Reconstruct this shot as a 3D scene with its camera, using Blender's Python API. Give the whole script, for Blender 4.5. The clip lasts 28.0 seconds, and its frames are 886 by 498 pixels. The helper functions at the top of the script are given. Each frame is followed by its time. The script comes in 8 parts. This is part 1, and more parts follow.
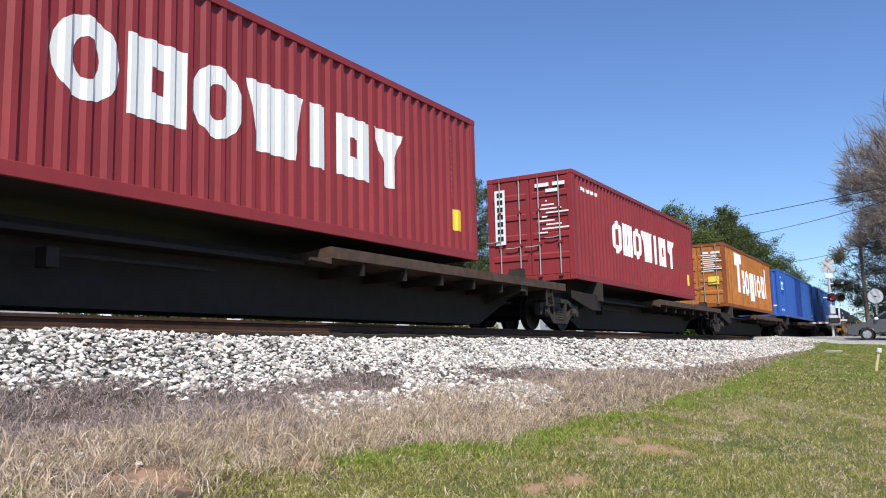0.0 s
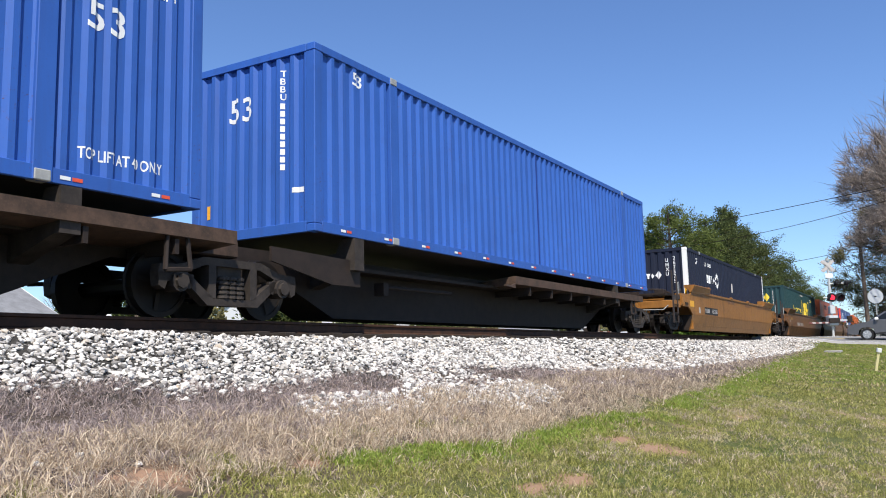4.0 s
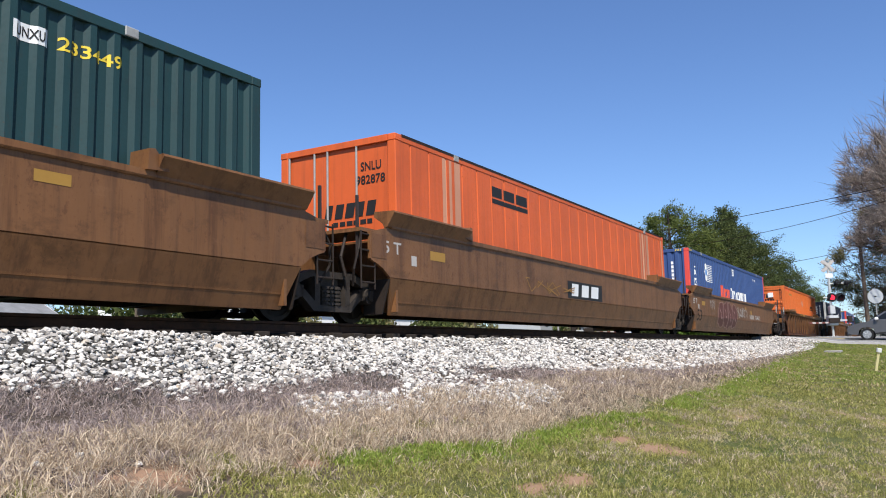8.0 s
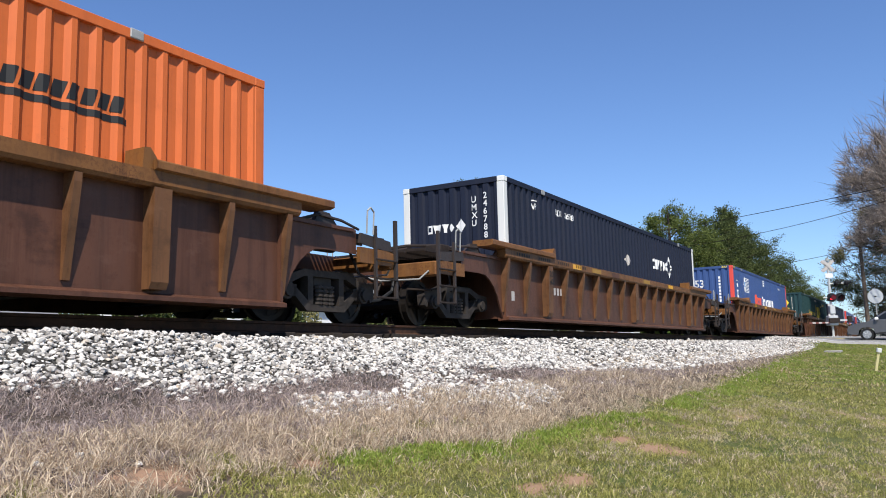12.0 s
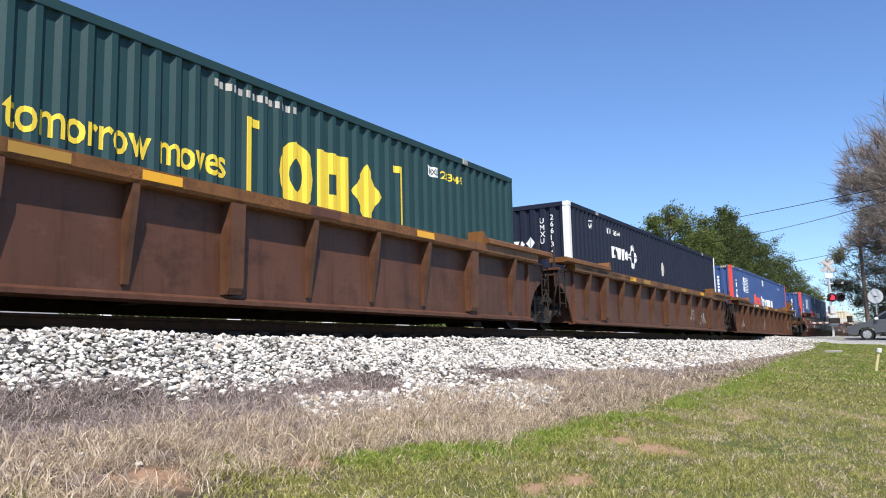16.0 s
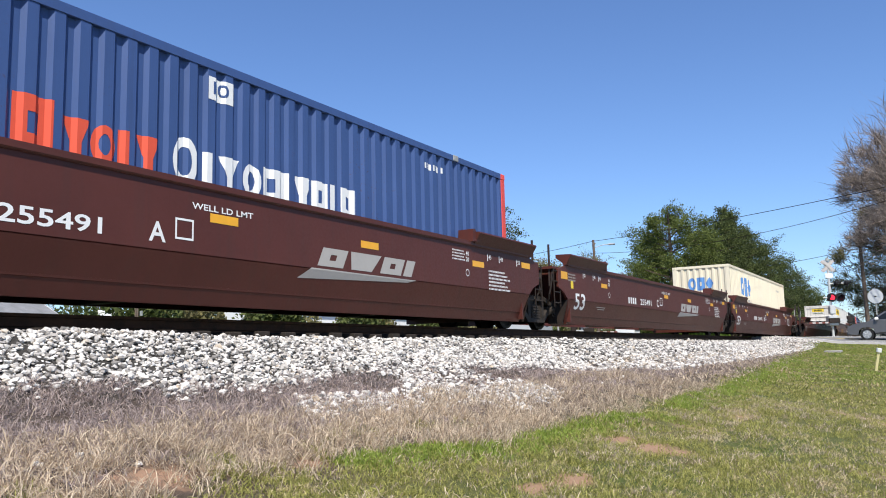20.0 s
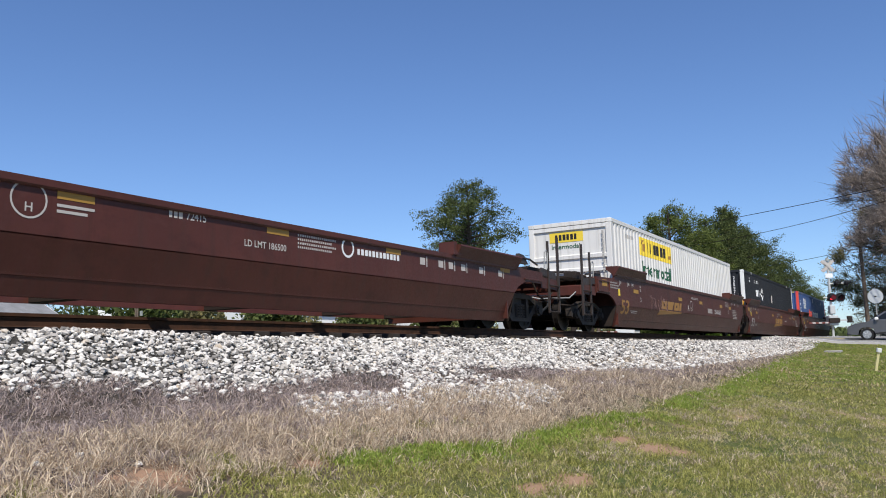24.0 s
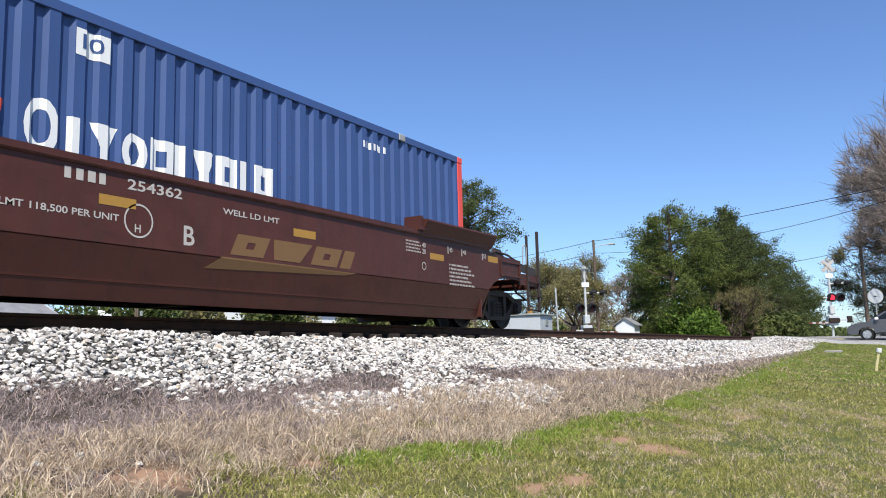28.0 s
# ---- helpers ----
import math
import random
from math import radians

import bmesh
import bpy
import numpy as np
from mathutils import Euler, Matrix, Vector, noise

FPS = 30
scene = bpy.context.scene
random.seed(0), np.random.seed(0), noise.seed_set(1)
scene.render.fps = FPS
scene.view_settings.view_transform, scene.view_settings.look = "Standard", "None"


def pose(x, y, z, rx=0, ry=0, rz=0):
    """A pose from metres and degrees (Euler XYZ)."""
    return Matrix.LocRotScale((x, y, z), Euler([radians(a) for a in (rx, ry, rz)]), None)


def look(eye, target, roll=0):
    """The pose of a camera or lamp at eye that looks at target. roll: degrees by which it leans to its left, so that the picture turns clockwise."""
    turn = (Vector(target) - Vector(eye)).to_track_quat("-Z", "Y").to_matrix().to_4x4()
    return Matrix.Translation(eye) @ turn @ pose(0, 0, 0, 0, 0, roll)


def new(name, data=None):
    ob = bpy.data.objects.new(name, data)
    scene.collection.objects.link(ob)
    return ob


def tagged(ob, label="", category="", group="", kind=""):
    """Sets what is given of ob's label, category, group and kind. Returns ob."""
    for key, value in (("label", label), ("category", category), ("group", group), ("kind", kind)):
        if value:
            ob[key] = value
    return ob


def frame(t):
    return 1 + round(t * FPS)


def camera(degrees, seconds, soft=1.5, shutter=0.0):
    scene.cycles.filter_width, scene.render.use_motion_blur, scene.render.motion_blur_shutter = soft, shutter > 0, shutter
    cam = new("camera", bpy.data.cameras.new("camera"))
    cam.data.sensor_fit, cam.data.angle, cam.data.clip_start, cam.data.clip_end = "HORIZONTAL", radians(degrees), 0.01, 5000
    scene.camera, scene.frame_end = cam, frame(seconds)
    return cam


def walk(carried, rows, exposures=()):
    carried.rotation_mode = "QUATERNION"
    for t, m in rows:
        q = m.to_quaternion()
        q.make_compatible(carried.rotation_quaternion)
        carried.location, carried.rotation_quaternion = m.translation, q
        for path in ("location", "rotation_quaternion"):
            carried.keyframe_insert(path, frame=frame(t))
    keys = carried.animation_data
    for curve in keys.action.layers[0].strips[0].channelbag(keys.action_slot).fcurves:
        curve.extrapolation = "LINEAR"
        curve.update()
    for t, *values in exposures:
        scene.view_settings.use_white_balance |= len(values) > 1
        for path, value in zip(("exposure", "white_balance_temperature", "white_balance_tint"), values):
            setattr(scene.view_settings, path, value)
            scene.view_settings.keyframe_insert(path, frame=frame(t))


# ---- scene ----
# ---------------------------------------------------------------- camera
SECONDS = 28.0
EYE = Vector((0.0, -8.86, -0.53))
cam = camera(57.5, SECONDS, soft=1.0)
_yaw, _pitch = radians(30.696), radians(7.422)
_ahead = Vector((math.cos(_yaw) * math.cos(_pitch), math.sin(_yaw) * math.cos(_pitch), math.sin(_pitch)))
_stand = look(EYE, EYE + _ahead * 10, -1.373)
walk(cam, [(0.0, _stand), (SECONDS, _stand)],
     [(0.0, 0.30), (2.0, 0.25), (3.3, 0.33), (6.0, 0.43), (7.0, 0.36), (9.0, 0.23), (11.0, 0.23), (12.0, 0.27), (15.0, 0.37), (16.0, 0.45), (17.0, 0.43),
      (19.0, 0.42), (20.0, 0.35), (21.0, 0.23), (24.0, 0.08), (26.0, 0.08), (27.0, 0.32), (28.0, 0.37)])

# ---------------------------------------------------------------- light
SUN_ELEV, SUN_AZ = radians(52), radians(217)      # azimuth: counted from +x towards +y, where the sun stands
world = bpy.data.worlds.new("sky_world")
scene.world = world
world.use_nodes = True
_wn = world.node_tree.nodes
_sky = _wn.new("ShaderNodeTexSky")
_sky.sky_type = "NISHITA"
_sky.sun_disc = False
_sky.sun_elevation = SUN_ELEV
_sky.sun_rotation = radians(90) - SUN_AZ
_sky.air_density, _sky.dust_density, _sky.ozone_density = 1.0, 0.15, 3.0
_bg = _wn["Background"]
_tint = _wn.new("ShaderNodeMix")
_tint.data_type, _tint.blend_type = "RGBA", "MULTIPLY"
_tint.inputs[0].default_value = 1.0
_tint.inputs[7].default_value = (0.80, 0.95, 1.22, 1.0)
world.node_tree.links.new(_sky.outputs[0], _tint.inputs[6])
world.node_tree.links.new(_tint.outputs[2], _bg.inputs[0])
_bg.inputs[1].default_value = 0.105
_sd = bpy.data.lights.new("sun", "SUN")
_sd.energy, _sd.angle, _sd.color = 5.0, radians(0.53), (1.0, 0.95, 0.87)
sun = new("sun", _sd)
_to = Vector((math.cos(SUN_AZ) * math.cos(SUN_ELEV), math.sin(SUN_AZ) * math.cos(SUN_ELEV), math.sin(SUN_ELEV)))
sun.matrix_world = look(_to * 100, (0, 0, 0))

# ---------------------------------------------------------------- materials
class Mat:
    """A small node builder round one principled material."""
    def __init__(self, name, color=(0.5, 0.5, 0.5), rough=0.6, metal=0.0):
        self.m = bpy.data.materials.new(name)
        self.m.use_nodes = True
        self.t = self.m.node_tree
        self.b = self.t.nodes["Principled BSDF"]
        self.b.inputs["Base Color"].default_value = (*color, 1)
        self.b.inputs["Roughness"].default_value = rough
        self.b.inputs["Metallic"].default_value = metal
        self.b.inputs["Specular IOR Level"].default_value = 0.3
        self.bump_in = None

    def n(self, kind, **props):
        nd = self.t.nodes.new("ShaderNode" + kind)
        for k, v in props.items():
            if k == "op":
                nd.operation = v
            elif k == "blend":
                nd.data_type, nd.blend_type = "RGBA", v
        return nd

    def l(self, a, b):
        self.t.links.new(a, b)

    def coord(self, which="Object", scale=(1, 1, 1)):
        tc = self.n("TexCoord")
        mp = self.n("Mapping")
        mp.inputs["Scale"].default_value = scale
        self.l(tc.outputs[which], mp.inputs["Vector"])
        return mp.outputs[0]

    def noise(self, vec, scale, detail=4, rough=0.6):
        nz = self.n("TexNoise")
        nz.inputs["Scale"].default_value = scale
        nz.inputs["Detail"].default_value = detail
        nz.inputs["Roughness"].default_value = rough
        self.l(vec, nz.inputs["Vector"])
        return nz.outputs["Fac"]

    def ramp(self, fac, *stops):
        r = self.n("ValToRGB")
        els = r.color_ramp.elements
        while len(els) < len(stops):
            els.new(0.5)
        for e, (p, c) in zip(els, stops):
            e.position = p
            e.color = (*c, 1) if not isinstance(c, (int, float)) else (c, c, c, 1)
        self.l(fac, r.inputs[0])
        return r.outputs[0]

    def mix(self, fac, a, b, blend="MIX"):
        x = self.n("Mix", blend=blend)
        for s, v in ((x.inputs[0], fac), (x.inputs[6], a), (x.inputs[7], b)):
            if isinstance(v, (int, float)):
                s.default_value = v
            elif isinstance(v, tuple):
                s.default_value = (*v, 1)
            else:
                self.l(v, s)
        return x.outputs[2]

    def math(self, op, a, b=0.0):
        x = self.n("Math", op=op)
        for s, v in ((x.inputs[0], a), (x.inputs[1], b)):
            if isinstance(v, (int, float)):
                s.default_value = v
            else:
                self.l(v, s)
        return x.outputs[0]

    def color(self, sock):
        self.l(sock, self.b.inputs["Base Color"])
        return self

    def rough(self, sock):
        self.l(sock, self.b.inputs["Roughness"])
        return self

    def bump(self, height, strength=0.3, dist=0.01):
        bp = self.n("Bump")
        bp.inputs["Strength"].default_value = strength
        bp.inputs["Distance"].default_value = dist
        self.l(height, bp.inputs["Height"])
        self.l(bp.outputs[0], self.b.inputs["Normal"])
        return self


def shade(c, k):
    return tuple(min(1.0, v * k) for v in c)


def paint(name, color, wear=0.35, rust=(0.10, 0.035, 0.015), rough=0.45, streak=0.3, rust_amount=0.62, weather=0.0):
    """Weathered vehicle paint: faded blotches, vertical rain streaks and rust specks."""
    M = Mat(name, color, rough)
    big = M.noise(M.coord(), 0.55, 5, 0.6)
    st = M.noise(M.coord(scale=(7.0, 7.0, 0.35)), 1.0, 4, 0.65)
    fine = M.noise(M.coord(), 26.0, 4, 0.7)
    base = M.mix(M.ramp(big, (0.3, 0.0), (0.7, 1.0)), shade(color, 1.0 - 0.35 * wear), shade(color, 1.0 + 0.35 * wear))
    dirt = tuple(0.55 * v + 0.45 * d for v, d in zip(shade(color, 0.55), (0.06, 0.05, 0.04)))
    base = M.mix(M.math("MULTIPLY", M.ramp(st, (0.5, 0.0), (0.78, 1.0)), streak), base, dirt)
    spots = M.math("MULTIPLY", M.ramp(fine, (rust_amount, 0.0), (rust_amount + 0.07, 1.0)), M.ramp(big, (0.45, 0.0), (0.62, 1.0)))
    base = M.mix(M.math("MULTIPLY", spots, 0.8), base, rust)
    if weather:
        runs = M.noise(M.coord(scale=(3.2, 3.2, 0.22)), 1.0, 5, 0.75)
        blot = M.noise(M.coord(scale=(1.0, 1.0, 1.6)), 1.3, 6, 0.7)
        base = M.mix(M.math("MULTIPLY", M.ramp(runs, (0.50, 0.0), (0.64, 1.0)), 0.75 * weather), base, tuple(0.5 * v + 0.5 * r for v, r in zip(shade(color, 0.4), shade(rust, 0.7))))
        base = M.mix(M.math("MULTIPLY", M.ramp(blot, (0.53, 0.0), (0.66, 1.0)), 0.7 * weather), base, shade(color, 0.38))
        base = M.mix(M.math("MULTIPLY", M.ramp(blot, (0.32, 1.0), (0.42, 0.0)), 0.5 * weather), base, tuple(min(1.0, 1.25 * v + 0.02) for v in color))
        base = M.mix(M.math("MULTIPLY", M.ramp(M.noise(M.coord(scale=(1.0, 1.0, 0.5)), 9.0, 5, 0.75), (0.57, 0.0), (0.66, 1.0)), 0.6 * weather), base, shade(rust, 0.8))
    info = M.n("ObjectInfo")
    base = M.mix(M.math("MULTIPLY", info.outputs["Random"], 0.10), base, (0.02, 0.02, 0.02))
    M.color(base)
    M.rough(M.ramp(fine, (0.3, rough * 0.8), (0.7, min(1.0, rough * 1.35))))
    M.bump(fine, 0.12, 0.004)
    return M.m


def grimy(name, color, grime=(0.02, 0.016, 0.012), rough=0.7, metal=0.0, scale=5.0, amount=0.7):
    """Dull metal or rough paint under brake dust and grease."""
    M = Mat(name, color, rough, metal)
    a = M.noise(M.coord(), scale, 6, 0.65)
    f = M.noise(M.coord(), scale * 9, 3, 0.7)
    c = M.mix(M.math("MULTIPLY", M.ramp(a, (0.35, 0.0), (0.65, 1.0)), amount), color, grime)
    c = M.mix(M.math("MULTIPLY", M.ramp(f, (0.55, 0.0), (0.75, 1.0)), 0.35), c, shade(color, 1.6))
    M.color(c)
    M.bump(f, 0.25, 0.006)
    return M.m


def plain(name, color, rough=0.6, metal=0.0, emit=0.0):
    M = Mat(name, color, rough, metal)
    if emit:
        M.b.inputs["Emission Color"].default_value = (*color, 1)
        M.b.inputs["Emission Strength"].default_value = emit
    f = M.noise(M.coord(), 14.0, 4, 0.6)
    M.color(M.mix(M.math("MULTIPLY", f, 0.35), color, shade(color, 0.6)))
    return M.m


def foliage(name, dark, light, trans=0.25, rough=0.65):
    """Leaves, needles, grass: hue varies from piece to piece."""
    M = Mat(name, dark, rough)
    g = M.n("NewGeometry")
    info = M.n("ObjectInfo")
    v = M.math("ADD", M.math("MULTIPLY", g.outputs["Random Per Island"], 0.8), M.math("MULTIPLY", info.outputs["Random"], 0.2))
    M.color(M.ramp(v, (0.0, dark), (1.0, light)))
    if trans:
        tr = M.n("BsdfTranslucent")
        M.l(M.ramp(v, (0.0, dark), (1.0, light)), tr.inputs[0])
        mx = M.n("MixShader")
        mx.inputs[0].default_value = trans
        M.l(M.b.outputs[0], mx.inputs[1])
        M.l(tr.outputs[0], mx.inputs[2])
        M.l(mx.outputs[0], M.t.nodes["Material Output"].inputs[0])
    return M.m


MAT = {
    "red": paint("red_box_paint", (0.27, 0.032, 0.036), 0.3, weather=0.15),
    "tan": paint("tan_box_paint", (0.46, 0.165, 0.036), 0.5, streak=0.5, rust=(0.16, 0.045, 0.015), weather=0.6),
    "tan_rust": paint("rusted_tan_frame_paint", (0.26, 0.075, 0.022), 0.5, streak=0.5, weather=0.6),
    "blue": paint("blue_box_paint", (0.034, 0.115, 0.42), 0.25, weather=0.12),
    "navy": paint("navy_box_paint", (0.009, 0.014, 0.033), 0.3, rough=0.65),
    "black": paint("black_box_paint", (0.016, 0.018, 0.022), 0.3, rough=0.6),
    "green": paint("green_box_paint", (0.017, 0.054, 0.058), 0.3, weather=0.15, rough=0.55),
    "orange": paint("orange_box_paint", (0.66, 0.150, 0.034), 0.25, rust=(0.2, 0.04, 0.02), weather=0.15),
    "orange2": paint("faded_orange_box_paint", (0.72, 0.130, 0.03), 0.35, streak=0.4, rust=(0.25, 0.04, 0.02), weather=0.12),
    "orange_faded": paint("sun_bleached_orange_paint", (0.62, 0.29, 0.17), 0.3, streak=0.4),
    "violet": paint("violet_blue_box_paint", (0.048, 0.094, 0.245), 0.25),
    "cream": paint("cream_box_paint", (0.80, 0.72, 0.54), 0.15, streak=0.25),
    "white": paint("white_box_paint", (0.74, 0.72, 0.68), 0.15, streak=0.45),
    "redpost": paint("red_post_paint", (0.78, 0.09, 0.07), 0.2, streak=0.1),
    "whitepost": paint("white_post_paint", (0.80, 0.80, 0.76), 0.2, streak=0.15),
    "well_ochre": paint("ochre_car_paint", (0.31, 0.132, 0.028), 0.4, streak=0.35, rust=(0.09, 0.04, 0.02), weather=0.5),
    "well_brown": paint("brown_car_paint", (0.195, 0.088, 0.034), 0.45, streak=0.4, weather=0.8),
    "well_rib": paint("rusty_brown_car_paint", (0.108, 0.045, 0.026), 0.5, streak=0.45, weather=0.9),
    "well_rib2": paint("tan_brown_rib_paint", (0.155, 0.070, 0.029), 0.5, streak=0.5, weather=0.8),
    "well_end": paint("grey_brown_end_steel", (0.045, 0.034, 0.030), 0.4, streak=0.4),
    "well_chord": paint("ochre_chord_paint", (0.205, 0.088, 0.025), 0.5, streak=0.4, rust_amount=0.50, weather=0.8),
    "well_maroon": paint("maroon_car_paint", (0.092, 0.025, 0.018), 0.35, streak=0.35, weather=0.15),
    "well_maroon_old": paint("grimy_maroon_car_paint", (0.080, 0.024, 0.017), 0.5, streak=0.45, weather=0.5),
    "well_rib3": paint("dull_brown_rib_paint", (0.115, 0.050, 0.025), 0.5, streak=0.5, weather=0.8),
    "spine": grimy("spine_car_steel", (0.10, 0.06, 0.04)),
    "truck": grimy("truck_cast_steel", (0.050, 0.040, 0.033), grime=(0.014, 0.011, 0.009)),
    "dark": grimy("dark_grimy_steel", (0.030, 0.020, 0.015), grime=(0.012, 0.009, 0.007)),
    "rubber_hose": plain("black_rubber_hose", (0.015, 0.015, 0.015), 0.5),
    "wheel": grimy("wheel_steel", (0.018, 0.014, 0.012), metal=0.4, rough=0.55),
    "rail": grimy("rusty_rail_steel", (0.10, 0.045, 0.025), metal=0.3),
    "railtop": Mat("polished_rail_steel", (0.55, 0.53, 0.5), 0.3, 1.0).m,
    "galv": grimy("galvanised_steel", (0.42, 0.42, 0.40), grime=(0.2, 0.2, 0.19), metal=0.4, amount=0.4),
    "w": plain("white_lettering", (0.82, 0.82, 0.80)),
    "w2": plain("faded_white_lettering", (0.50, 0.46, 0.42)),
    "yel": plain("yellow_lettering", (0.85, 0.62, 0.06)),
    "amber_old": plain("dull_amber_reflector", (0.40, 0.22, 0.045), 0.5),
    "amber": plain("amber_reflector", (0.85, 0.42, 0.03), 0.3),
    "blk": plain("black_lettering", (0.02, 0.02, 0.02)),
    "grn": plain("dark_green_lettering", (0.02, 0.10, 0.05)),
    "blu": plain("pale_blue_lettering", (0.12, 0.28, 0.58)),
    "redl": plain("red_lettering", (0.75, 0.10, 0.05)),
    "tan_l": plain("faded_gold_lettering", (0.34, 0.18, 0.05)),
    "spray": plain("dull_pink_spray_paint", (0.34, 0.20, 0.17)),
    "spray_red": plain("dull_red_spray_paint", (0.13, 0.045, 0.035)),
    "gold_old": plain("worn_gold_lettering", (0.19, 0.105, 0.045)),
    "cyan": plain("pale_cyan_panel", (0.35, 0.65, 0.80)),
    "grey": plain("grey_lettering", (0.42, 0.40, 0.37)),
}

# ---------------------------------------------------------------- mesh helpers
def part(name, bm, mat, parent=None, label="", smooth=False):
    """Links a bmesh as one mesh object under a thing or under a part."""
    me = bpy.data.meshes.new(name)
    if isinstance(bm, tuple):
        me.from_pydata(*bm)
    else:
        bm.to_mesh(me)
        bm.free()
    if smooth:
        me.shade_smooth()
    me.materials.append(MAT[mat] if isinstance(mat, str) else mat)
    ob = new(name, me)
    if parent is not None:
        ob.parent = parent
    if label:
        tagged(ob, label)
    return ob


def again(ob, m, parent=None):
    """Another object on the same mesh."""
    c = ob.copy()
    scene.collection.objects.link(c)
    c.parent = parent if parent is not None else ob.parent
    c.matrix_basis = m
    return c


def thing(name, label, category, group="", kind="", at=None):
    ob = new(name)
    ob.empty_display_size = 0.3
    if at is not None:
        ob.matrix_basis = at
    return tagged(ob, label, category, group, kind)


def box(bm, x0, x1, y0, y1, z0, z1, bevel=0.0):
    vs = [bm.verts.new((x, y, z)) for x in (x0, x1) for y in (y0, y1) for z in (z0, z1)]
    fs = [bm.faces.new([vs[i] for i in f]) for f in ((0, 1, 3, 2), (4, 6, 7, 5), (0, 4, 5, 1), (2, 3, 7, 6), (0, 2, 6, 4), (1, 5, 7, 3))]
    if bevel:
        es = {e for f in fs for e in f.edges}
        bmesh.ops.bevel(bm, geom=list(es), offset=bevel, segments=1, affect="EDGES")
    return bm


def B(*a, bevel=0.0):
    return box(bmesh.new(), *a, bevel=bevel)


def prism(bm, pts, y0, y1, plane="xz"):
    """Extrudes the outline pts, given in the plane, from y0 to y1 along the third axis."""
    def at(p, q):
        a, b = p
        return {"xz": (a, q, b), "yz": (q, a, b), "xy": (a, b, q)}[plane]
    f0 = [bm.verts.new(at(p, y0)) for p in pts]
    f1 = [bm.verts.new(at(p, y1)) for p in pts]
    bm.faces.new(f0[::-1])
    bm.faces.new(f1)
    n = len(pts)
    for i in range(n):
        bm.faces.new((f0[i], f0[(i + 1) % n], f1[(i + 1) % n], f1[i]))
    bmesh.ops.recalc_face_normals(bm, faces=bm.faces)
    return bm


def tube(bm, a, b, r, seg=8, r2=None):
    a, b = Vector(a), Vector(b)
    q = (b - a).to_track_quat("Z", "Y").to_matrix().to_4x4()
    r2 = r if r2 is None else r2
    bmesh.ops.create_cone(bm, cap_ends=True, segments=seg, radius1=r, radius2=r2, depth=(b - a).length,
                          matrix=Matrix.Translation((a + b) / 2) @ q)
    return bm


def pipe(bm, pts, r, seg=6):
    for a, b in zip(pts, pts[1:]):
        tube(bm, a, b, r, seg)
    return bm

# ---------------------------------------------------------------- ground
def lerp_table(v, table):
    for (a, fa), (b, fb) in zip(table, table[1:]):
        if v <= b:
            k = max(0.0, (v - a) / (b - a))
            return fa + (fb - fa) * k
    return table[-1][1]


ROAD_X0, ROAD_X1 = 45.6, 53.4


def cross_section(x, y):
    """Height of the ground: embankment of the track, weedy slope, lawn that rises towards the road."""
    xx = max(-20.0, min(x, 60.0))
    lawn = -1.95 + 0.0315 * (xx - 5)
    edge = -1.36 + 0.0155 * xx
    toe = -0.95 + 0.006 * xx
    far = -0.95
    crest = -0.30 + 0.07 * math.exp(-((x - 4.9) / 1.0) ** 2) + (0.04 if x < 4 else 0.0)
    return lerp_table(y, [(-400, lawn - 0.3), (-30, lawn - 0.2), (-9, lawn), (-5.0, edge), (-3.3, toe), (-2.05, crest), (-1.7, crest - 0.03),
                          (1.7, -0.30), (2.05, -0.31), (3.6, -0.85), (8, far), (400, far)])


def road_camber(x):
    """The carriageway leans towards its lower edge."""
    return -0.045 * max(0.0, min(ROAD_X1, ROAD_X1) - max(x, ROAD_X0 - 1.5))


def road_height(y):
    return lerp_table(y, [(-60, -1.1), (-14, -0.62), (-6.5, -0.10), (-3.4, -0.005), (3.4, -0.005), (9, -0.2), (30, -0.7), (60, -0.9)])


def ground_height(x, y):
    z = cross_section(x, y)
    # earth ramp under the road
    d = 0.0 if ROAD_X0 - 1.2 < x < ROAD_X1 + 1.2 else min(abs(x - ROAD_X0 + 1.2), abs(x - ROAD_X1 - 1.2))
    k = max(0.0, 1 - d / 5.0)
    k = k * k * (3 - 2 * k)
    if abs(y) > 2.0:
        z = z * (1 - k) + min(road_height(y) + min(1.0, max(0.0, (abs(y) - 2.2) / 3.0)) * road_camber(x) - 0.07, z + 3) * k
    if -9.5 < y < -2.0 and x < 60:
        z += 0.05 * noise.noise((x * 0.7, y * 0.9, 0.0)) + 0.025 * noise.noise((x * 2.3, y * 2.3, 3.0))
    elif abs(y) > 9:
        z += 0.1 * noise.noise((x * 0.08, y * 0.08, 0.0))
    return z


def steps(*spans):
    out = []
    for a, b, d in spans:
        n = max(1, round((b - a) / d))
        out += [a + (b - a) * i / n for i in range(n)]
    out.append(spans[-1][1])
    return out


CLAY = ((7.76, -6.52, 0.25), (7.9, -6.17, 0.22), (7.87, -6.78, 0.14), (5.96, -6.46, 0.19), (5.51, -6.31, 0.17), (3.40, -4.72, 0.24), (14.0, -3.25, 0.3), (4.6, -4.95, 0.14))


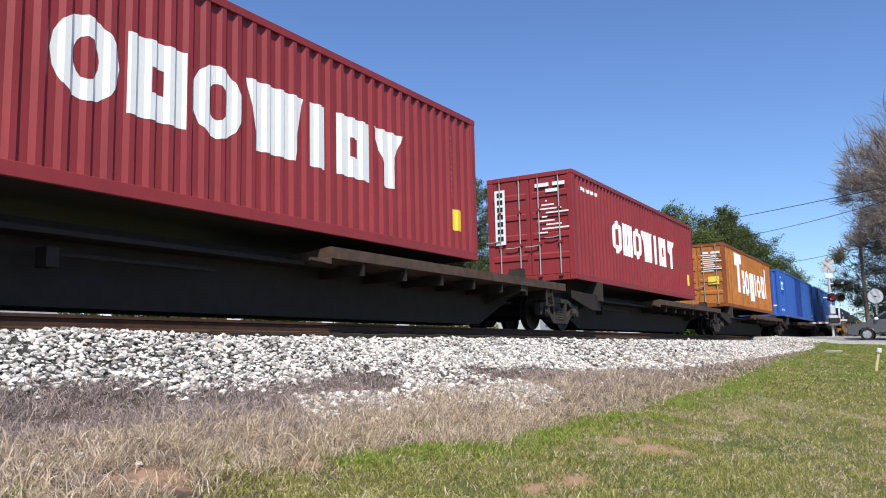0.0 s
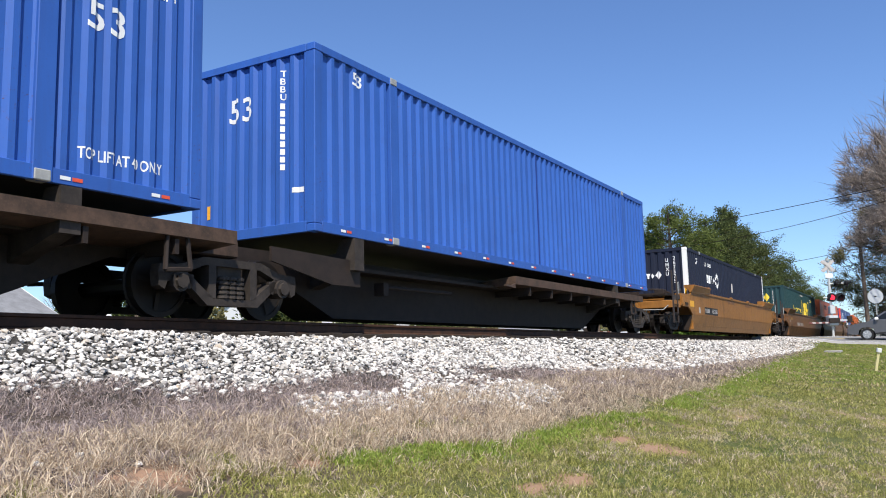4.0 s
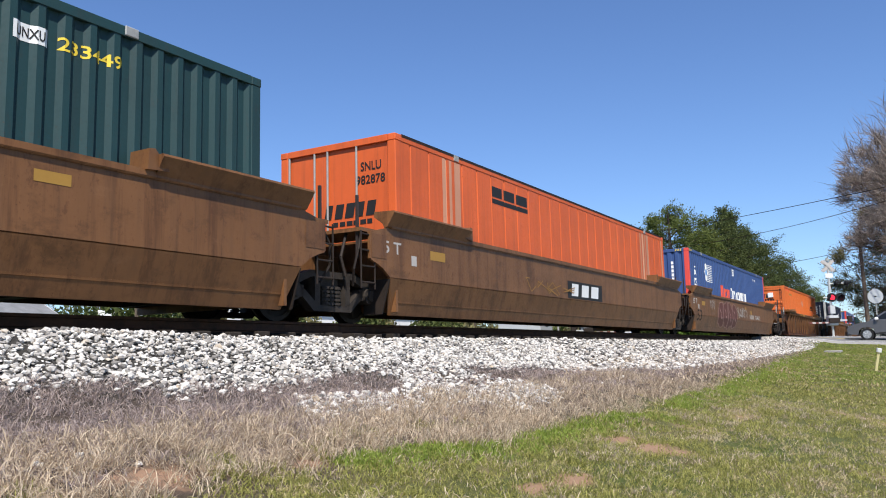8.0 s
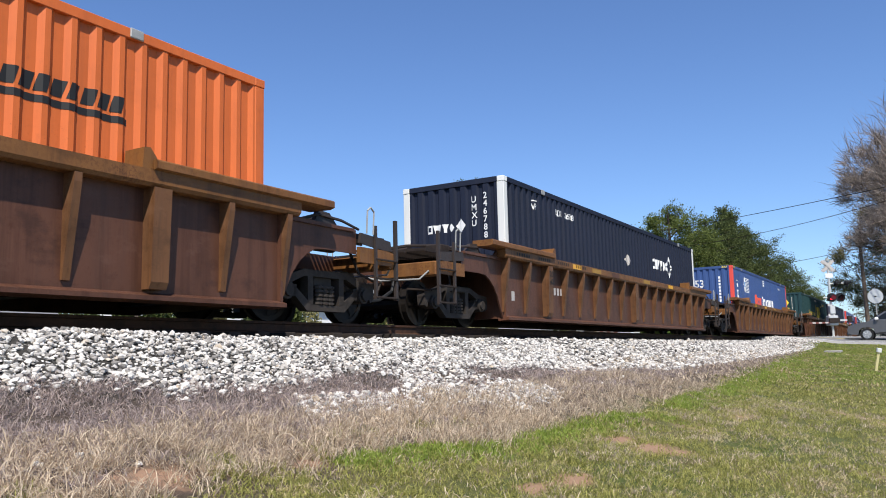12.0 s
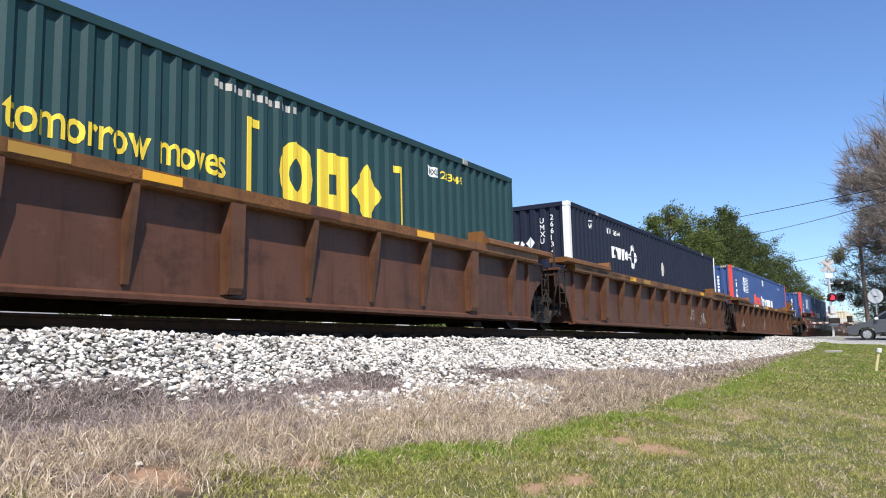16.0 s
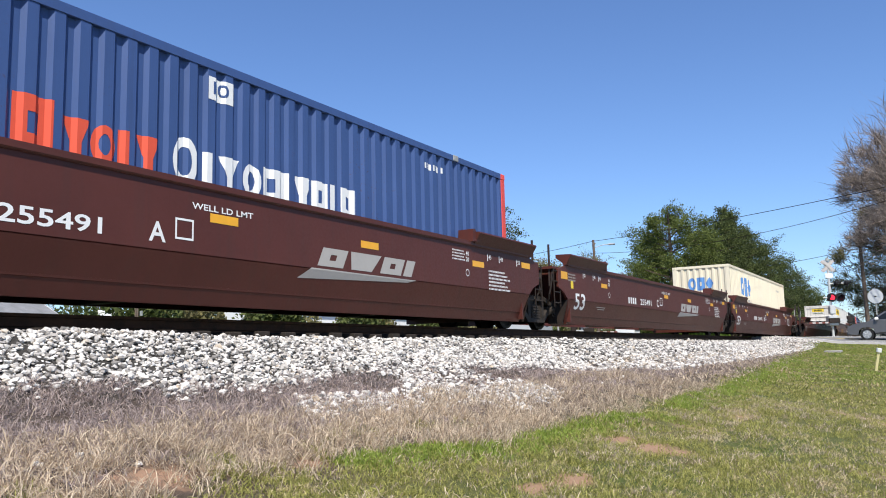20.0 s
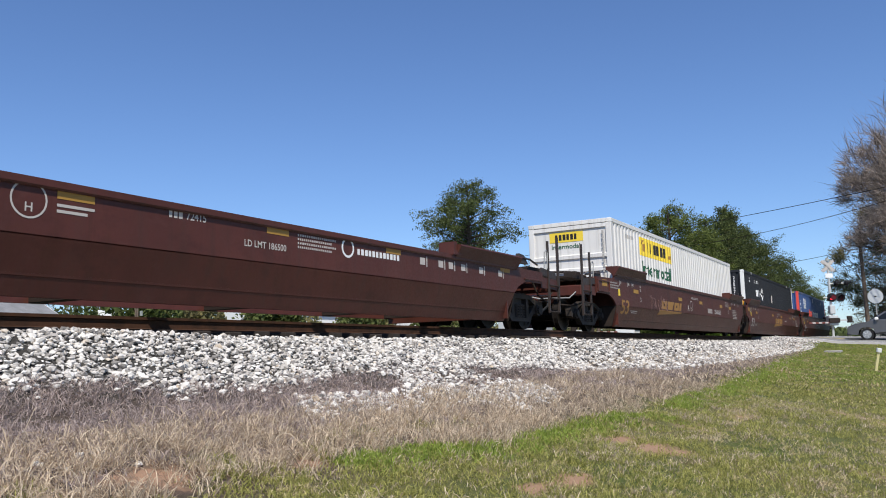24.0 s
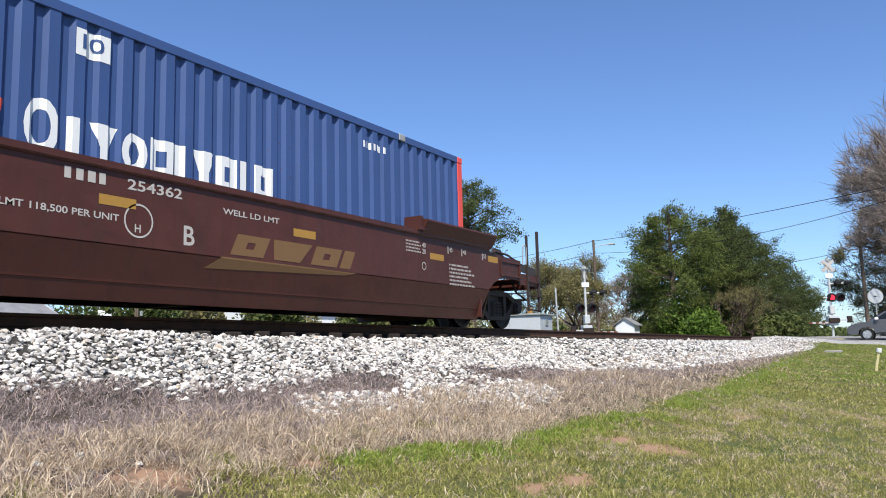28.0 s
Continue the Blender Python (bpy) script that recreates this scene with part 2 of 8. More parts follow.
def ground_material():
    M = Mat("ground_earth_grass", (0.1, 0.1, 0.05), 0.95)
    pos = M.n("NewGeometry").outputs["Position"]
    sep = M.n("SeparateXYZ")
    M.l(pos, sep.inputs[0])
    y = sep.outputs[1]
    big = M.noise(pos, 0.35, 5, 0.65)
    mid = M.noise(pos, 2.2, 5, 0.65)
    fine = M.noise(pos, 30.0, 5, 0.7)
    lawn = M.mix(M.ramp(mid, (0.3, 0.0), (0.7, 1.0)), (0.095, 0.10, 0.028), (0.20, 0.165, 0.07))
    lawn = M.mix(M.ramp(big, (0.42, 0.0), (0.62, 1.0)), lawn, (0.085, 0.11, 0.022))
    # dark flecks: soil, plus painted shade between the blades
    lawn = M.mix(M.math("MULTIPLY", M.ramp(fine, (0.35, 0.0), (0.7, 1.0)), 0.55), lawn, (0.035, 0.04, 0.012))
    lawn = M.mix(M.ramp(M.noise(pos, 11.0, 4, 0.7), (0.58, 0.0), (0.72, 0.6)), lawn, (0.30, 0.23, 0.12))
    clay = M.math("MULTIPLY", M.ramp(M.noise(pos, 0.8, 3, 0.5), (0.62, 0.0), (0.70, 1.0)), 0.8)
    lawn = M.mix(clay, lawn, (0.36, 0.25, 0.15))
    weed = M.mix(M.ramp(mid, (0.3, 0.0), (0.7, 1.0)), (0.085, 0.062, 0.048), (0.17, 0.122, 0.088))
    # soil darkened further so that gaps between stems look shaded
    weed = M.mix(M.math("MULTIPLY", M.ramp(fine, (0.35, 0.0), (0.7, 1.0)), 0.8), weed, (0.03, 0.022, 0.017))
    # near-black base under the ballast: shade of the gaps put into colour
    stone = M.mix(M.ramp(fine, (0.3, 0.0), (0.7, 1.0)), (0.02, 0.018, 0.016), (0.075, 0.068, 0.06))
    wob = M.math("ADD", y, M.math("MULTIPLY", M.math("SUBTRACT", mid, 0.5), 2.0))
    # the edge of the lawn draws nearer to the track towards the road
    bend = M.math("MULTIPLY", M.math("MAXIMUM", M.math("SUBTRACT", sep.outputs[0], 16.0), 0.0), 0.062)
    soft = M.math("SUBTRACT", M.math("ADD", y, M.math("MULTIPLY", M.math("SUBTRACT", mid, 0.5), 0.9)), bend)
    c = M.mix(M.ramp(M.math("ADD", soft, 5.55), (0.0, 0.0), (0.4, 1.0)), lawn, weed)
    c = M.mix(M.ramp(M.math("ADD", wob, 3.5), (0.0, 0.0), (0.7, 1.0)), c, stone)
    c = M.mix(M.ramp(M.math("SUBTRACT", y, 3.8), (0.0, 0.0), (0.8, 1.0)), c, lawn)
    rag = M.noise(pos, 9.0, 4, 0.7)
    for cx, cy, cr in CLAY:
        d = M.n("VectorMath", op="DISTANCE")
        cut = M.n("VectorMath", op="MULTIPLY")
        M.l(pos, cut.inputs[0])
        cut.inputs[1].default_value = (0.6, 1.0, 0.0)
        M.l(cut.outputs[0], d.inputs[0])
        d.inputs[1].default_value = (cx * 0.6, cy, 0.0)
        near = M.math("ADD", M.math("DIVIDE", d.outputs["Value"], cr), M.math("ADD", M.math("MULTIPLY", M.math("SUBTRACT", mid, 0.5), 1.8), M.math("MULTIPLY", M.math("SUBTRACT", rag, 0.5), 1.5)))
        c = M.mix(M.ramp(near, (0.45, 0.9), (1.05, 0.0)), c, M.mix(fine, (0.26, 0.15, 0.09), (0.46, 0.29, 0.19)))
    M.color(c)
    M.bump(fine, 0.8, 0.03)
    return M.m


def grid_mesh(name, xs, ys, height, mat):
    verts = [(x, y, height(x, y)) for x in xs for y in ys]
    n = len(ys)
    faces = [(i * n + j, (i + 1) * n + j, (i + 1) * n + j + 1, i * n + j + 1) for i in range(len(xs) - 1) for j in range(n - 1)]
    return part(name, (verts, [], faces), mat, smooth=True)


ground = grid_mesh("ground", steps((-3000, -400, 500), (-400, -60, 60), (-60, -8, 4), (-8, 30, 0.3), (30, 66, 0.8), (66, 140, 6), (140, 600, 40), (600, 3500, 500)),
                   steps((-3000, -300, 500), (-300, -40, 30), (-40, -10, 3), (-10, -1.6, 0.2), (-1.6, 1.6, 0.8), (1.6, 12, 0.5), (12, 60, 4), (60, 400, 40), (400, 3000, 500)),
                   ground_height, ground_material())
tagged(ground, "grassy ground with a stone track bed", "ground", kind="structure")

# ---------------------------------------------------------------- track
# straight up to x = 75 m, then a wide bend to the left, then straight again
BEND0, BEND1, RADIUS = 75.0, 190.0, 1600.0


def track_point(s):
    """Place and heading (degrees) of the track s metres along it from abeam of the camera."""
    if s <= BEND0:
        return s, 0.0, 0.0
    a = (min(s, BEND1) - BEND0) / RADIUS
    x, y = BEND0 + RADIUS * math.sin(a), RADIUS * (1 - math.cos(a))
    if s > BEND1:
        x, y = x + (s - BEND1) * math.cos(a), y + (s - BEND1) * math.sin(a)
    return x, y, math.degrees(a)


def rail(offset):
    outline = [(-0.07, -0.17), (0.07, -0.17), (0.07, -0.155), (0.012, -0.135), (0.012, -0.045), (0.036, -0.035), (0.036, 0.0), (-0.036, 0.0), (-0.036, -0.035), (-0.012, -0.045), (-0.012, -0.135), (-0.07, -0.155)]
    verts, faces = [], []
    ss = [-120, 0, 40, 75] + [75 + 6 * i for i in range(1, 20)] + [192, 260, 460]
    for s in ss:
        x, y, h = track_point(s)
        c, sn = math.cos(radians(h)), math.sin(radians(h))
        for a, z in outline:
            o = offset + a
            verts.append((x - o * sn, y + o * c, z))
    n = len(outline)
    for i in range(len(ss) - 1):
        for j in range(n):
            faces.append((i * n + j, i * n + (j + 1) % n, (i + 1) * n + (j + 1) % n, (i + 1) * n + j))
    return verts, [], faces


track = thing("railway_track", "single railway track with rusty steel rails on wooden ties", "railway track", kind="structure")
for _o in (-0.755, 0.755):
    part("rail", rail(_o), "rail", track, "rusty steel rail with a worn head")
MAT["tie"] = grimy("creosoted_tie_wood", (0.045, 0.035, 0.028), rough=0.95)
_t = part("tie", B(-0.11, 0.11, -1.3, 1.3, -0.36, -0.172, bevel=0.01), "tie", track)
_t.location.x = -6.0
for _i in range(1, 130):
    again(_t, pose(-6.0 + 0.52 * _i, 0, -0.006 * (_i % 3)), track)

# ---------------------------------------------------------------- decals that follow the pressed sheet
class Press:
    """Trapezoid pressing of a sheet: how far the surface lies behind its outermost plane, along u."""
    def __init__(self, u0, u1, pitch=0.278, flat=0.26, slope=0.24, depth=0.036):
        n = max(1, round((u1 - u0) / pitch))
        self.u0, self.u1, self.p, self.n = u0, u1, (u1 - u0) / n, n
        self.flat, self.slope, self.depth = flat, slope, depth

    def knots(self):
        out = [(self.u0, 0.0)]
        f, s = self.flat, self.slope
        for i in range(self.n):
            b = self.u0 + i * self.p
            out += [(b + self.p * (f / 2), 0.0), (b + self.p * (f / 2 + s), self.depth), (b + self.p * (1 - f / 2 - s), self.depth), (b + self.p * (1 - f / 2), 0.0)]
        out.append((self.u1, 0.0))
        return out

    def at(self, u):
        if u <= self.u0 or u >= self.u1:
            return 0.0
        k = ((u - self.u0) / self.p) % 1.0
        k = min(k, 1 - k)
        f, s = self.flat / 2, self.slope
        return 0.0 if k <= f else self.depth if k >= f + s else self.depth * (k - f) / s


def clip(poly, c, keep_less):
    out = []
    for a, b in zip(poly, poly[1:] + poly[:1]):
        ia, ib = (a[0] <= c) == keep_less, (b[0] <= c) == keep_less
        if ia:
            out.append(a)
        if ia != ib and a[0] != b[0]:
            k = (c - a[0]) / (b[0] - a[0])
            out.append((c, a[1] + k * (b[1] - a[1])))
    return out


def split(polys, cuts):
    out = []
    for p in polys:
        lo, hi = min(v[0] for v in p), max(v[0] for v in p)
        rest = p
        for c in cuts:
            if lo < c < hi:
                left = clip(rest, c, True)
                if len(left) > 2:
                    out.append(left)
                rest = clip(rest, c, False)
                if len(rest) < 3:
                    break
        if len(rest) > 2:
            out.append(rest)
    return out


def decal(name, polys, mat, parent, place, press=None, off=0.004, label="", knuckle=None):
    """Paint as a thin skin. place(u, v, d) gives the point d metres behind the outermost plane."""
    if press:
        polys = split(polys, [k[0] for k in press.knots()])
    if knuckle is not None:
        polys = [[(u, v) for v, u in p] for p in split([[(v, u) for u, v in p] for p in polys], [knuckle])]
    verts, faces, seen = [], [], {}
    layered = name == "graffiti"
    for n, p in enumerate(polys):
        loop = []
        for u, v in p:
            key = (round(u, 4), round(v, 4), n if layered else 0)
            if key not in seen:
                seen[key] = len(verts)
                verts.append(place(u, v, (press.at(u) if press else 0.0) - off - (0.0008 * n if layered else 0.0)))
            if seen[key] not in loop:
                loop.append(seen[key])
        if len(loop) > 2:
            faces.append(tuple(loop))
    ob = part(name, (verts, [], faces), mat, parent, label)
    if name in ("number_mark", "small_stencil", "small_mark", "door_text", "graffiti", "reflector_row"):
        tagged(ob, kind="stuff")
    return ob


def each(name, polys, mat, parent, place, press=None, off=0.004, label="", knuckle=None):
    """The same, with every shape a part of its own."""
    for p in polys:
        decal(name, p if isinstance(p[0][0], (tuple, list)) else [p], mat, parent, place, press, off, label, knuckle)


def rect(u0, u1, v0, v1, lean=0.0):
    return [(u0, v0), (u1, v0), (u1 + lean, v1), (u0 + lean, v1)]


def blocks(u0, u1, v0, v1, n, fill=0.72, lean=0.0, tiers=()):
    """A row of n plain upright blocks, standing for a maker's name."""
    w = (u1 - u0) / n
    out = []
    for i in range(n):
        a = u0 + i * w
        k = fill * (0.9 + 0.2 * ((i * 7) % 5) / 4)
        out.append(rect(a, a + w * k, v0, v1 if not tiers else v0 + (v1 - v0) * tiers[i % len(tiers)], lean))
    return out


def disc(u, v, r, seg=20, ry=None):
    ry = r if ry is None else ry
    return [(u + r * math.cos(2 * math.pi * i / seg), v + ry * math.sin(2 * math.pi * i / seg)) for i in range(seg)]


def ring(u, v, r, t, seg=24):
    out = []
    for i in range(seg):
        a, b = 2 * math.pi * i / seg, 2 * math.pi * (i + 1) / seg
        out.append([(u + q * math.cos(w), v + q * math.sin(w)) for q, w in ((r, a), (r, b), (r - t, b), (r - t, a))])
    return out


def diamond(u, v, w, h):
    return [(u - w, v), (u, v - h), (u + w, v), (u, v + h)]


_letters = {}


def words(text, u, v, height, width=None, down=False):
    """Triangles of a text in the built-in font; u, v: its lower left corner, or upper left when it runs down."""
    if text not in _letters:
        cu = bpy.data.curves.new("text", "FONT")
        cu.body = text
        cu.resolution_u = 3
        cu.offset = 0.016
        tmp = bpy.data.objects.new("text", cu)
        scene.collection.objects.link(tmp)
        bpy.context.view_layer.update()
        me = bpy.data.meshes.new_from_object(tmp)
        me.calc_loop_triangles()
        tris = [[(me.vertices[i].co.x, me.vertices[i].co.y) for i in t.vertices] for t in me.loop_triangles]
        bpy.data.objects.remove(tmp)
        bpy.data.curves.remove(cu)
        bpy.data.meshes.remove(me)
        xs, ys = [p[0] for t in tris for p in t], [p[1] for t in tris for p in t]
        x0, y0, w, h = min(xs), min(ys), max(xs) - min(xs), max(ys) - min(ys)
        _letters[text] = ([[((x - x0) / h, (y - y0) / h) for x, y in t] for t in tris], w / h)
    tris, ratio = _letters[text]
    sx = height if width is None else width / ratio
    return [[(u + x * sx, v + y * height) for x, y in t] for t in tris]


def stacked(text, u, v_top, size, gap=1.25):
    out = []
    for i, ch in enumerate(text):
        if ch != " ":
            out += words(ch, u, v_top - (i + 1) * size * gap, size)
    return out


def scribble(u0, u1, v0, v1, n, seed, t=0.03):
    """A tangle of sprayed strokes."""
    rnd = random.Random(seed)
    out = []
    w = (u1 - u0) / n
    for i in range(n):
        pts = [(u0 + w * (i + 0.5 + 0.75 * math.cos(a) * (0.5 + 0.4 * rnd.random())), (v0 + v1) / 2 + (v1 - v0) / 2 * math.sin(a) * (0.7 + 0.3 * rnd.random()))
               for a in [rnd.random() * 6 + j * rnd.choice((0.8, 1.0, 1.25)) for j in range(6)]]
        for (a, b), (c, d) in zip(pts, pts[1:]):
            l = math.hypot(c - a, d - b) or 1
            nx, ny = -(d - b) / l * t / 2, (c - a) / l * t / 2
            out.append([(a + nx, b + ny), (c + nx, d + ny), (c - nx, d - ny), (a - nx, b - ny)])
    return out



def bubbles(ob, u0, u1, v0, v1, n, seed, fill, line):
    """Swollen sprayed forms: a dark body, a pale outline and a pale kink inside each."""
    rnd = random.Random(seed)
    w = (u1 - u0) / n
    for i in range(n):
        c, m = u0 + w * (i + 0.5), (v0 + v1) / 2 + rnd.uniform(-0.05, 0.05)
        ph, q = rnd.random() * 6, rnd.uniform(0.10, 0.2)
        rim = []
        for k in range(28):
            a = 2 * math.pi * k / 28
            f = 1 + q * math.sin(3 * a + ph) + 0.5 * q * math.cos(5 * a - ph)
            rim.append((math.copysign(abs(math.cos(a)) ** 0.6, math.cos(a)) * f * w * 0.54, math.copysign(abs(math.sin(a)) ** 0.6, math.sin(a)) * f * (v1 - v0) * 0.46))
        out = [[(c + x * 1.0, m + z * 1.0), (c + x2, m + z2), (c + x2 * 0.87, m + z2 * 0.93), (c + x * 0.87, m + z * 0.93)] for (x, z), (x2, z2) in zip(rim, rim[1:] + rim[:1])]
        body = [[(c, m), (c + x * 0.88, m + z * 0.94), (c + x2 * 0.88, m + z2 * 0.94)] for (x, z), (x2, z2) in zip(rim, rim[1:] + rim[:1])]
        marks(ob, body, fill, "graffiti_body", "dull red sprayed body", 0.003 + 0.002 * i)
        marks(ob, out, line, "graffiti_outline", "pale sprayed outline", 0.004 + 0.002 * i)
        t = 0.05
        kink = [(c - w * 0.22, m + (v1 - v0) * 0.2), (c + w * 0.05, m + (v1 - v0) * rnd.uniform(0.0, 0.12)), (c - w * 0.08, m - (v1 - v0) * 0.08), (c + w * 0.2, m - (v1 - v0) * rnd.uniform(0.1, 0.22))]
        marks(ob, [[(a, b + t), (d, e + t), (d, e - t), (a, b - t)] for (a, b), (d, e) in zip(kink, kink[1:])], line, "graffiti_stroke", "pale sprayed stroke", 0.0045 + 0.002 * i)


def glyphs(kinds, u0, u1, v0, v1, gap=0.1, weight=1.0):
    """Plain shapes in a row with the weight of painted capitals: o ring, b notched block, i bar, v wedge, w trapezoid, d diamond."""
    n = sum({"i": 0.7, "w": 1.35}.get(k, 1.0) for k in kinds)
    step = (u1 - u0) / n
    out, u, h = [], u0, v1 - v0
    for k in kinds:
        w = step * {"i": 0.7, "w": 1.35}.get(k, 1.0)
        a, b = u, u + w * (1 - gap)
        c, r = (a + b) / 2, (b - a) / 2
        if k == "o":
            g = []
            for i in range(16):
                p, q = 2 * math.pi * i / 16, 2 * math.pi * (i + 1) / 16
                g.append([(c + r * e * math.cos(t), (v0 + v1) / 2 + h / 2 * f * math.sin(t)) for e, f, t in ((1, 1, p), (1, 1, q), (1 - 0.62 * weight, 1 - 0.5 * weight, q), (1 - 0.62 * weight, 1 - 0.5 * weight, p))])
            out.append(g)
        elif k == "b":
            m = (b - a) * 0.38 * weight
            out.append([rect(a, a + m, v0, v1), rect(b - m, b, v0, v1), rect(a + m, b - m, v0, v0 + h * 0.34 * weight), rect(a + m, b - m, v1 - h * 0.34 * weight, v1)])
        elif k == "i":
            out.append([rect(a, a + (b - a) * 0.62 * weight, v0, v1)])
        elif k == "v":
            out.append([[(a, v1), (c - r * 0.36, v0 + h * 0.42), (c + r * 0.36, v0 + h * 0.42), (b, v1)], rect(c - r * 0.36, c + r * 0.36, v0, v0 + h * 0.42)])
        elif k == "w":
            out.append([[(a, v1), (a + r * 0.35, v0), (b - r * 0.35, v0), (b, v1), (c + r * 0.3, v1), (c, v0 + h * 0.55), (c - r * 0.3, v1)][:4]])
        else:
            out.append([diamond(c, (v0 + v1) / 2, r, h / 2)])
        u += w
    return out

# ---------------------------------------------------------------- freight boxes
STRETCH = 1.013       # lengths along the train


def run(t):
    """Metres that the train has gone after t seconds: it gathers speed slowly."""
    return 15.655 * t + 0.0075 * t * t


W2 = 1.295
movers = []          # (object, metres along the track at 0 s)
rollers = []         # (wheelset, its distance along the track at 0 s)


def corrugated(press, place, v0, v1):
    ks = press.knots()
    verts = [place(u, v, d) for u, d in ks for v in (v0, v1)]
    faces = [(2 * i, 2 * i + 2, 2 * i + 3, 2 * i + 1) for i in range(len(ks) - 1)]
    return verts, [], faces


def freight_box(label, mat, length, height=2.896, posts=None, mid_posts=False, ends="pressed", pitch=0.278, flat=0.26, slope=0.20, depth=0.046,
                rail_mat=None, hw=W2):
    """A steel intermodal box; the front faces -x. Returns (box, side press, side place, end place)."""
    L, H = length, height
    ob = thing("intermodal_container", label, "shipping container", "containers on the train")
    rm = rail_mat or mat
    pm = posts or mat
    pw = 0.17
    side = Press(pw, L - pw, pitch, flat, slope, depth)
    near = lambda u, v, d: (-L / 2 + u, -hw + 0.010 + d, v)
    front = lambda u, v, d: (-L / 2 + 0.012 + d, hw - u, v)
    b0, t1 = 0.15, H - 0.115
    sp = part("side_panel", corrugated(side, near, b0, t1), mat, ob)
    again(sp, Matrix.Rotation(math.pi, 4, "Z"))
    if ends == "pressed":
        ep = Press(pw, 2 * hw - pw, pitch, flat, slope, depth)
        e = part("end_panel", corrugated(ep, front, b0, t1), mat, ob)
        again(e, Matrix.Rotation(math.pi, 4, "Z"))
    else:
        ep = None
        e = part("end_panel", B(-L / 2 + 0.05, -L / 2 + 0.08, -hw + 0.1, hw - 0.1, b0, t1), mat, ob)
        again(e, Matrix.Rotation(math.pi, 4, "Z"))
        if ends == "ribs":
            for i, z in enumerate((0.55, 0.95, 1.35, 1.75, 2.62)):
                bm = prism(bmesh.new(), [(-L / 2 + 0.05, z), (-L / 2 + 0.005, z + 0.03), (-L / 2 + 0.005, z + 0.13), (-L / 2 + 0.05, z + 0.16)], -hw + 0.16, hw - 0.16)
                part("end_beam", bm, mat, ob)
    part("roof", B(-L / 2 + 0.02, L / 2 - 0.02, -hw + 0.03, hw - 0.03, H - 0.05, H - 0.02), mat, ob)
    part("underframe", B(-L / 2 + 0.06, L / 2 - 0.06, -hw + 0.07, hw - 0.07, 0.02, 0.14), "dark", ob)
    r = part("top_rail", B(-L / 2 + pw, L / 2 - pw, -hw, -hw + 0.07, H - 0.12, H, bevel=0.006), rm, ob)
    again(r, Matrix.Rotation(math.pi, 4, "Z"))
    r = part("bottom_rail", B(-L / 2 + pw, L / 2 - pw, -hw, -hw + 0.06, 0.0, 0.16, bevel=0.006), rm, ob)
    again(r, Matrix.Rotation(math.pi, 4, "Z"))
    r = part("end_header", B(-L / 2, -L / 2 + 0.07, -hw + pw, hw - pw, H - 0.12, H, bevel=0.006), rm, ob)
    again(r, Matrix.Rotation(math.pi, 4, "Z"))
    r = part("end_sill", B(-L / 2, -L / 2 + 0.07, -hw + pw, hw - pw, 0.0, 0.16, bevel=0.006), rm, ob)
    again(r, Matrix.Rotation(math.pi, 4, "Z"))
    c = part("corner_post", B(-L / 2, -L / 2 + pw, -hw, -hw + pw, 0.12, H - 0.12, bevel=0.012), pm, ob)
    k = part("corner_casting", casting(-L / 2, -hw, 0.0), pm, ob)
    for rz, fx in ((0, 0), (180, 0)):
        for dx in (0, L - pw):
            if rz == 0 and dx == 0:
                again(k, pose(0, 0, H - 0.12))
                continue
            m = pose(dx if rz == 0 else -dx, 0, 0, 0, 0, rz)
            again(c, m)
            again(k, m)
            again(k, m @ pose(0, 0, H - 0.12))
    if mid_posts:
        p = part("lifting_post", B(-6.12, -5.90, -hw - 0.012, -hw + 0.06, 0.0, H, bevel=0.008), mat, ob)
        q = part("lifting_casting", casting(-6.10, -hw - 0.02, 0.0), "galv", ob)
        q2 = again(q, pose(0, 0, H - 0.115))
        for m in (pose(12.02, 0, 0), pose(0, 0, 0, 0, 0, 180), pose(-12.02, 0, 0, 0, 0, 180)):
            again(p, m)
            again(q, m)
            again(q, m @ pose(0, 0, H - 0.115))
    return ob, side, near, front, ep


def casting(x, y, z):
    """A corner fitting with its oval holes pressed in."""
    bm = B(x - 0.004, x + 0.178, y - 0.004, y + 0.162, z, z + 0.118, bevel=0.01)
    return bm


def doors(ob, L, H, mat, bars="galv", hw=1.25):
    """Double door with locking rods on the front end."""
    x = -L / 2
    for s in (-1, 1):
        d = part("door", B(x + 0.02, x + 0.055, 0.015 if s > 0 else -hw + 0.13, hw - 0.13 if s > 0 else -0.015, 0.17, H - 0.13, bevel=0.008), mat, ob)
        for z in (0.55, 1.1, 1.65, 2.2):
            part("door_pressing", prism(bmesh.new(), [(x + 0.02, z), (x - 0.006, z + 0.04), (x - 0.006, z + 0.16), (x + 0.02, z + 0.2)], s * 0.6 - 0.5, s * 0.6 + 0.5), mat, d)
        for o in (0.28, 0.86):
            bm = tube(bmesh.new(), (x - 0.03, s * o, 0.10), (x - 0.03, s * o, H - 0.06), 0.018, 8)
            part("locking_rod", bm, bars, ob)
            for z in (0.14, 1.0, 1.9, H - 0.1):
                part("rod_bracket", B(x - 0.055, x + 0.02, s * o - 0.045, s * o + 0.045, z - 0.03, z + 0.03), mat, ob)
            bm = pipe(bmesh.new(), [(x - 0.05, s * o, 0.95 + 0.2 * (o > 0.5)), (x - 0.06, s * o + 0.22, 0.92 + 0.2 * (o > 0.5)), (x - 0.05, s * o + 0.42, 0.93 + 0.2 * (o > 0.5))], 0.014, 6)
            part("door_handle", bm, bars, ob)


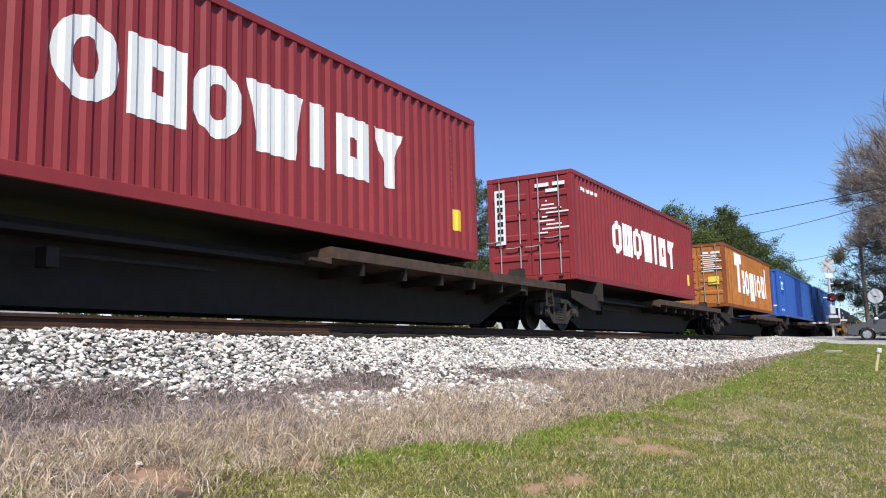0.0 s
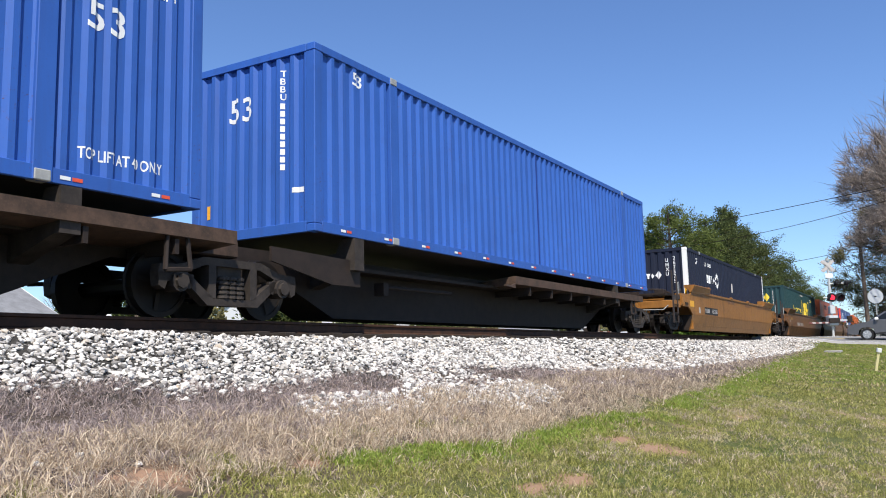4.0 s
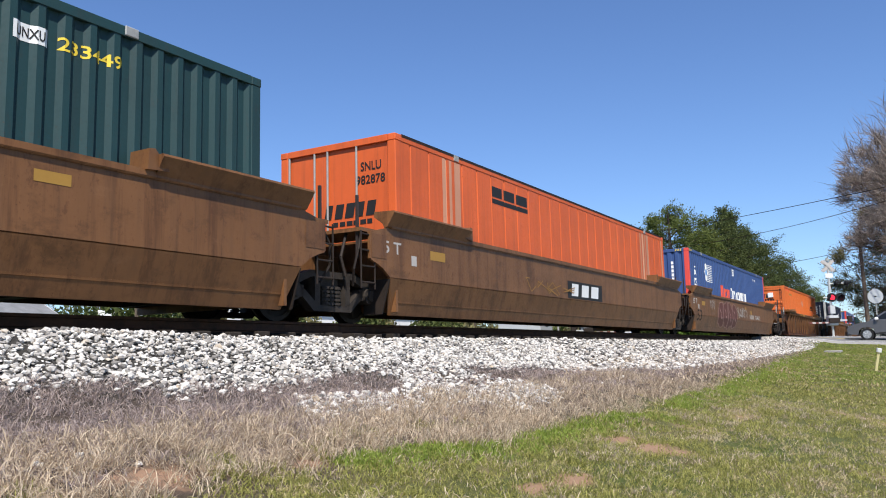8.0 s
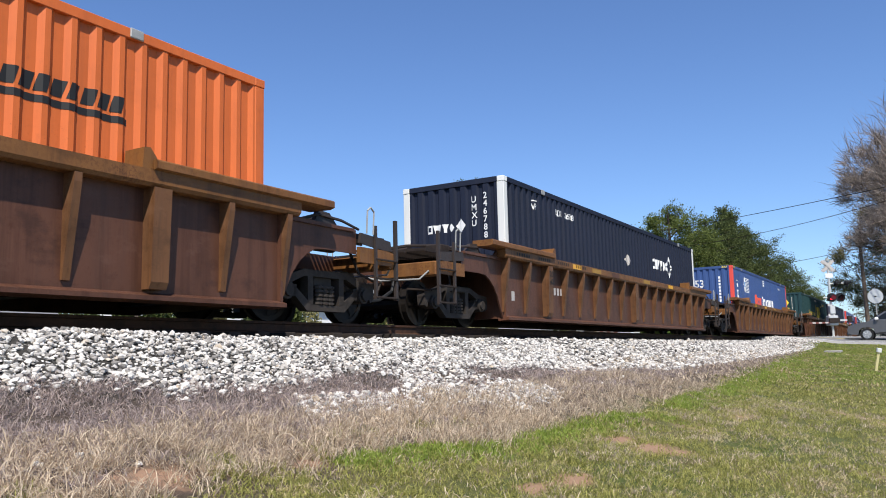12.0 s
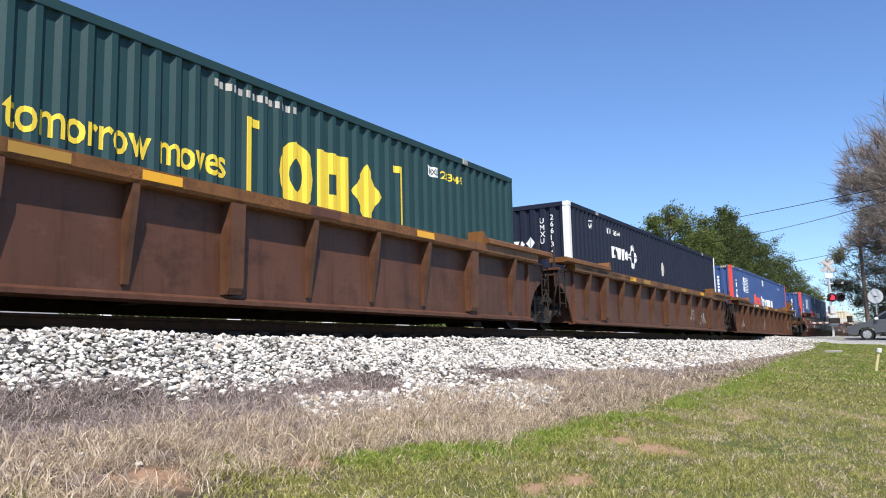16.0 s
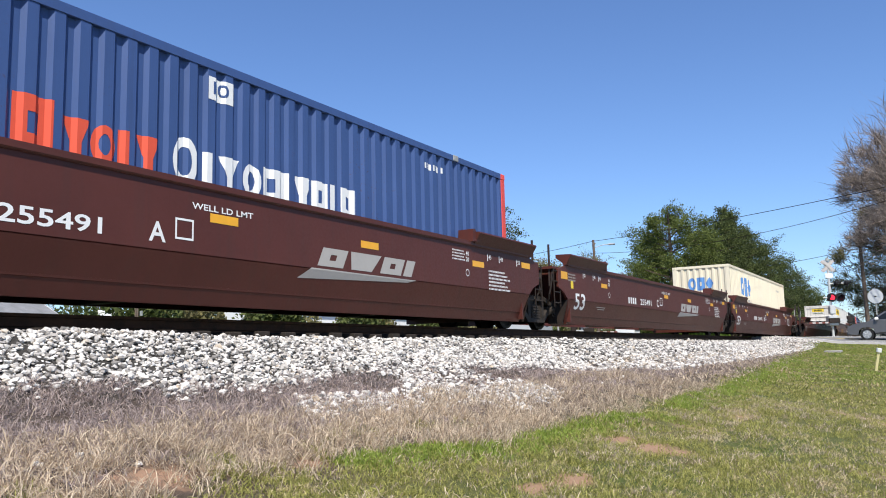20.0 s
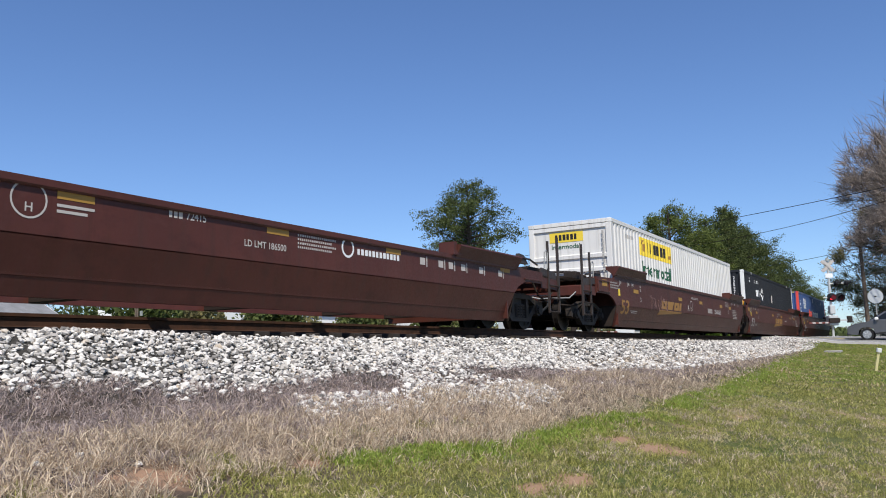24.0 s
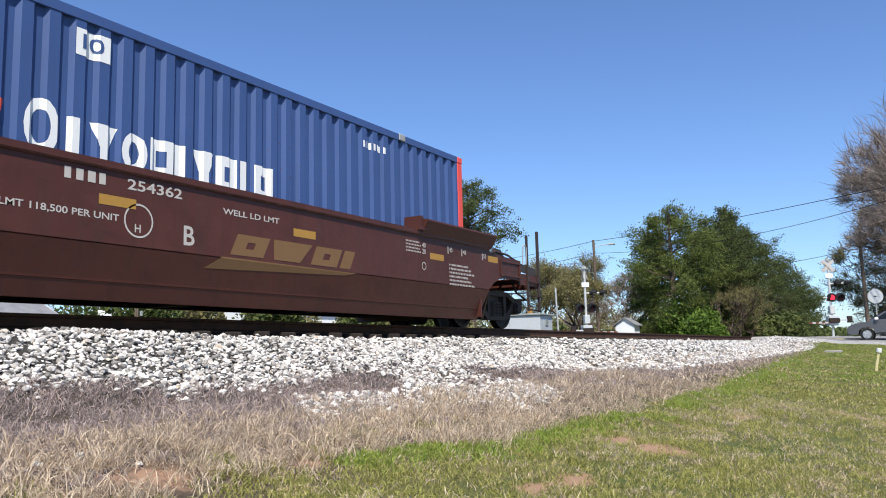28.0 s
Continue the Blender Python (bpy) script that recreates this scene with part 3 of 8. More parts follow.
def put_on(ob, front, z, length):
    ob["floor"] = z
    movers.append((ob, front + length / 2, z))


def red_box(front_at, numerals):
    L = 12.192
    ob, sd, near, end, ep = freight_box("dark red corrugated steel container with large white block marks", "red", L, ends="doors", hw=1.25)
    doors(ob, L, 2.896, "red")
    each("name_shape", glyphs("obowibv", 3.02, 9.66, 0.98, 1.96), "w", ob, near, sd, label="white painted maker's mark")
    decal("caution_label", [rect(11.3, 11.62, 0.52, 0.93)], "yel", ob, near, sd, label="yellow caution label")
    decal("number_mark", [rect(11.26, 11.31, 1.15 + 0.115 * i, 1.22 + 0.115 * i) for i in range(11)], "w2", ob, near, sd)
    decal("small_mark", blocks(0.5, 1.9, 2.42, 2.52, 9, 0.7), "w", ob, near, sd)
    decal("door_banner", [rect(0.24, 0.55, 1.05, 2.55)], "w", ob, end, None, 0.045, "white upright banner")
    decal("door_banner_mark", [rect(0.31, 0.48, 1.15 + 0.2 * i, 1.28 + 0.2 * i) for i in range(7)], "blk", ob, end, None, 0.049)
    decal("door_text", [rect(1.5 + 0.12 * (i % 3), 1.78 + 0.2 * ((i * 3) % 4), 1.25 + 0.105 * i, 1.29 + 0.105 * i) for i in range(9)] +
          [rect(1.45, 1.85, 2.5, 2.6), rect(1.95, 2.3, 2.5, 2.6), rect(1.75, 2.1, 2.34, 2.43)], "w", ob, end, None, 0.045)
    put_on(ob, front_at, 1.31, L)
    return ob


def tan_box(front_at):
    L = 12.192
    ob, sd, near, end, ep = freight_box("rust-tan corrugated container with weathered paint and white marks", "tan", L, ends="doors", rail_mat="tan_rust", posts="tan_rust", hw=1.25)
    doors(ob, L, 2.896, "tan")
    polys = [[rect(2.25, 3.75, 2.2, 2.66)], [rect(2.72, 3.25, 0.78, 2.2)], [rect(2.25, 2.62, 2.05, 2.2)]]
    polys += glyphs("b", 3.72, 4.4, 0.78, 1.92) + glyphs("o", 4.5, 5.7, 0.72, 1.98) + glyphs("b", 5.8, 6.95, 0.5, 1.93) + glyphs("i", 7.2, 7.75, 0.8, 1.95)
    polys += glyphs("o", 7.75, 8.85, 0.75, 1.98) + glyphs("b", 8.95, 9.95, 0.78, 1.98) + glyphs("i", 10.1, 10.75, 0.82, 2.46)
    each("name_shape", polys, "w", ob, near, sd, label="white painted maker's mark")
    decal("caution_label", [rect(1.72, 2.2, 1.02, 1.38)], "yel", ob, end, None, 0.045, "yellow caution label")
    decal("door_text", [rect(1.45 + 0.1 * (i % 2), 2.0 + 0.12 * ((i * 3) % 4), 1.62 + 0.09 * i, 1.66 + 0.09 * i) for i in range(9)] +
          [rect(1.55, 1.8, 2.42, 2.52), rect(1.9, 2.3, 2.42, 2.52), rect(1.9, 2.15, 2.28, 2.37), rect(0.6, 0.74, 2.2, 2.36), rect(0.3, 0.5, 0.9, 1.15)], "w", ob, end, None, 0.045)
    decal("number_mark", [rect(11.5, 11.56, 0.95 + 0.14 * i, 1.03 + 0.14 * i) for i in range(12)], "yel", ob, near, sd)
    put_on(ob, front_at, 1.31, L)
    return ob


def blue_box(front_at, first):
    L = 16.154
    ob, sd, near, end, ep = freight_box("bright blue corrugated steel container" + (" with a darker repaired side section" if first else " with plain smooth sides"), "blue", L, mid_posts=True)
    if first:
        decal("repainted_section", [rect(6.62, 9.62, 0.17, 2.76)], MAT_DARKBLUE, ob, near, sd, 0.002, "darker blue repainted section")
        decal("label_square", [rect(0.52, 1.42, 1.66, 2.16)], "cyan", ob, near, sd, 0.004, "pale cyan printed panel")
        decal("label_square_mark", [rect(0.68, 0.98, 1.72, 1.98), rect(1.08, 1.3, 1.72, 1.98)], "blu", ob, near, sd, 0.008)
        decal("label_square_mark", [rect(0.66, 1.38, 2.02, 2.12), rect(0.62, 1.40, 1.67, 1.72)], "w", ob, near, sd, 0.008)
        decal("old_label", [rect(0.5, 1.40, 1.36, 1.62)], MAT_DARKBLUE, ob, near, sd, 0.003)
        decal("lift_text", words("NO LIFT", 0.26, 2.33, 0.13, 0.5) + words("TOP LIFT AT 40 ONLY", 0.32, 0.33, 0.13, 1.1), "w", ob, near, sd, label="white stencilled words")
        decal("size_numeral", words("53", 14.55, 1.80, 0.34, 0.5), "w", ob, near, sd)
        decal("lift_text", words("NO LIFT", 15.25, 2.5, 0.13, 0.5) + words("TOP LIFT AT 40 ONLY", 14.5, 0.33, 0.13, 1.1), "w", ob, near, sd)
        decal("number_mark", [rect(13.35, 13.40, 1.0 + 0.15 * i, 1.1 + 0.15 * i) for i in range(11)], "w", ob, near, sd)
        decal("size_numeral", words("53", 1.02, 2.18, 0.42, 0.52), "w", ob, end, ep, label="white numerals")
        decal("patch_mark", words("26", 0.85, 1.42, 0.42, 0.55), "blk", ob, end, ep)
        decal("number_mark", stacked("TBBU", 2.0, 2.72, 0.09) + [rect(2.0, 2.05, 1.3 + 0.11 * i, 1.38 + 0.11 * i) for i in range(9)], "w", ob, end, ep)
    else:
        decal("sheet_seam", [rect(7.9, 7.98, 0.17, 2.76)], MAT_DARKBLUE, ob, near, sd, 0.003)
        decal("size_numeral", words("53", 0.95, 2.48, 0.22, 0.26), "w", ob, near, sd)
        decal("number_mark", [rect(15.2, 15.25, 1.0 + 0.15 * i, 1.1 + 0.15 * i) for i in range(11)], "w", ob, near, sd)
        decal("size_numeral", words("53", 0.8, 1.9, 0.4, 0.5), "w", ob, end, ep)
        decal("number_mark", stacked("TBBU", 1.9, 2.6, 0.1) + [rect(1.9, 1.96, 1.0 + 0.12 * i, 1.09 + 0.12 * i) for i in range(9)], "w", ob, end, ep)
    decal("small_label", [rect(0.30, 0.42, 0.4, 0.62)], "amber", ob, end, ep)
    decal("small_label", [rect(2.14, 2.36, 0.62, 0.70)], "w", ob, end, ep)
    for i in range(14):
        decal("reflector_row", [rect(0.6 + i * 1.14, 0.72 + i * 1.14, 0.05, 0.09)], "w", ob, near, None, 0.016)
        decal("reflector", [rect(0.74 + i * 1.14, 0.86 + i * 1.14, 0.05, 0.09)], "redl", ob, near, None, 0.016)
    put_on(ob, front_at, 1.31, L)
    return ob


def diamond_box(front_at, mat, logo_at=3.1, diamond_at=8.03, floor=0.38, number=""):
    """Dark box with bright corner posts, a row of white slabs and a knot of diamonds."""
    L = 16.154
    tone = "dark navy" if mat == "navy" else "near-black"
    ob, sd, near, end, ep = freight_box(tone + " corrugated container with white corner posts", mat, L, posts="whitepost", flat=0.45, slope=0.14, pitch=0.292)
    each("name_shape", glyphs("bwvd", logo_at, logo_at + 1.46, 1.73, 2.06, weight=0.8), "w", ob, near, sd, label="white painted maker's mark")
    c, knot = (logo_at + 1.86, 1.91), []
    tips = [(0.0, 0.40), (0.40, 0.0), (0.0, -0.40), (-0.40, 0.0)]
    for (a, b), (d, e) in zip(tips, tips[1:] + tips[:1]):
        for k0, k1 in ((0.06, 0.46), (0.54, 0.94)):
            knot.append([(c[0] + q * (a + (d - a) * k), c[1] + q * (b + (e - b) * k)) for k, q in ((k0, 1.0), (k1, 1.0), (k1, 0.58), (k0, 0.58))])
    each("emblem_piece", knot, "w", ob, near, sd, label="white piece of a knot emblem")
    decal("patch_diamond", [diamond(diamond_at, 1.78, 0.24, 0.24)], "w2", ob, near, sd)
    decal("number_mark", words("UMXU", 2.80, 2.40, 0.15, 0.42) + words(number, 3.36, 2.40, 0.15, 0.60), "w", ob, near, sd)
    decal("wide_mark", words("WP", 1.44, 2.36, 0.15, 0.22) + [rect(1.42, 1.70, 2.56, 2.59)], "w", ob, near, sd)
    each("end_name_mark", [p for g in glyphs("bwvd", 0.62, 1.36, 1.78, 1.97, weight=0.7) for p in g] + [diamond(1.5, 1.9, 0.13, 0.17)], "w", ob, end, ep, label="white block-shaped maker's mark")
    decal("number_mark", stacked("UMXU", 1.78, 2.55, 0.14) + stacked(number, 2.08, 2.62, 0.14), "w", ob, end, ep)
    decal("post_label", [rect(2.46, 2.54, 0.9, 1.4)], "amber", ob, end, None, 0.02)
    for x in (-6.0, 6.0):
        part("lifting_casting", casting(x - 0.09, -W2 - 0.01, 2.785), "galv", ob)
    put_on(ob, front_at, floor, L)
    return ob


def green_box(front_at, floor=0.38):
    L = 16.154
    ob, sd, near, end, ep = freight_box("dark green corrugated container with yellow painted marks", "green", L, pitch=0.30)
    each("name_shape", glyphs("obd", 8.80, 11.32, 1.20, 2.18), "yel", ob, near, sd, label="yellow block-shaped maker's mark")
    each("name_bracket", [[rect(8.18, 8.26, 1.15, 2.2), rect(8.18, 8.26, 2.2, 2.32), rect(8.26, 8.44, 2.2, 2.32)], [rect(11.8, 11.88, 1.15, 2.2), rect(11.8, 11.88, 2.2, 2.32), rect(11.65, 11.8, 2.2, 2.32)]], "yel", ob, near, sd)
    decal("slogan", words("How tomorrow moves", 4.0, 1.40, 0.40, 3.84), "yel", ob, near, sd, label="yellow lettering")
    decal("number_mark", [rect(12.7, 13.08, 2.34, 2.53)], "w", ob, near, sd)
    decal("plate_letters", words("UNXU", 12.74, 2.38, 0.11, 0.3), "blk", ob, near, sd, 0.008)
    decal("number_mark", words("233449", 13.2, 2.36, 0.15, 0.78), "yel", ob, near, sd)
    decal("number_mark", blocks(7.6, 9.2, 2.58, 2.68, 14, 0.6), "w2", ob, near, sd)
    each("end_name_shape", glyphs("obd", 0.55, 1.78, 1.92, 2.46), "yel", ob, end, ep, label="yellow block-shaped maker's mark")
    decal("end_text", words("INTERMODAL", 0.85, 1.74, 0.13, 0.92), "yel", ob, end, ep)
    decal("number_mark", [rect(1.92, 1.96, 1.70 + 0.10 * i, 1.77 + 0.10 * i) for i in range(9)] + [rect(0.44, 0.49, 1.75 + 0.12 * i, 1.84 + 0.12 * i) for i in range(4)], "w2", ob, end, ep)
    for x in (-6.0, 6.0):
        part("lifting_casting", casting(x - 0.09, -W2 - 0.01, 2.785), "galv", ob)
    put_on(ob, front_at, floor, L)
    return ob


def orange_box(front_at, smooth, floor=0.38):
    L = 16.154
    mat = "orange2" if smooth else "orange"
    if smooth:
        ob, sd, near, end, ep = freight_box("faded orange smooth-sided container seated in a well car", mat, L, ends="flat", pitch=0.62, flat=0.90, slope=0.03, depth=0.014, rail_mat="orange2")
        part("roof_edge", B(-L / 2 + 0.2, L / 2 - 0.2, -W2 - 0.006, -W2 + 0.05, 2.86, 2.905), "dark", ob, "dark worn roof edge")
        decal("name_panel", [rect(3.55, 5.27, 2.20, 2.30), rect(3.55, 4.0, 2.34, 2.56), rect(4.1, 4.6, 2.34, 2.56), rect(4.7, 5.25, 2.34, 2.56)], "blk", ob, near, sd, label="black block-shaped maker's mark")
        each("bleached_strip", [rect(x, x + w, 0.2, 2.76) for x, w in ((1.55, 0.16), (1.80, 0.10), (2.0, 0.22), (13.55, 0.10), (13.75, 0.20), (14.02, 0.08), (14.2, 0.24), (15.85, 0.12))], "orange_faded", ob, near, sd, label="sun-bleached pinkish strip")
        decal("end_number", words("SNLU", 1.82, 2.32, 0.16, 0.44) + words("982878", 1.72, 2.08, 0.16, 0.62), "blk", ob, end, None, -0.030)
        each("end_name_mark", blocks(1.0, 2.15, 1.52, 1.78, 5, 0.75, 0.05) + blocks(1.2, 2.1, 1.38, 1.46, 6, 0.8), "blk", ob, end, None, -0.030)
        for y in (-0.45, 0.2, 0.5, 1.1):
            part("end_rod", tube(bmesh.new(), (-L / 2 + 0.02, y, 0.2), (-L / 2 + 0.02, y, 2.8), 0.02), "galv", ob)
    else:
        ob, sd, near, end, ep = freight_box("bright orange corrugated container with scuffed top edge", mat, L, ends="ribs", pitch=0.30, flat=0.22)
        each("name_shape", blocks(12.35, 13.95, 1.86, 2.05, 9, 0.75, 0.05) + [rect(12.3, 14.0, 1.74, 1.82)], "blk", ob, near, sd, label="black block-shaped maker's mark")
        decal("patch", [disc(8.22, 2.05, 0.11, 14, 0.2)], "grey", ob, near, sd)
        decal("number_mark", blocks(2.2, 3.6, 2.38, 2.50, 10, 0.55), "tan_l", ob, near, sd)
        decal("scuff", [rect(0.3 + 0.3 * i, 0.45 + 0.3 * i, 2.76 - 0.08 * (i % 3), 2.79) for i in range(7)], "redl", ob, near, sd)
        each("end_name_mark", blocks(0.42, 1.62, 2.16, 2.42, 7, 0.78, 0.06) + [rect(0.40, 1.35, 1.98, 2.12)] + blocks(1.4, 2.0, 1.98, 2.10, 4, 0.7), "blk", ob, end, None, -0.030, "black block-shaped maker's mark")
        part("placard_holder", B(-L / 2 - 0.04, -L / 2 + 0.05, -0.62, -0.30, 2.18, 2.48, bevel=0.01), "w", ob, "white placard holder")
        decal("number_mark", stacked("SNLU", 2.30, 2.72, 0.13) + stacked("138749", 2.30, 1.98, 0.13), "blk", ob, end, None, 0.018)
    for x in (-6.0, 6.0):
        part("lifting_casting", casting(x - 0.09, -W2 - 0.01, 2.785), "galv", ob)
    put_on(ob, front_at, floor, L)
    return ob


def violet_box(front_at, floor=0.38):
    L = 16.154
    ob, sd, near, end, ep = freight_box("violet-blue corrugated container with red corner posts and white marks", "violet", L, posts="redpost", pitch=0.30, flat=0.42, slope=0.16)
    decal("size_numeral", words("53", 0.84, 1.92, 0.36, 0.42), "w", ob, near, sd, label="white numerals")
    decal("size_plate", [rect(0.74, 1.20, 1.42, 1.80)], "w", ob, near, sd)
    decal("size_plate_numeral", words("10", 0.84, 1.55, 0.19, 0.28), "violet", ob, near, sd, 0.008)
    polys = [diamond(2.80, 2.16, 0.33, 0.37)]
    decal("emblem", polys, "w", ob, near, sd, label="white diamond emblem")
    decal("emblem_core", [diamond(2.80, 2.16, 0.13, 0.15)], "blu", ob, near, sd, 0.008)
    decal("emblem_stripes", [rect(3.05 - 0.03 * i, 3.95 - 0.02 * abs(i - 4), 2.46 - 0.075 * i, 2.49 - 0.075 * i) for i in range(10)], "w", ob, near, sd)
    each("name_shape", glyphs("b", 5.38, 5.85, 1.22, 1.80, weight=0.9) + glyphs("voiv", 5.92, 7.18, 1.24, 1.68, weight=0.9), "redl", ob, near, sd, label="red block-shaped maker's mark")
    each("name_shape", glyphs("o", 7.33, 7.76, 1.20, 1.80, weight=0.8) + glyphs("ivobivbib", 7.82, 10.92, 1.22, 1.68, weight=0.85), "w", ob, near, sd, label="white block-shaped maker's mark")
    decal("upper_plate", [rect(7.87, 8.31, 2.38, 2.68)], "w", ob, near, sd)
    decal("upper_plate_numeral", words("10", 7.95, 2.46, 0.17, 0.26), "violet", ob, near, sd, 0.008)
    decal("number_mark", blocks(12.96, 13.62, 2.45, 2.56, 7, 0.6), "w", ob, near, sd)
    decal("end_size_numeral", words("53", 0.82, 1.93, 0.36, 0.42), "w", ob, end, ep, label="white numerals")
    decal("number_mark", [rect(1.92, 2.0, 1.22 + 0.155 * i, 1.33 + 0.155 * i) for i in range(8)], "w", ob, end, ep)
    decal("hazard_stripe", [rect(0.2 + 0.09 * i, 0.245 + 0.09 * i, 2.80, 2.88, 0.03) for i in range(3)] + [rect(2.1 + 0.09 * i, 2.145 + 0.09 * i, 2.80, 2.88, 0.03) for i in range(3)], "yel", ob, end, None, 0.018)
    decal("hazard_stripe", [rect(0.2 + 0.09 * i, 0.245 + 0.09 * i, 2.80, 2.88, 0.03) for i in range(4)], "yel", ob, near, None, 0.016)
    for x in (-6.0, 6.0):
        part("lifting_casting", casting(x - 0.09, -W2 - 0.01, 2.785), "galv", ob)
    put_on(ob, front_at, floor, L)
    return ob


def cream_box(front_at, floor=0.38):
    L = 16.154
    ob, sd, near, end, ep = freight_box("cream-white corrugated container with pale blue marks", "cream", L, pitch=0.30)
    each("name_shape", glyphs("obd", 2.6, 5.1, 1.58, 2.5), "blu", ob, near, sd, label="blue block-shaped maker's mark")
    decal("name_text", words("INTERMODAL", 2.6, 1.28, 0.2, 2.5), "grey", ob, near, sd)
    decal("number_mark", blocks(13.2, 14.3, 2.3, 2.42, 9, 0.55), "grey", ob, near, sd)
    each("end_name_shape", glyphs("obd", 0.7, 1.9, 1.75, 2.35), "blu", ob, end, ep, label="blue block-shaped maker's mark")
    decal("end_text", words("INTERMODAL", 0.95, 1.52, 0.13, 0.9), "blu", ob, end, ep)
    put_on(ob, front_at, floor, L)
    return ob


def white_box(front_at, floor=0.38):
    L = 16.154
    ob, sd, near, end, ep = freight_box("white corrugated container with a yellow name panel", "white", L, ends="ribs", pitch=0.30, flat=0.50, slope=0.14)
    decal("name_panel", [rect(2.64, 6.34, 2.05, 2.64)], "yel", ob, near, sd, label="yellow panel with dark block-shaped maker's mark")
    each("name_shape", blocks(3.48, 4.0, 2.19, 2.52, 2, 0.6) + blocks(4.15, 5.62, 2.19, 2.52, 4, 0.72), "blk", ob, near, sd, 0.008)
    decal("panel_ornament", [rect(2.8, 3.0, 2.42, 2.56, 0.1), rect(3.0, 3.15, 2.2, 2.44, 0.05), rect(5.85, 6.15, 2.2, 2.32, 0.06)], "tan_l", ob, near, sd, 0.008)
    decal("side_text", words("Intermodal", 2.84, 1.42, 0.46, 3.26), "grn", ob, near, sd, label="dark green lettering")
    decal("number_mark", blocks(1.3, 2.2, 2.44, 2.56, 8, 0.5), "grey", ob, near, sd)
    decal("end_panel_label", [rect(0.66, 1.72, 2.30, 2.60)], "yel", ob, end, None, -0.030, "yellow name panel")
    each("end_name_mark", blocks(0.84, 1.56, 2.36, 2.53, 6, 0.7), "blk", ob, end, None, -0.026)
    decal("end_text", words("Intermodal", 0.72, 2.10, 0.14, 0.9), "grn", ob, end, None, -0.030)
    decal("number_mark", [rect(2.30, 2.36, 0.9 + 0.14 * i, 1.0 + 0.14 * i) for i in range(12)], "grey", ob, end, None, 0.018)
    put_on(ob, front_at, floor, L)
    return ob


MAT_DARKBLUE = paint("deep_blue_repaint", (0.016, 0.048, 0.25), 0.25)
# ---------------------------------------------------------------- running gear
def wheelset_mesh():
    """Two flanged wheels on an axle along y, turned on a lathe."""
    prof = [(0.10, -0.02), (0.36, 0.012), (0.36, 0.03), (0.425, 0.03), (0.425, -0.075), (0.45, -0.085), (0.45, -0.105), (0.36, -0.105), (0.36, -0.06), (0.12, -0.10)]
    verts, faces = [], []
    seg = 20
    for side in (-1, 1):
        b = len(verts)
        for i in range(seg):
            a = 2 * math.pi * i / seg
            for r, y in prof:
                verts.append((r * math.cos(a), side * (0.755 + y), r * math.sin(a)))
        n = len(prof)
        for i in range(seg):
            for j in range(n - 1):
                q = (b + i * n + j, b + i * n + j + 1, b + ((i + 1) % seg) * n + j + 1, b + ((i + 1) % seg) * n + j)
                faces.append(q if side > 0 else q[::-1])
    b = len(verts)
    for i in range(8):
        a = 2 * math.pi * i / 8
        verts += [(0.1 * math.cos(a), -1.0, 0.1 * math.sin(a)), (0.1 * math.cos(a), 1.0, 0.1 * math.sin(a))]
    faces += [(b + 2 * i, b + 2 * i + 1, b + 2 * ((i + 1) % 8) + 1, b + 2 * ((i + 1) % 8)) for i in range(8)]
    # spokes cast on the plate
    for side in (-1, 1):
        for i in range(4):
            a = 2 * math.pi * i / 4
            c, s = math.cos(a), math.sin(a)
            b = len(verts)
            y = side * 0.778
            verts += [(0.12 * c - 0.03 * s, y, 0.12 * s + 0.03 * c), (0.12 * c + 0.03 * s, y, 0.12 * s - 0.03 * c), (0.34 * c + 0.03 * s, y, 0.34 * s - 0.03 * c), (0.34 * c - 0.03 * s, y, 0.34 * s + 0.03 * c)]
            faces.append((b, b + 1, b + 2, b + 3))
    return verts, [], faces


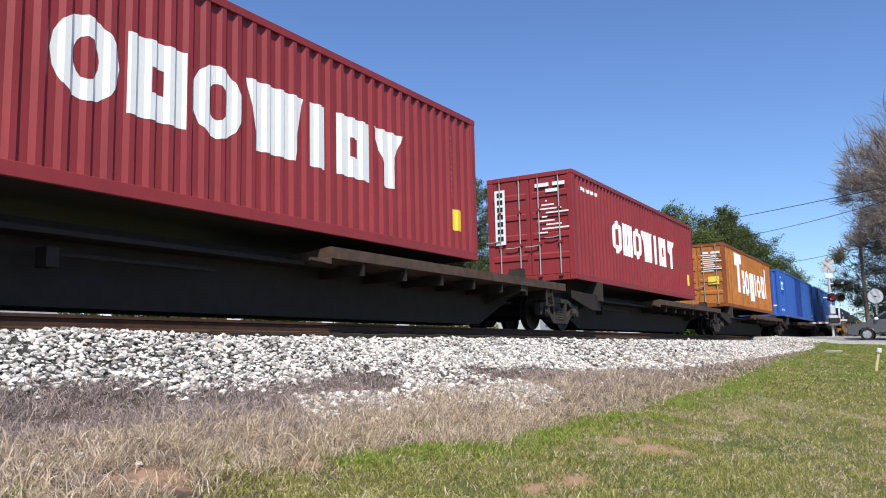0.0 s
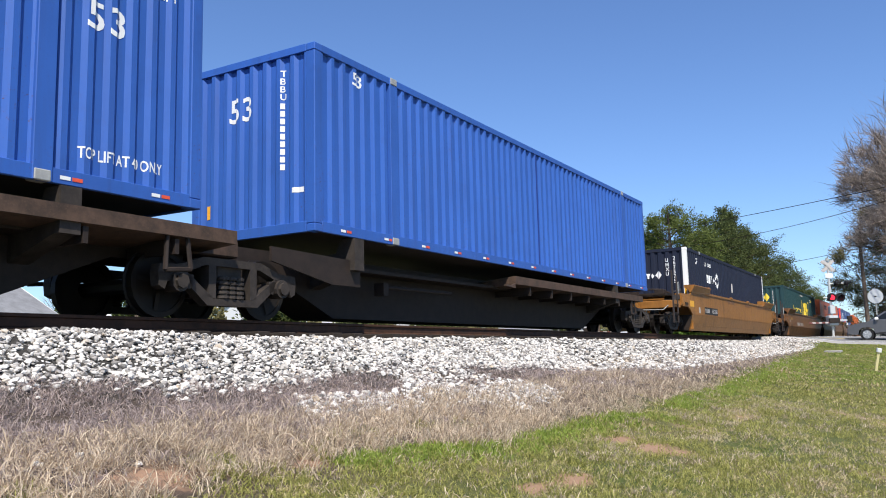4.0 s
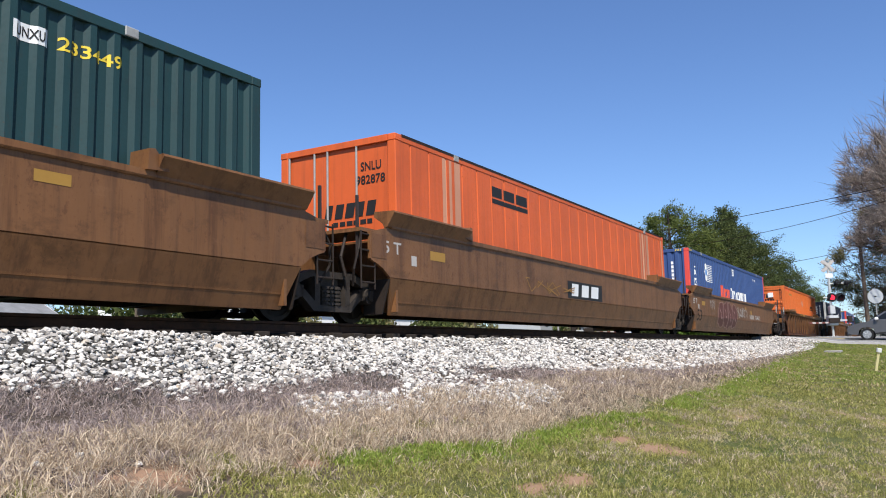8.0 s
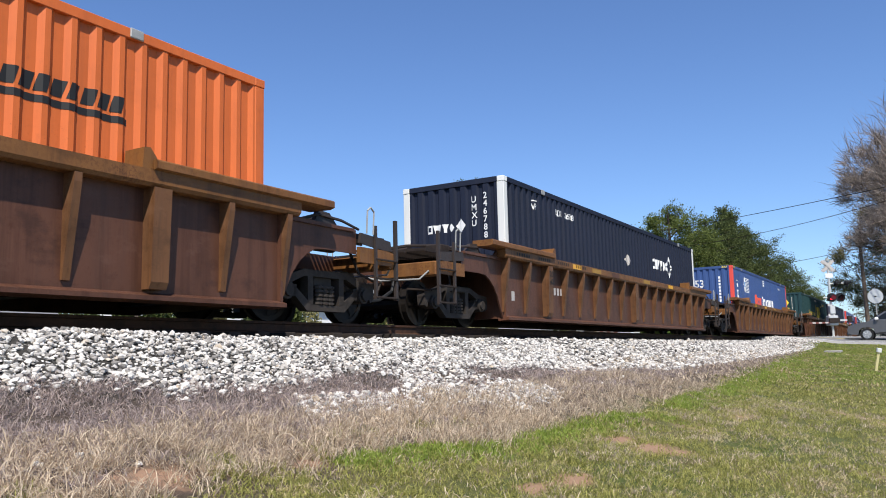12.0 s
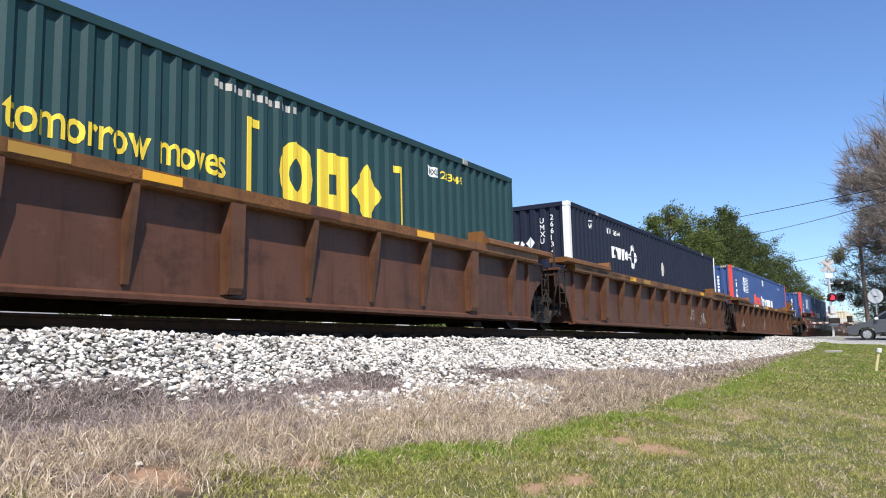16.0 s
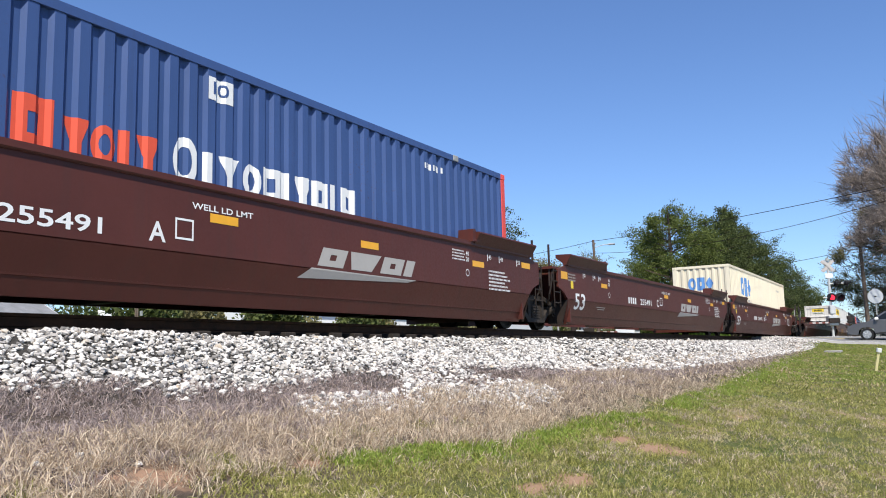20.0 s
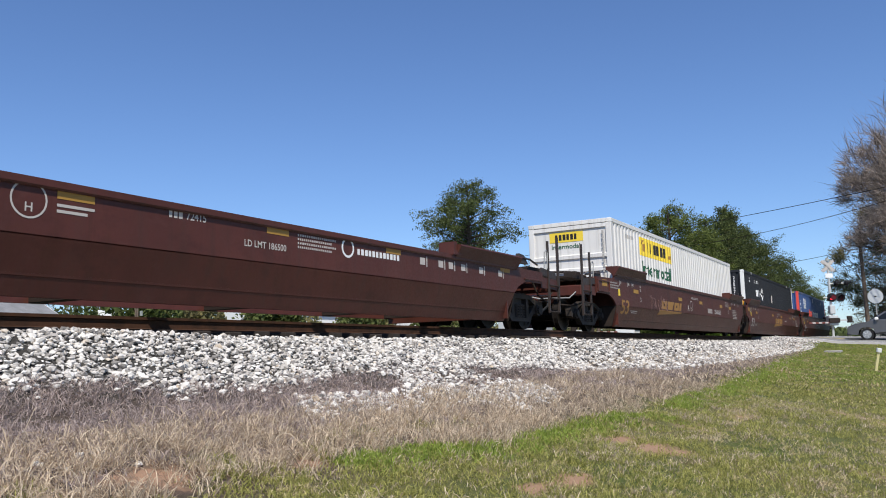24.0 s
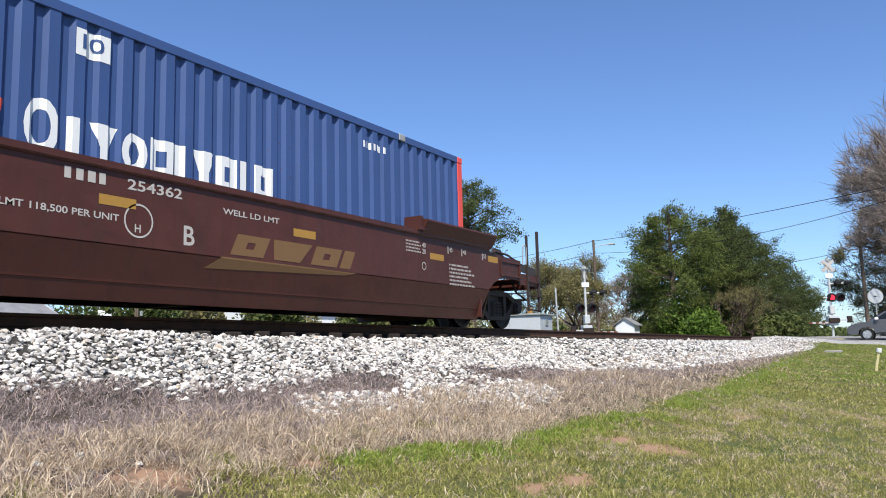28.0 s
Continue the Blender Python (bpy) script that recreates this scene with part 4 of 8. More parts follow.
def truck(parent, x):
    """A two-axle freight truck centred at x on its car."""
    bm = bmesh.new()
    box(bm, x - 0.22, x + 0.22, -1.05, 1.05, 0.45, 0.68, 0.02)
    tube(bm, (x, 0, 0.66), (x, 0, 0.82), 0.25, 12)
    t = part("truck", bm, "truck", parent, "dark cast-steel freight truck")
    bm = bmesh.new()
    y0, y1 = -1.12, -0.97
    for s in (-1, 1):
        f = lambda pts: prism(bm, [(x + s * a, b) for a, b in pts], y0, y1)
        f([(0.0, 0.66), (0.0, 0.76), (0.50, 0.76), (0.86, 0.64), (1.18, 0.62), (1.20, 0.50), (0.84, 0.52), (0.48, 0.66)])
        f([(0.0, 0.15), (0.0, 0.24), (0.34, 0.24), (0.78, 0.56), (0.90, 0.52), (0.44, 0.15)])
        f([(0.30, 0.24), (0.30, 0.66), (0.42, 0.66), (0.42, 0.26)])
        f([(0.68, 0.36), (0.66, 0.52), (1.20, 0.52), (1.18, 0.36), (1.10, 0.32), (1.06, 0.42), (0.76, 0.42), (0.74, 0.34)])
    side = part("sideframe", bm, "truck", t)
    again(side, Matrix.Translation((2 * x, 0, 0)) @ Matrix.Rotation(math.pi, 4, "Z"))
    bm = bmesh.new()
    for k in range(5):
        bmesh.ops.create_cone(bm, cap_ends=True, segments=10, radius1=0.085, radius2=0.085, depth=0.035, matrix=Matrix.Translation((x - 0.13, -1.06, 0.27 + 0.06 * k)))
    tube(bm, (x - 0.13, -1.06, 0.24), (x - 0.13, -1.06, 0.54), 0.06, 8)
    spring = part("spring", bm, "truck", t)
    for dx in (0.0, 0.13, 0.26):
        if dx:
            again(spring, pose(dx, 0, 0))
    again(spring, pose(0, 2.12, 0))
    again(spring, pose(0.26, 2.12, 0))
    bm = bmesh.new()
    tube(bm, (x - 0.89, -1.16, 0.425), (x - 0.89, -0.95, 0.425), 0.13, 12)
    tube(bm, (x - 0.89, -1.20, 0.425), (x - 0.89, -1.16, 0.425), 0.09, 8)
    cap = part("bearing", bm, "truck", t)
    again(cap, pose(1.78, 0, 0))
    again(cap, Matrix.Translation((2 * x, 0, 0)) @ Matrix.Rotation(math.pi, 4, "Z"))
    again(cap, Matrix.Translation((2 * x - 1.78, 0, 0)) @ Matrix.Rotation(math.pi, 4, "Z"))
    global WHEELS
    for dx in (-0.89, 0.89):
        w = new("wheelset", WHEELS)
        w.parent = t
        w.location = (x + dx, 0, 0.425)
        rollers.append((w, parent, x + dx))
    bm = bmesh.new()
    for s in (-1, 1):
        box(bm, x + s * 0.42 - 0.03, x + s * 0.42 + 0.03, -0.85, 0.85, 0.30, 0.40)
        box(bm, x + s * 0.42 - 0.04, x + s * 0.42 + 0.04, -0.82, -0.68, 0.26, 0.50)
        box(bm, x + s * 0.42 - 0.04, x + s * 0.42 + 0.04, 0.68, 0.82, 0.26, 0.50)
    part("brake_beam", bm, "dark", t)
    return t


_wm = wheelset_mesh()
WHEELS = bpy.data.meshes.new("wheelset")
WHEELS.from_pydata(*_wm)
WHEELS.materials.append(MAT["wheel"])


def coupler(parent, x, s):
    bm = bmesh.new()
    box(bm, min(x, x + s * 0.7), max(x, x + s * 0.7), -0.09, 0.09, 0.72, 0.92, 0.02)
    box(bm, min(x + s * 0.6, x + s * 0.86), max(x + s * 0.6, x + s * 0.86), -0.17, 0.16, 0.68, 0.96, 0.04)
    part("coupler", bm, "dark", parent)
    bm = pipe(bmesh.new(), [(x + s * 0.05, -0.35, 0.85), (x + s * 0.3, -0.4, 0.55), (x + s * 0.55, -0.4, 0.42), (x + s * 0.85, -0.35, 0.40)], 0.025)
    part("air_hose", bm, "dark", parent)


# ---------------------------------------------------------------- well cars
def well_side_outline(ends, top=1.58, low=0.70):
    """Upper side plate, seen from the side: low ends over the trucks, quarter-round wheel openings."""
    pts = []
    for s, kind in ((-1, ends[0]), (1, ends[1])):
        out = 10.08 if kind == "coupled" else 9.15
        bot = min(0.98 if low > 0.5 else 1.03, top - 0.24)
        if low > 0.5:
            arch = [(8.40, low), (8.60, 0.705), (8.68, 0.75), (8.82, 0.85), (9.0, 0.92), (9.13, bot - 0.02)]
        else:
            arch = [(8.40, low), (8.52, 0.40), (8.62, 0.60), (8.78, 0.80), (8.95, 0.93), (9.12, bot - 0.02)]
        run = [(s * x, z) for x, z in arch] + [(s * min(9.35, out - 0.01), bot), (s * out, bot), (s * out, min(1.40, top - 0.02)), (s * 8.72, min(1.44 if kind == "coupled" else 1.50, top - 0.01)), (s * 8.60, top)]
        pts += run if s > 0 else run[::-1]
    return [p for p in pts]


def shelf(x0, x1, drop=0.0, flat=False):
    """Guide shelf on top of the side, flaring outwards; on ribbed cars a broad flat plate."""
    if flat:
        pts = [(-1.22, 1.70), (-1.66, 1.70), (-1.68, 1.68), (-1.68, 1.60), (-1.60, 1.575), (-1.22, 1.585)]
    else:
        pts = [(-1.30, 1.79), (-1.69, 1.775), (-1.70, 1.745), (-1.56, 1.53), (-1.50, 1.50), (-1.46, 1.585), (-1.30, 1.70)]
    return prism(bmesh.new(), [(y, z - drop) for y, z in pts], x0, x1, "yz")


def well_car(front_at, style, ends, mat, chord=None, label="", trucks=(True, True), pitch=1.05, ribs="well_rib2", top=1.58):
    """One unit of a well car, its container's middle at the origin. ends: coupled or joined, front and rear."""
    chord = chord or mat
    ob = thing("well_car", label, "railway car", "cars of the train")
    c = front_at + 8.077
    thick = 0.05
    if style == "smooth":
        up = well_side_outline(ends, top)
        drop = 1.58 - top
        side = part("side_plate", prism(bmesh.new(), up, -1.53, -1.48), mat, ob)
        again(side, Matrix.Scale(-1, 4, (0, 1, 0)))
        def slanted(z0, y0):
            bm = prism(bmesh.new(), [(-1.53, 0.715), (-1.53, 0.70), (-1.445, 0.41), (y0, z0), (y0 + 0.06, z0), (-1.46, 0.715)], -8.40, 8.40, "yz")
            for v in bm.verts:
                v.co.x *= 1.0 + 0.026 * max(0.0, (v.co.z - 0.12) / 0.58) ** 1.5
            return bm
        part("lower_side", slanted(0.12, -1.36), mat, ob)
        part("lower_side", slanted(0.27, -1.404), mat, ob).matrix_basis = Matrix.Scale(-1, 4, (0, 1, 0))
        # added dark plates that hide the sunlit end faces of the slanted side
        for s in (-1, 1):
            part("splash_plate", prism(bmesh.new(), [(-1.525, 0.69), (-1.445, 0.41), (-1.365, 0.13), (-1.0, 0.13), (-1.0, 0.69)], s * 8.62 - 0.012, s * 8.62 + 0.012, "yz"), "dark", ob)
        part("seam_bead", prism(bmesh.new(), [(-1.40, 0.30), (-1.425, 0.32), (-1.43, 0.345), (-1.40, 0.35)], -8.38, 8.38, "yz"), mat, ob)
        bm = prism(bmesh.new(), [(-1.55, 1.50 - drop), (-1.57, 1.52 - drop), (-1.57, 1.59 - drop), (-1.46, 1.59 - drop), (-1.46, 1.50 - drop)], -8.6, 8.6, "yz")
        ch = part("top_chord", bm, mat, ob)
        again(ch, Matrix.Scale(-1, 4, (0, 1, 0)))
    else:
        up = [p for p in well_side_outline(ends, 1.56, 0.16)]
        web = part("side_plate", prism(bmesh.new(), up, -1.42, -1.38), mat, ob)
        again(web, Matrix.Scale(-1, 4, (0, 1, 0)))
        ch = part("top_chord", prism(bmesh.new(), [(-1.62, 1.44), (-1.62, 1.585), (-1.38, 1.585), (-1.38, 1.40), (-1.58, 1.40)], -8.6, 8.6, "yz"), chord, ob, "ochre top chord with chipped paint")
        again(ch, Matrix.Scale(-1, 4, (0, 1, 0)))
        part("bottom_chord", prism(bmesh.new(), [(-1.54, 0.14), (-1.54, 0.19), (-1.425, 0.23), (-1.30, 0.23), (-1.30, 0.12)], -8.40, 8.40, "yz"), mat, ob)
        rib = part("rib", prism(bmesh.new(), [(-1.42, 0.30), (-1.45, 0.30), (-1.60, 1.30), (-1.60, 1.40), (-1.42, 1.40)], -0.045, 0.045, "yz"), ribs, ob)
        spots = [-8.40 + 1.05 * i for i in range(17)] if pitch < 1.2 else [-7.5, -6.3, -4.85, -3.35, -1.85, -0.35, 1.15, 2.65, 4.15, 5.75, 7.5]
        rib.location.x = spots[0]
        wide = None
        for i, x in enumerate(spots):
            if i == 0:
                continue
            if i in ((2, 8, 14) if pitch < 1.2 else (1, 5, 9)):
                if wide is None:
                    wide = part("wide_rib", prism(bmesh.new(), [(-1.42, 0.26), (-1.54, 0.26), (-1.575, 0.34), (-1.612, 1.40), (-1.42, 1.40)], -0.12, 0.12, "yz"), ribs, ob)
                    wide.location.x = x
                else:
                    again(wide, pose(x, 0, 0))
            else:
                again(rib, pose(x, 0, 0))
    tall = 2.15 if style == "smooth" else 1.66
    # cross members and end walls
    for x in (-8.1, -6.0, -3.0, 0.0, 3.0, 6.0, 8.1):
        part("cross_bearer", B(x - 0.12, x + 0.12, -1.30, 1.34, 0.28, 0.37), "dark", ob)
    for s, kind in ((-1, ends[0]), (1, ends[1])):
        a = 8.34
        part("end_wall", B(min(s * a, s * (a + 0.05)), max(s * a, s * (a + 0.05)), -1.48, 1.48, 0.17, min(1.40, top - 0.03)), mat, ob)
        for sy in (1, -1):
            far = 8.72 if style == "smooth" else 9.25
            sh = part("guide_shelf", shelf(min(s * 6.15, s * far), max(s * 6.15, s * far), 1.58 - top, style != "smooth"), chord, ob)
            if sy < 0:
                sh.matrix_basis = Matrix.Scale(-1, 4, (0, 1, 0))
        part("shelf_stop", prism(bmesh.new(), [(s * 6.0, top), (s * 6.02, top + 0.24), (s * 6.10, top + 0.25), (s * 6.3, top + 0.02)], -1.62, -1.30), chord, ob)
        out = 11.25 if kind == "coupled" else 9.45
        part("end_sill", B(min(s * 8.4, s * out), max(s * 8.4, s * out), -0.32, 0.32, 0.74, 1.16, bevel=0.02), mat, ob)
        if kind == "coupled":
            bm = bmesh.new()
            box(bm, min(s * 8.45, s * 10.0), max(s * 8.45, s * 10.0), -1.46, 1.46, min(1.36, top - 0.07), min(1.41, top - 0.02))
            part("end_deck", bm, mat, ob)
            bm = bmesh.new()
            for k in range(12):
                xx = s * (9.9 + 0.1 * k)
                box(bm, xx - 0.02, xx + 0.02, -1.25, 1.25, 1.34, 1.39)
            for yy in (-1.25, -0.8, -0.3, 0.3, 0.8, 1.25):
                box(bm, min(s * 9.9, s * 11.05), max(s * 9.9, s * 11.05), yy - 0.015, yy + 0.015, 1.31, 1.39)
            part("walkway_grating", bm, "dark", ob)
            part("end_beam", B(min(s * 10.9, s * 11.1), max(s * 10.9, s * 11.1), -1.48, 1.48, 0.86, 1.12, bevel=0.02), chord, ob)
            for sy in (-1, 1):
                part("corner_gusset", B(min(s * 10.08, s * 10.95), max(s * 10.08, s * 10.95), sy * 1.46 - 0.03, sy * 1.46 + 0.03, 0.90, 1.14), chord, ob)
                bm = bmesh.new()
                box(bm, min(s * 10.45, s * 10.50), max(s * 10.45, s * 10.50), sy * 1.50 - 0.022, sy * 1.50 + 0.022, 0.35, tall - 0.15)
                part("stanchion", bm, "well_end", ob)
                bm = bmesh.new()
                box(bm, min(s * 11.0, s * 11.06), max(s * 11.0, s * 11.06), sy * 1.50 - 0.025, sy * 1.50 + 0.025, 0.35, tall)
                part("stanchion", bm, "well_end", ob)
                bm = bmesh.new()
                for zz in (0.38, 0.68, 0.98):
                    tube(bm, (s * 10.46, sy * 1.52, zz), (s * 11.05, sy * 1.52, zz), 0.018, 6)
                part("step", bm, "dark", ob)
            for sy in (-1, 1):
                bm = pipe(bmesh.new(), [(s * 8.9, sy * 1.2, 1.42), (s * 9.3, sy * 1.34, 1.55), (s * 9.8, sy * 1.36, 1.52), (s * 10.3, sy * 1.30, 1.45)], 0.024)
                part("air_line", bm, "well_end", ob)
                part("corner_bracket", prism(bmesh.new(), [(s * 9.2, 1.41), (s * 9.3, 1.62), (s * 9.55, 1.60), (s * 9.75, 1.41)], sy * 1.30 - 0.04, sy * 1.30 + 0.04), "well_end", ob)
                part("side_bracket", prism(bmesh.new(), [(s * 10.08, 1.20), (s * 10.12, 1.36), (s * 10.9, 1.30), (s * 10.95, 1.12)], sy * 1.47 - 0.02, sy * 1.47 + 0.02), "well_end", ob)
                bm = pipe(bmesh.new(), [(s * 10.2, sy * 1.2, 1.10), (s * 10.3, sy * 1.3, 0.75), (s * 10.9, sy * 1.25, 0.62), (s * 11.0, sy * 0.8, 0.66)], 0.022)
                part("brake_line", bm, "dark", ob)
            bm = bmesh.new()
            bmesh.ops.create_cone(bm, cap_ends=True, segments=14, radius1=0.16, radius2=0.16, depth=0.5, matrix=Matrix.Translation((s * 9.7, -1.05, 1.22)) @ Matrix.Rotation(math.pi / 2, 4, "Y"))
            part("brake_cylinder", bm, "dark", ob)
            bm = pipe(bmesh.new(), [(s * 9.2, -0.9, 1.5), (s * 9.6, -0.6, 1.62), (s * 10.1, -0.2, 1.6), (s * 10.6, 0.3, 1.48), (s * 10.9, 0.7, 1.5)], 0.03)
            part("brake_pipe", bm, "dark", ob)
            bm = bmesh.new()
            bmesh.ops.create_cone(bm, cap_ends=True, segments=14, radius1=0.19, radius2=0.19, depth=0.55, matrix=Matrix.Translation((s * 9.25, 0.55, 1.52)) @ Matrix.Rotation(math.pi / 2, 4, "X"))
            part("air_reservoir", bm, "dark", ob)
            part("valve_box", B(min(s * 9.6, s * 9.95), max(s * 9.6, s * 9.95), -0.9, -0.55, 1.39, 1.6, bevel=0.02), "dark", ob)
            if pitch > 1.2 and s > 0:
                bm = bmesh.new()
                wz = 2.15 if pitch > 1.2 else 1.74
                for j in range(16):
                    a0, a1 = 2 * math.pi * j / 16, 2 * math.pi * (j + 1) / 16
                    tube(bm, (s * 10.7, -1.05 + 0.28 * math.cos(a0), wz + 0.28 * math.sin(a0)), (s * 10.7, -1.05 + 0.28 * math.cos(a1), wz + 0.28 * math.sin(a1)), 0.022, 6)
                for j in range(4):
                    a0 = math.pi * j / 2 + 0.4
                    tube(bm, (s * 10.7, -1.05, wz), (s * 10.7, -1.05 + 0.28 * math.cos(a0), wz + 0.28 * math.sin(a0)), 0.018, 6)
                part("brake_wheel", bm, "truck", ob, "round steel hand-brake wheel")
                bm = bmesh.new()
                for j in range(5):
                    tube(bm, (s * (10.30 + 0.06 * j), -1.05, wz - 0.06), (s * (10.355 + 0.06 * j), -1.05, wz - 0.06), 0.24 - 0.02 * (j % 2), 16)
                part("rope_reel", bm, "well_chord", ob, "tan rope wound on a reel")
                part("brake_post", B(s * 10.58, s * 10.68, -1.15, -0.95, 1.38, wz + 0.12, bevel=0.01), "truck", ob)
            if style == "smooth":
                for bx0, bx1, bz0, bz1 in ((9.12, 10.02, 1.30, 1.34), (9.12, 10.02, 1.02, 1.06), (9.12, 9.16, 1.06, 1.30), (9.98, 10.02, 1.06, 1.30)):
                    if bz1 < top - 0.05:
                        part("panel_frame", B(min(s * bx0, s * bx1), max(s * bx0, s * bx1), -1.555, -1.525, bz0, bz1, bevel=0.006), mat, ob)
            for sy in (-1, 1):
                bm = pipe(bmesh.new(), [(s * 10.25, sy * 1.50, 1.36), (s * 10.25, sy * 1.52, 1.72), (s * 10.33, sy * 1.52, 1.78), (s * 10.42, sy * 1.52, 1.72), (s * 10.42, sy * 1.50, 1.36)], 0.014)
                part("grab_iron", bm, "galv", ob)
                bm = pipe(bmesh.new(), [(s * 11.0, sy * 0.55, 0.95), (s * 11.2, sy * 0.6, 0.62), (s * 11.45, sy * 0.5, 0.45), (s * 11.7, sy * 0.42, 0.42)], 0.03)
                part("air_hose", bm, "rubber_hose", ob)
            part("cut_lever", pipe(bmesh.new(), [(s * 11.12, -1.35, 0.95), (s * 11.2, -1.2, 0.80), (s * 11.25, -0.4, 0.82), (s * 11.4, -0.1, 0.9)], 0.016), "galv", ob)
            coupler(ob, s * 11.1, s)
        else:
            bm = bmesh.new()
            box(bm, min(s * 8.45, s * 9.30), max(s * 8.45, s * 9.30), -1.46, 1.46, 1.40, 1.46)
            part("end_deck", bm, mat, ob)
            bm = pipe(bmesh.new(), [(s * 9.2, -1.40, 1.40), (s * 9.35, -1.45, 1.1), (s * 9.4, -1.4, 0.8), (s * 9.3, -1.3, 0.55)], 0.02)
            pipe(bm, [(s * 9.2, -1.1, 1.40), (s * 9.4, -1.15, 1.0), (s * 9.35, -1.2, 0.7)], 0.025)
            part("air_hose", bm, "dark", ob)
            for yy in (-1.35, 1.35):
                part("stanchion", B(min(s * 9.22, s * 9.26), max(s * 9.22, s * 9.26), yy - 0.02, yy + 0.02, 1.0, 1.98), "well_end", ob)
            bm = bmesh.new()
            for zz in (0.6, 0.85, 1.1, 1.35):
                tube(bm, (s * 9.0, -1.5, zz), (s * 9.35, -1.5, zz), 0.015, 6)
            for xx in (9.0, 9.35):
                tube(bm, (s * xx, -1.5, 0.5), (s * xx, -1.5, 1.4), 0.015, 6)
            part("ladder", bm, "dark", ob)
    if trucks[0]:
        truck(ob, -9.73 if ends[0] == "coupled" else -9.56)
    if trucks[1]:
        truck(ob, 9.73)
    movers.append((ob, c, 0.0))
    return ob


def side_place(u, v, d):
    """Outer face of a smooth well side; below the knuckle it slants inwards."""
    y = -1.53 if v >= 0.70 else -1.53 + (0.70 - v) * 0.17 / 0.58
    return (u, y + d, v)


def marks(ob, polys, mat, name="lettering", label="", off=0.004, place=side_place):
    return decal(name, polys, mat, ob, place, None, off, label, 0.70 if place is side_place else None)


def chord_place(u, v, d):
    return (u, -1.622 + d, v)


def web_place(u, v, d):
    return (u, -1.42 + d, v)


# ---------------------------------------------------------------- spine car
def spine_car(center, label, first=False, last=False):
    """One platform of a spine car: deep centre sill, side platforms over the rear half, pedestals."""
    ob = thing("spine_car", label, "railway car", "cars of the train")
    part("centre_sill", prism(bmesh.new(), [(-8.3, 0.78), (-7.2, 0.78), (-5.6, 0.10), (5.6, 0.10), (7.2, 0.74), (8.3, 0.74), (8.3, 1.08), (-8.3, 1.08)], -0.42, 0.42), "dark", ob, "black deep centre sill")
    for s in (-1, 1):
        part("sill_flange", B(-6.2, 6.2, s * 0.62 - 0.22, s * 0.62 + 0.22, 0.86, 0.92), "dark", ob)
        # platform along the rear half
        bm = prism(bmesh.new(), [(s * 0.42, 1.00), (s * 1.30, 1.10), (s * 1.36, 1.10), (s * 1.36, 0.93), (s * 1.30, 0.93), (s * 0.42, 0.86)], -0.6, 8.35, "yz")
        part("side_platform", bm, "spine", ob, "rusty brown side platform")
        bm = prism(bmesh.new(), [(-0.6, 0.94), (-0.75, 0.90), (-1.05, 0.90), (-1.05, 0.86), (-0.6, 0.84)], s * 1.36 - (0.05 if s > 0 else 0), s * 1.36 + (0.05 if s < 0 else 0))
        part("platform_step", bm, "spine", ob)
        for k in range(7):
            part("platform_bracket", B(0.2 + 1.2 * k, 0.26 + 1.2 * k, min(s * 0.45, s * 1.32), max(s * 0.45, s * 1.32), 0.72, 0.90), "dark", ob)
        # pedestals that carry the corner castings
        for x in (-6.05, 6.05):
            bm = prism(bmesh.new(), [(s * 0.42, 0.55), (s * 1.22, 0.80), (s * 1.32, 0.80), (s * 1.32, 1.30), (s * 1.05, 1.30), (s * 0.95, 1.08), (s * 0.42, 1.06)], x - 0.12, x + 0.12, "yz")
            part("pedestal", bm, "truck", ob)
        bm = pipe(bmesh.new(), [(7.6, s * 1.30, 0.93), (7.62, s * 1.34, 0.55), (7.25, s * 1.34, 0.52), (7.3, s * 1.30, 0.93)], 0.03)
        part("stirrup_step", bm, "dark", ob)
        part("stiffener", prism(bmesh.new(), [(-7.9, 0.80), (-6.6, 0.55), (-5.9, 0.55), (-5.9, 0.95), (-7.9, 1.0)], s * 1.20 - 0.02, s * 1.20 + 0.02), "dark", ob)
    bm = tube(bmesh.new(), (-4.6, -0.75, 0.66), (-2.3, -0.75, 0.66), 0.035, 8)
    box(bm, -4.75, -4.6, -0.85, -0.65, 0.5, 0.72)
    part("brake_rod", bm, "dark", ob)
    truck(ob, -8.5)
    if last:
        truck(ob, 8.5)
        coupler(ob, 9.0, 1)
    part("end_plate", B(-8.9, -8.0, -0.7, 0.7, 0.86, 1.10, bevel=0.02), "spine", ob)
    movers.append((ob, center, 0.0))
    return ob

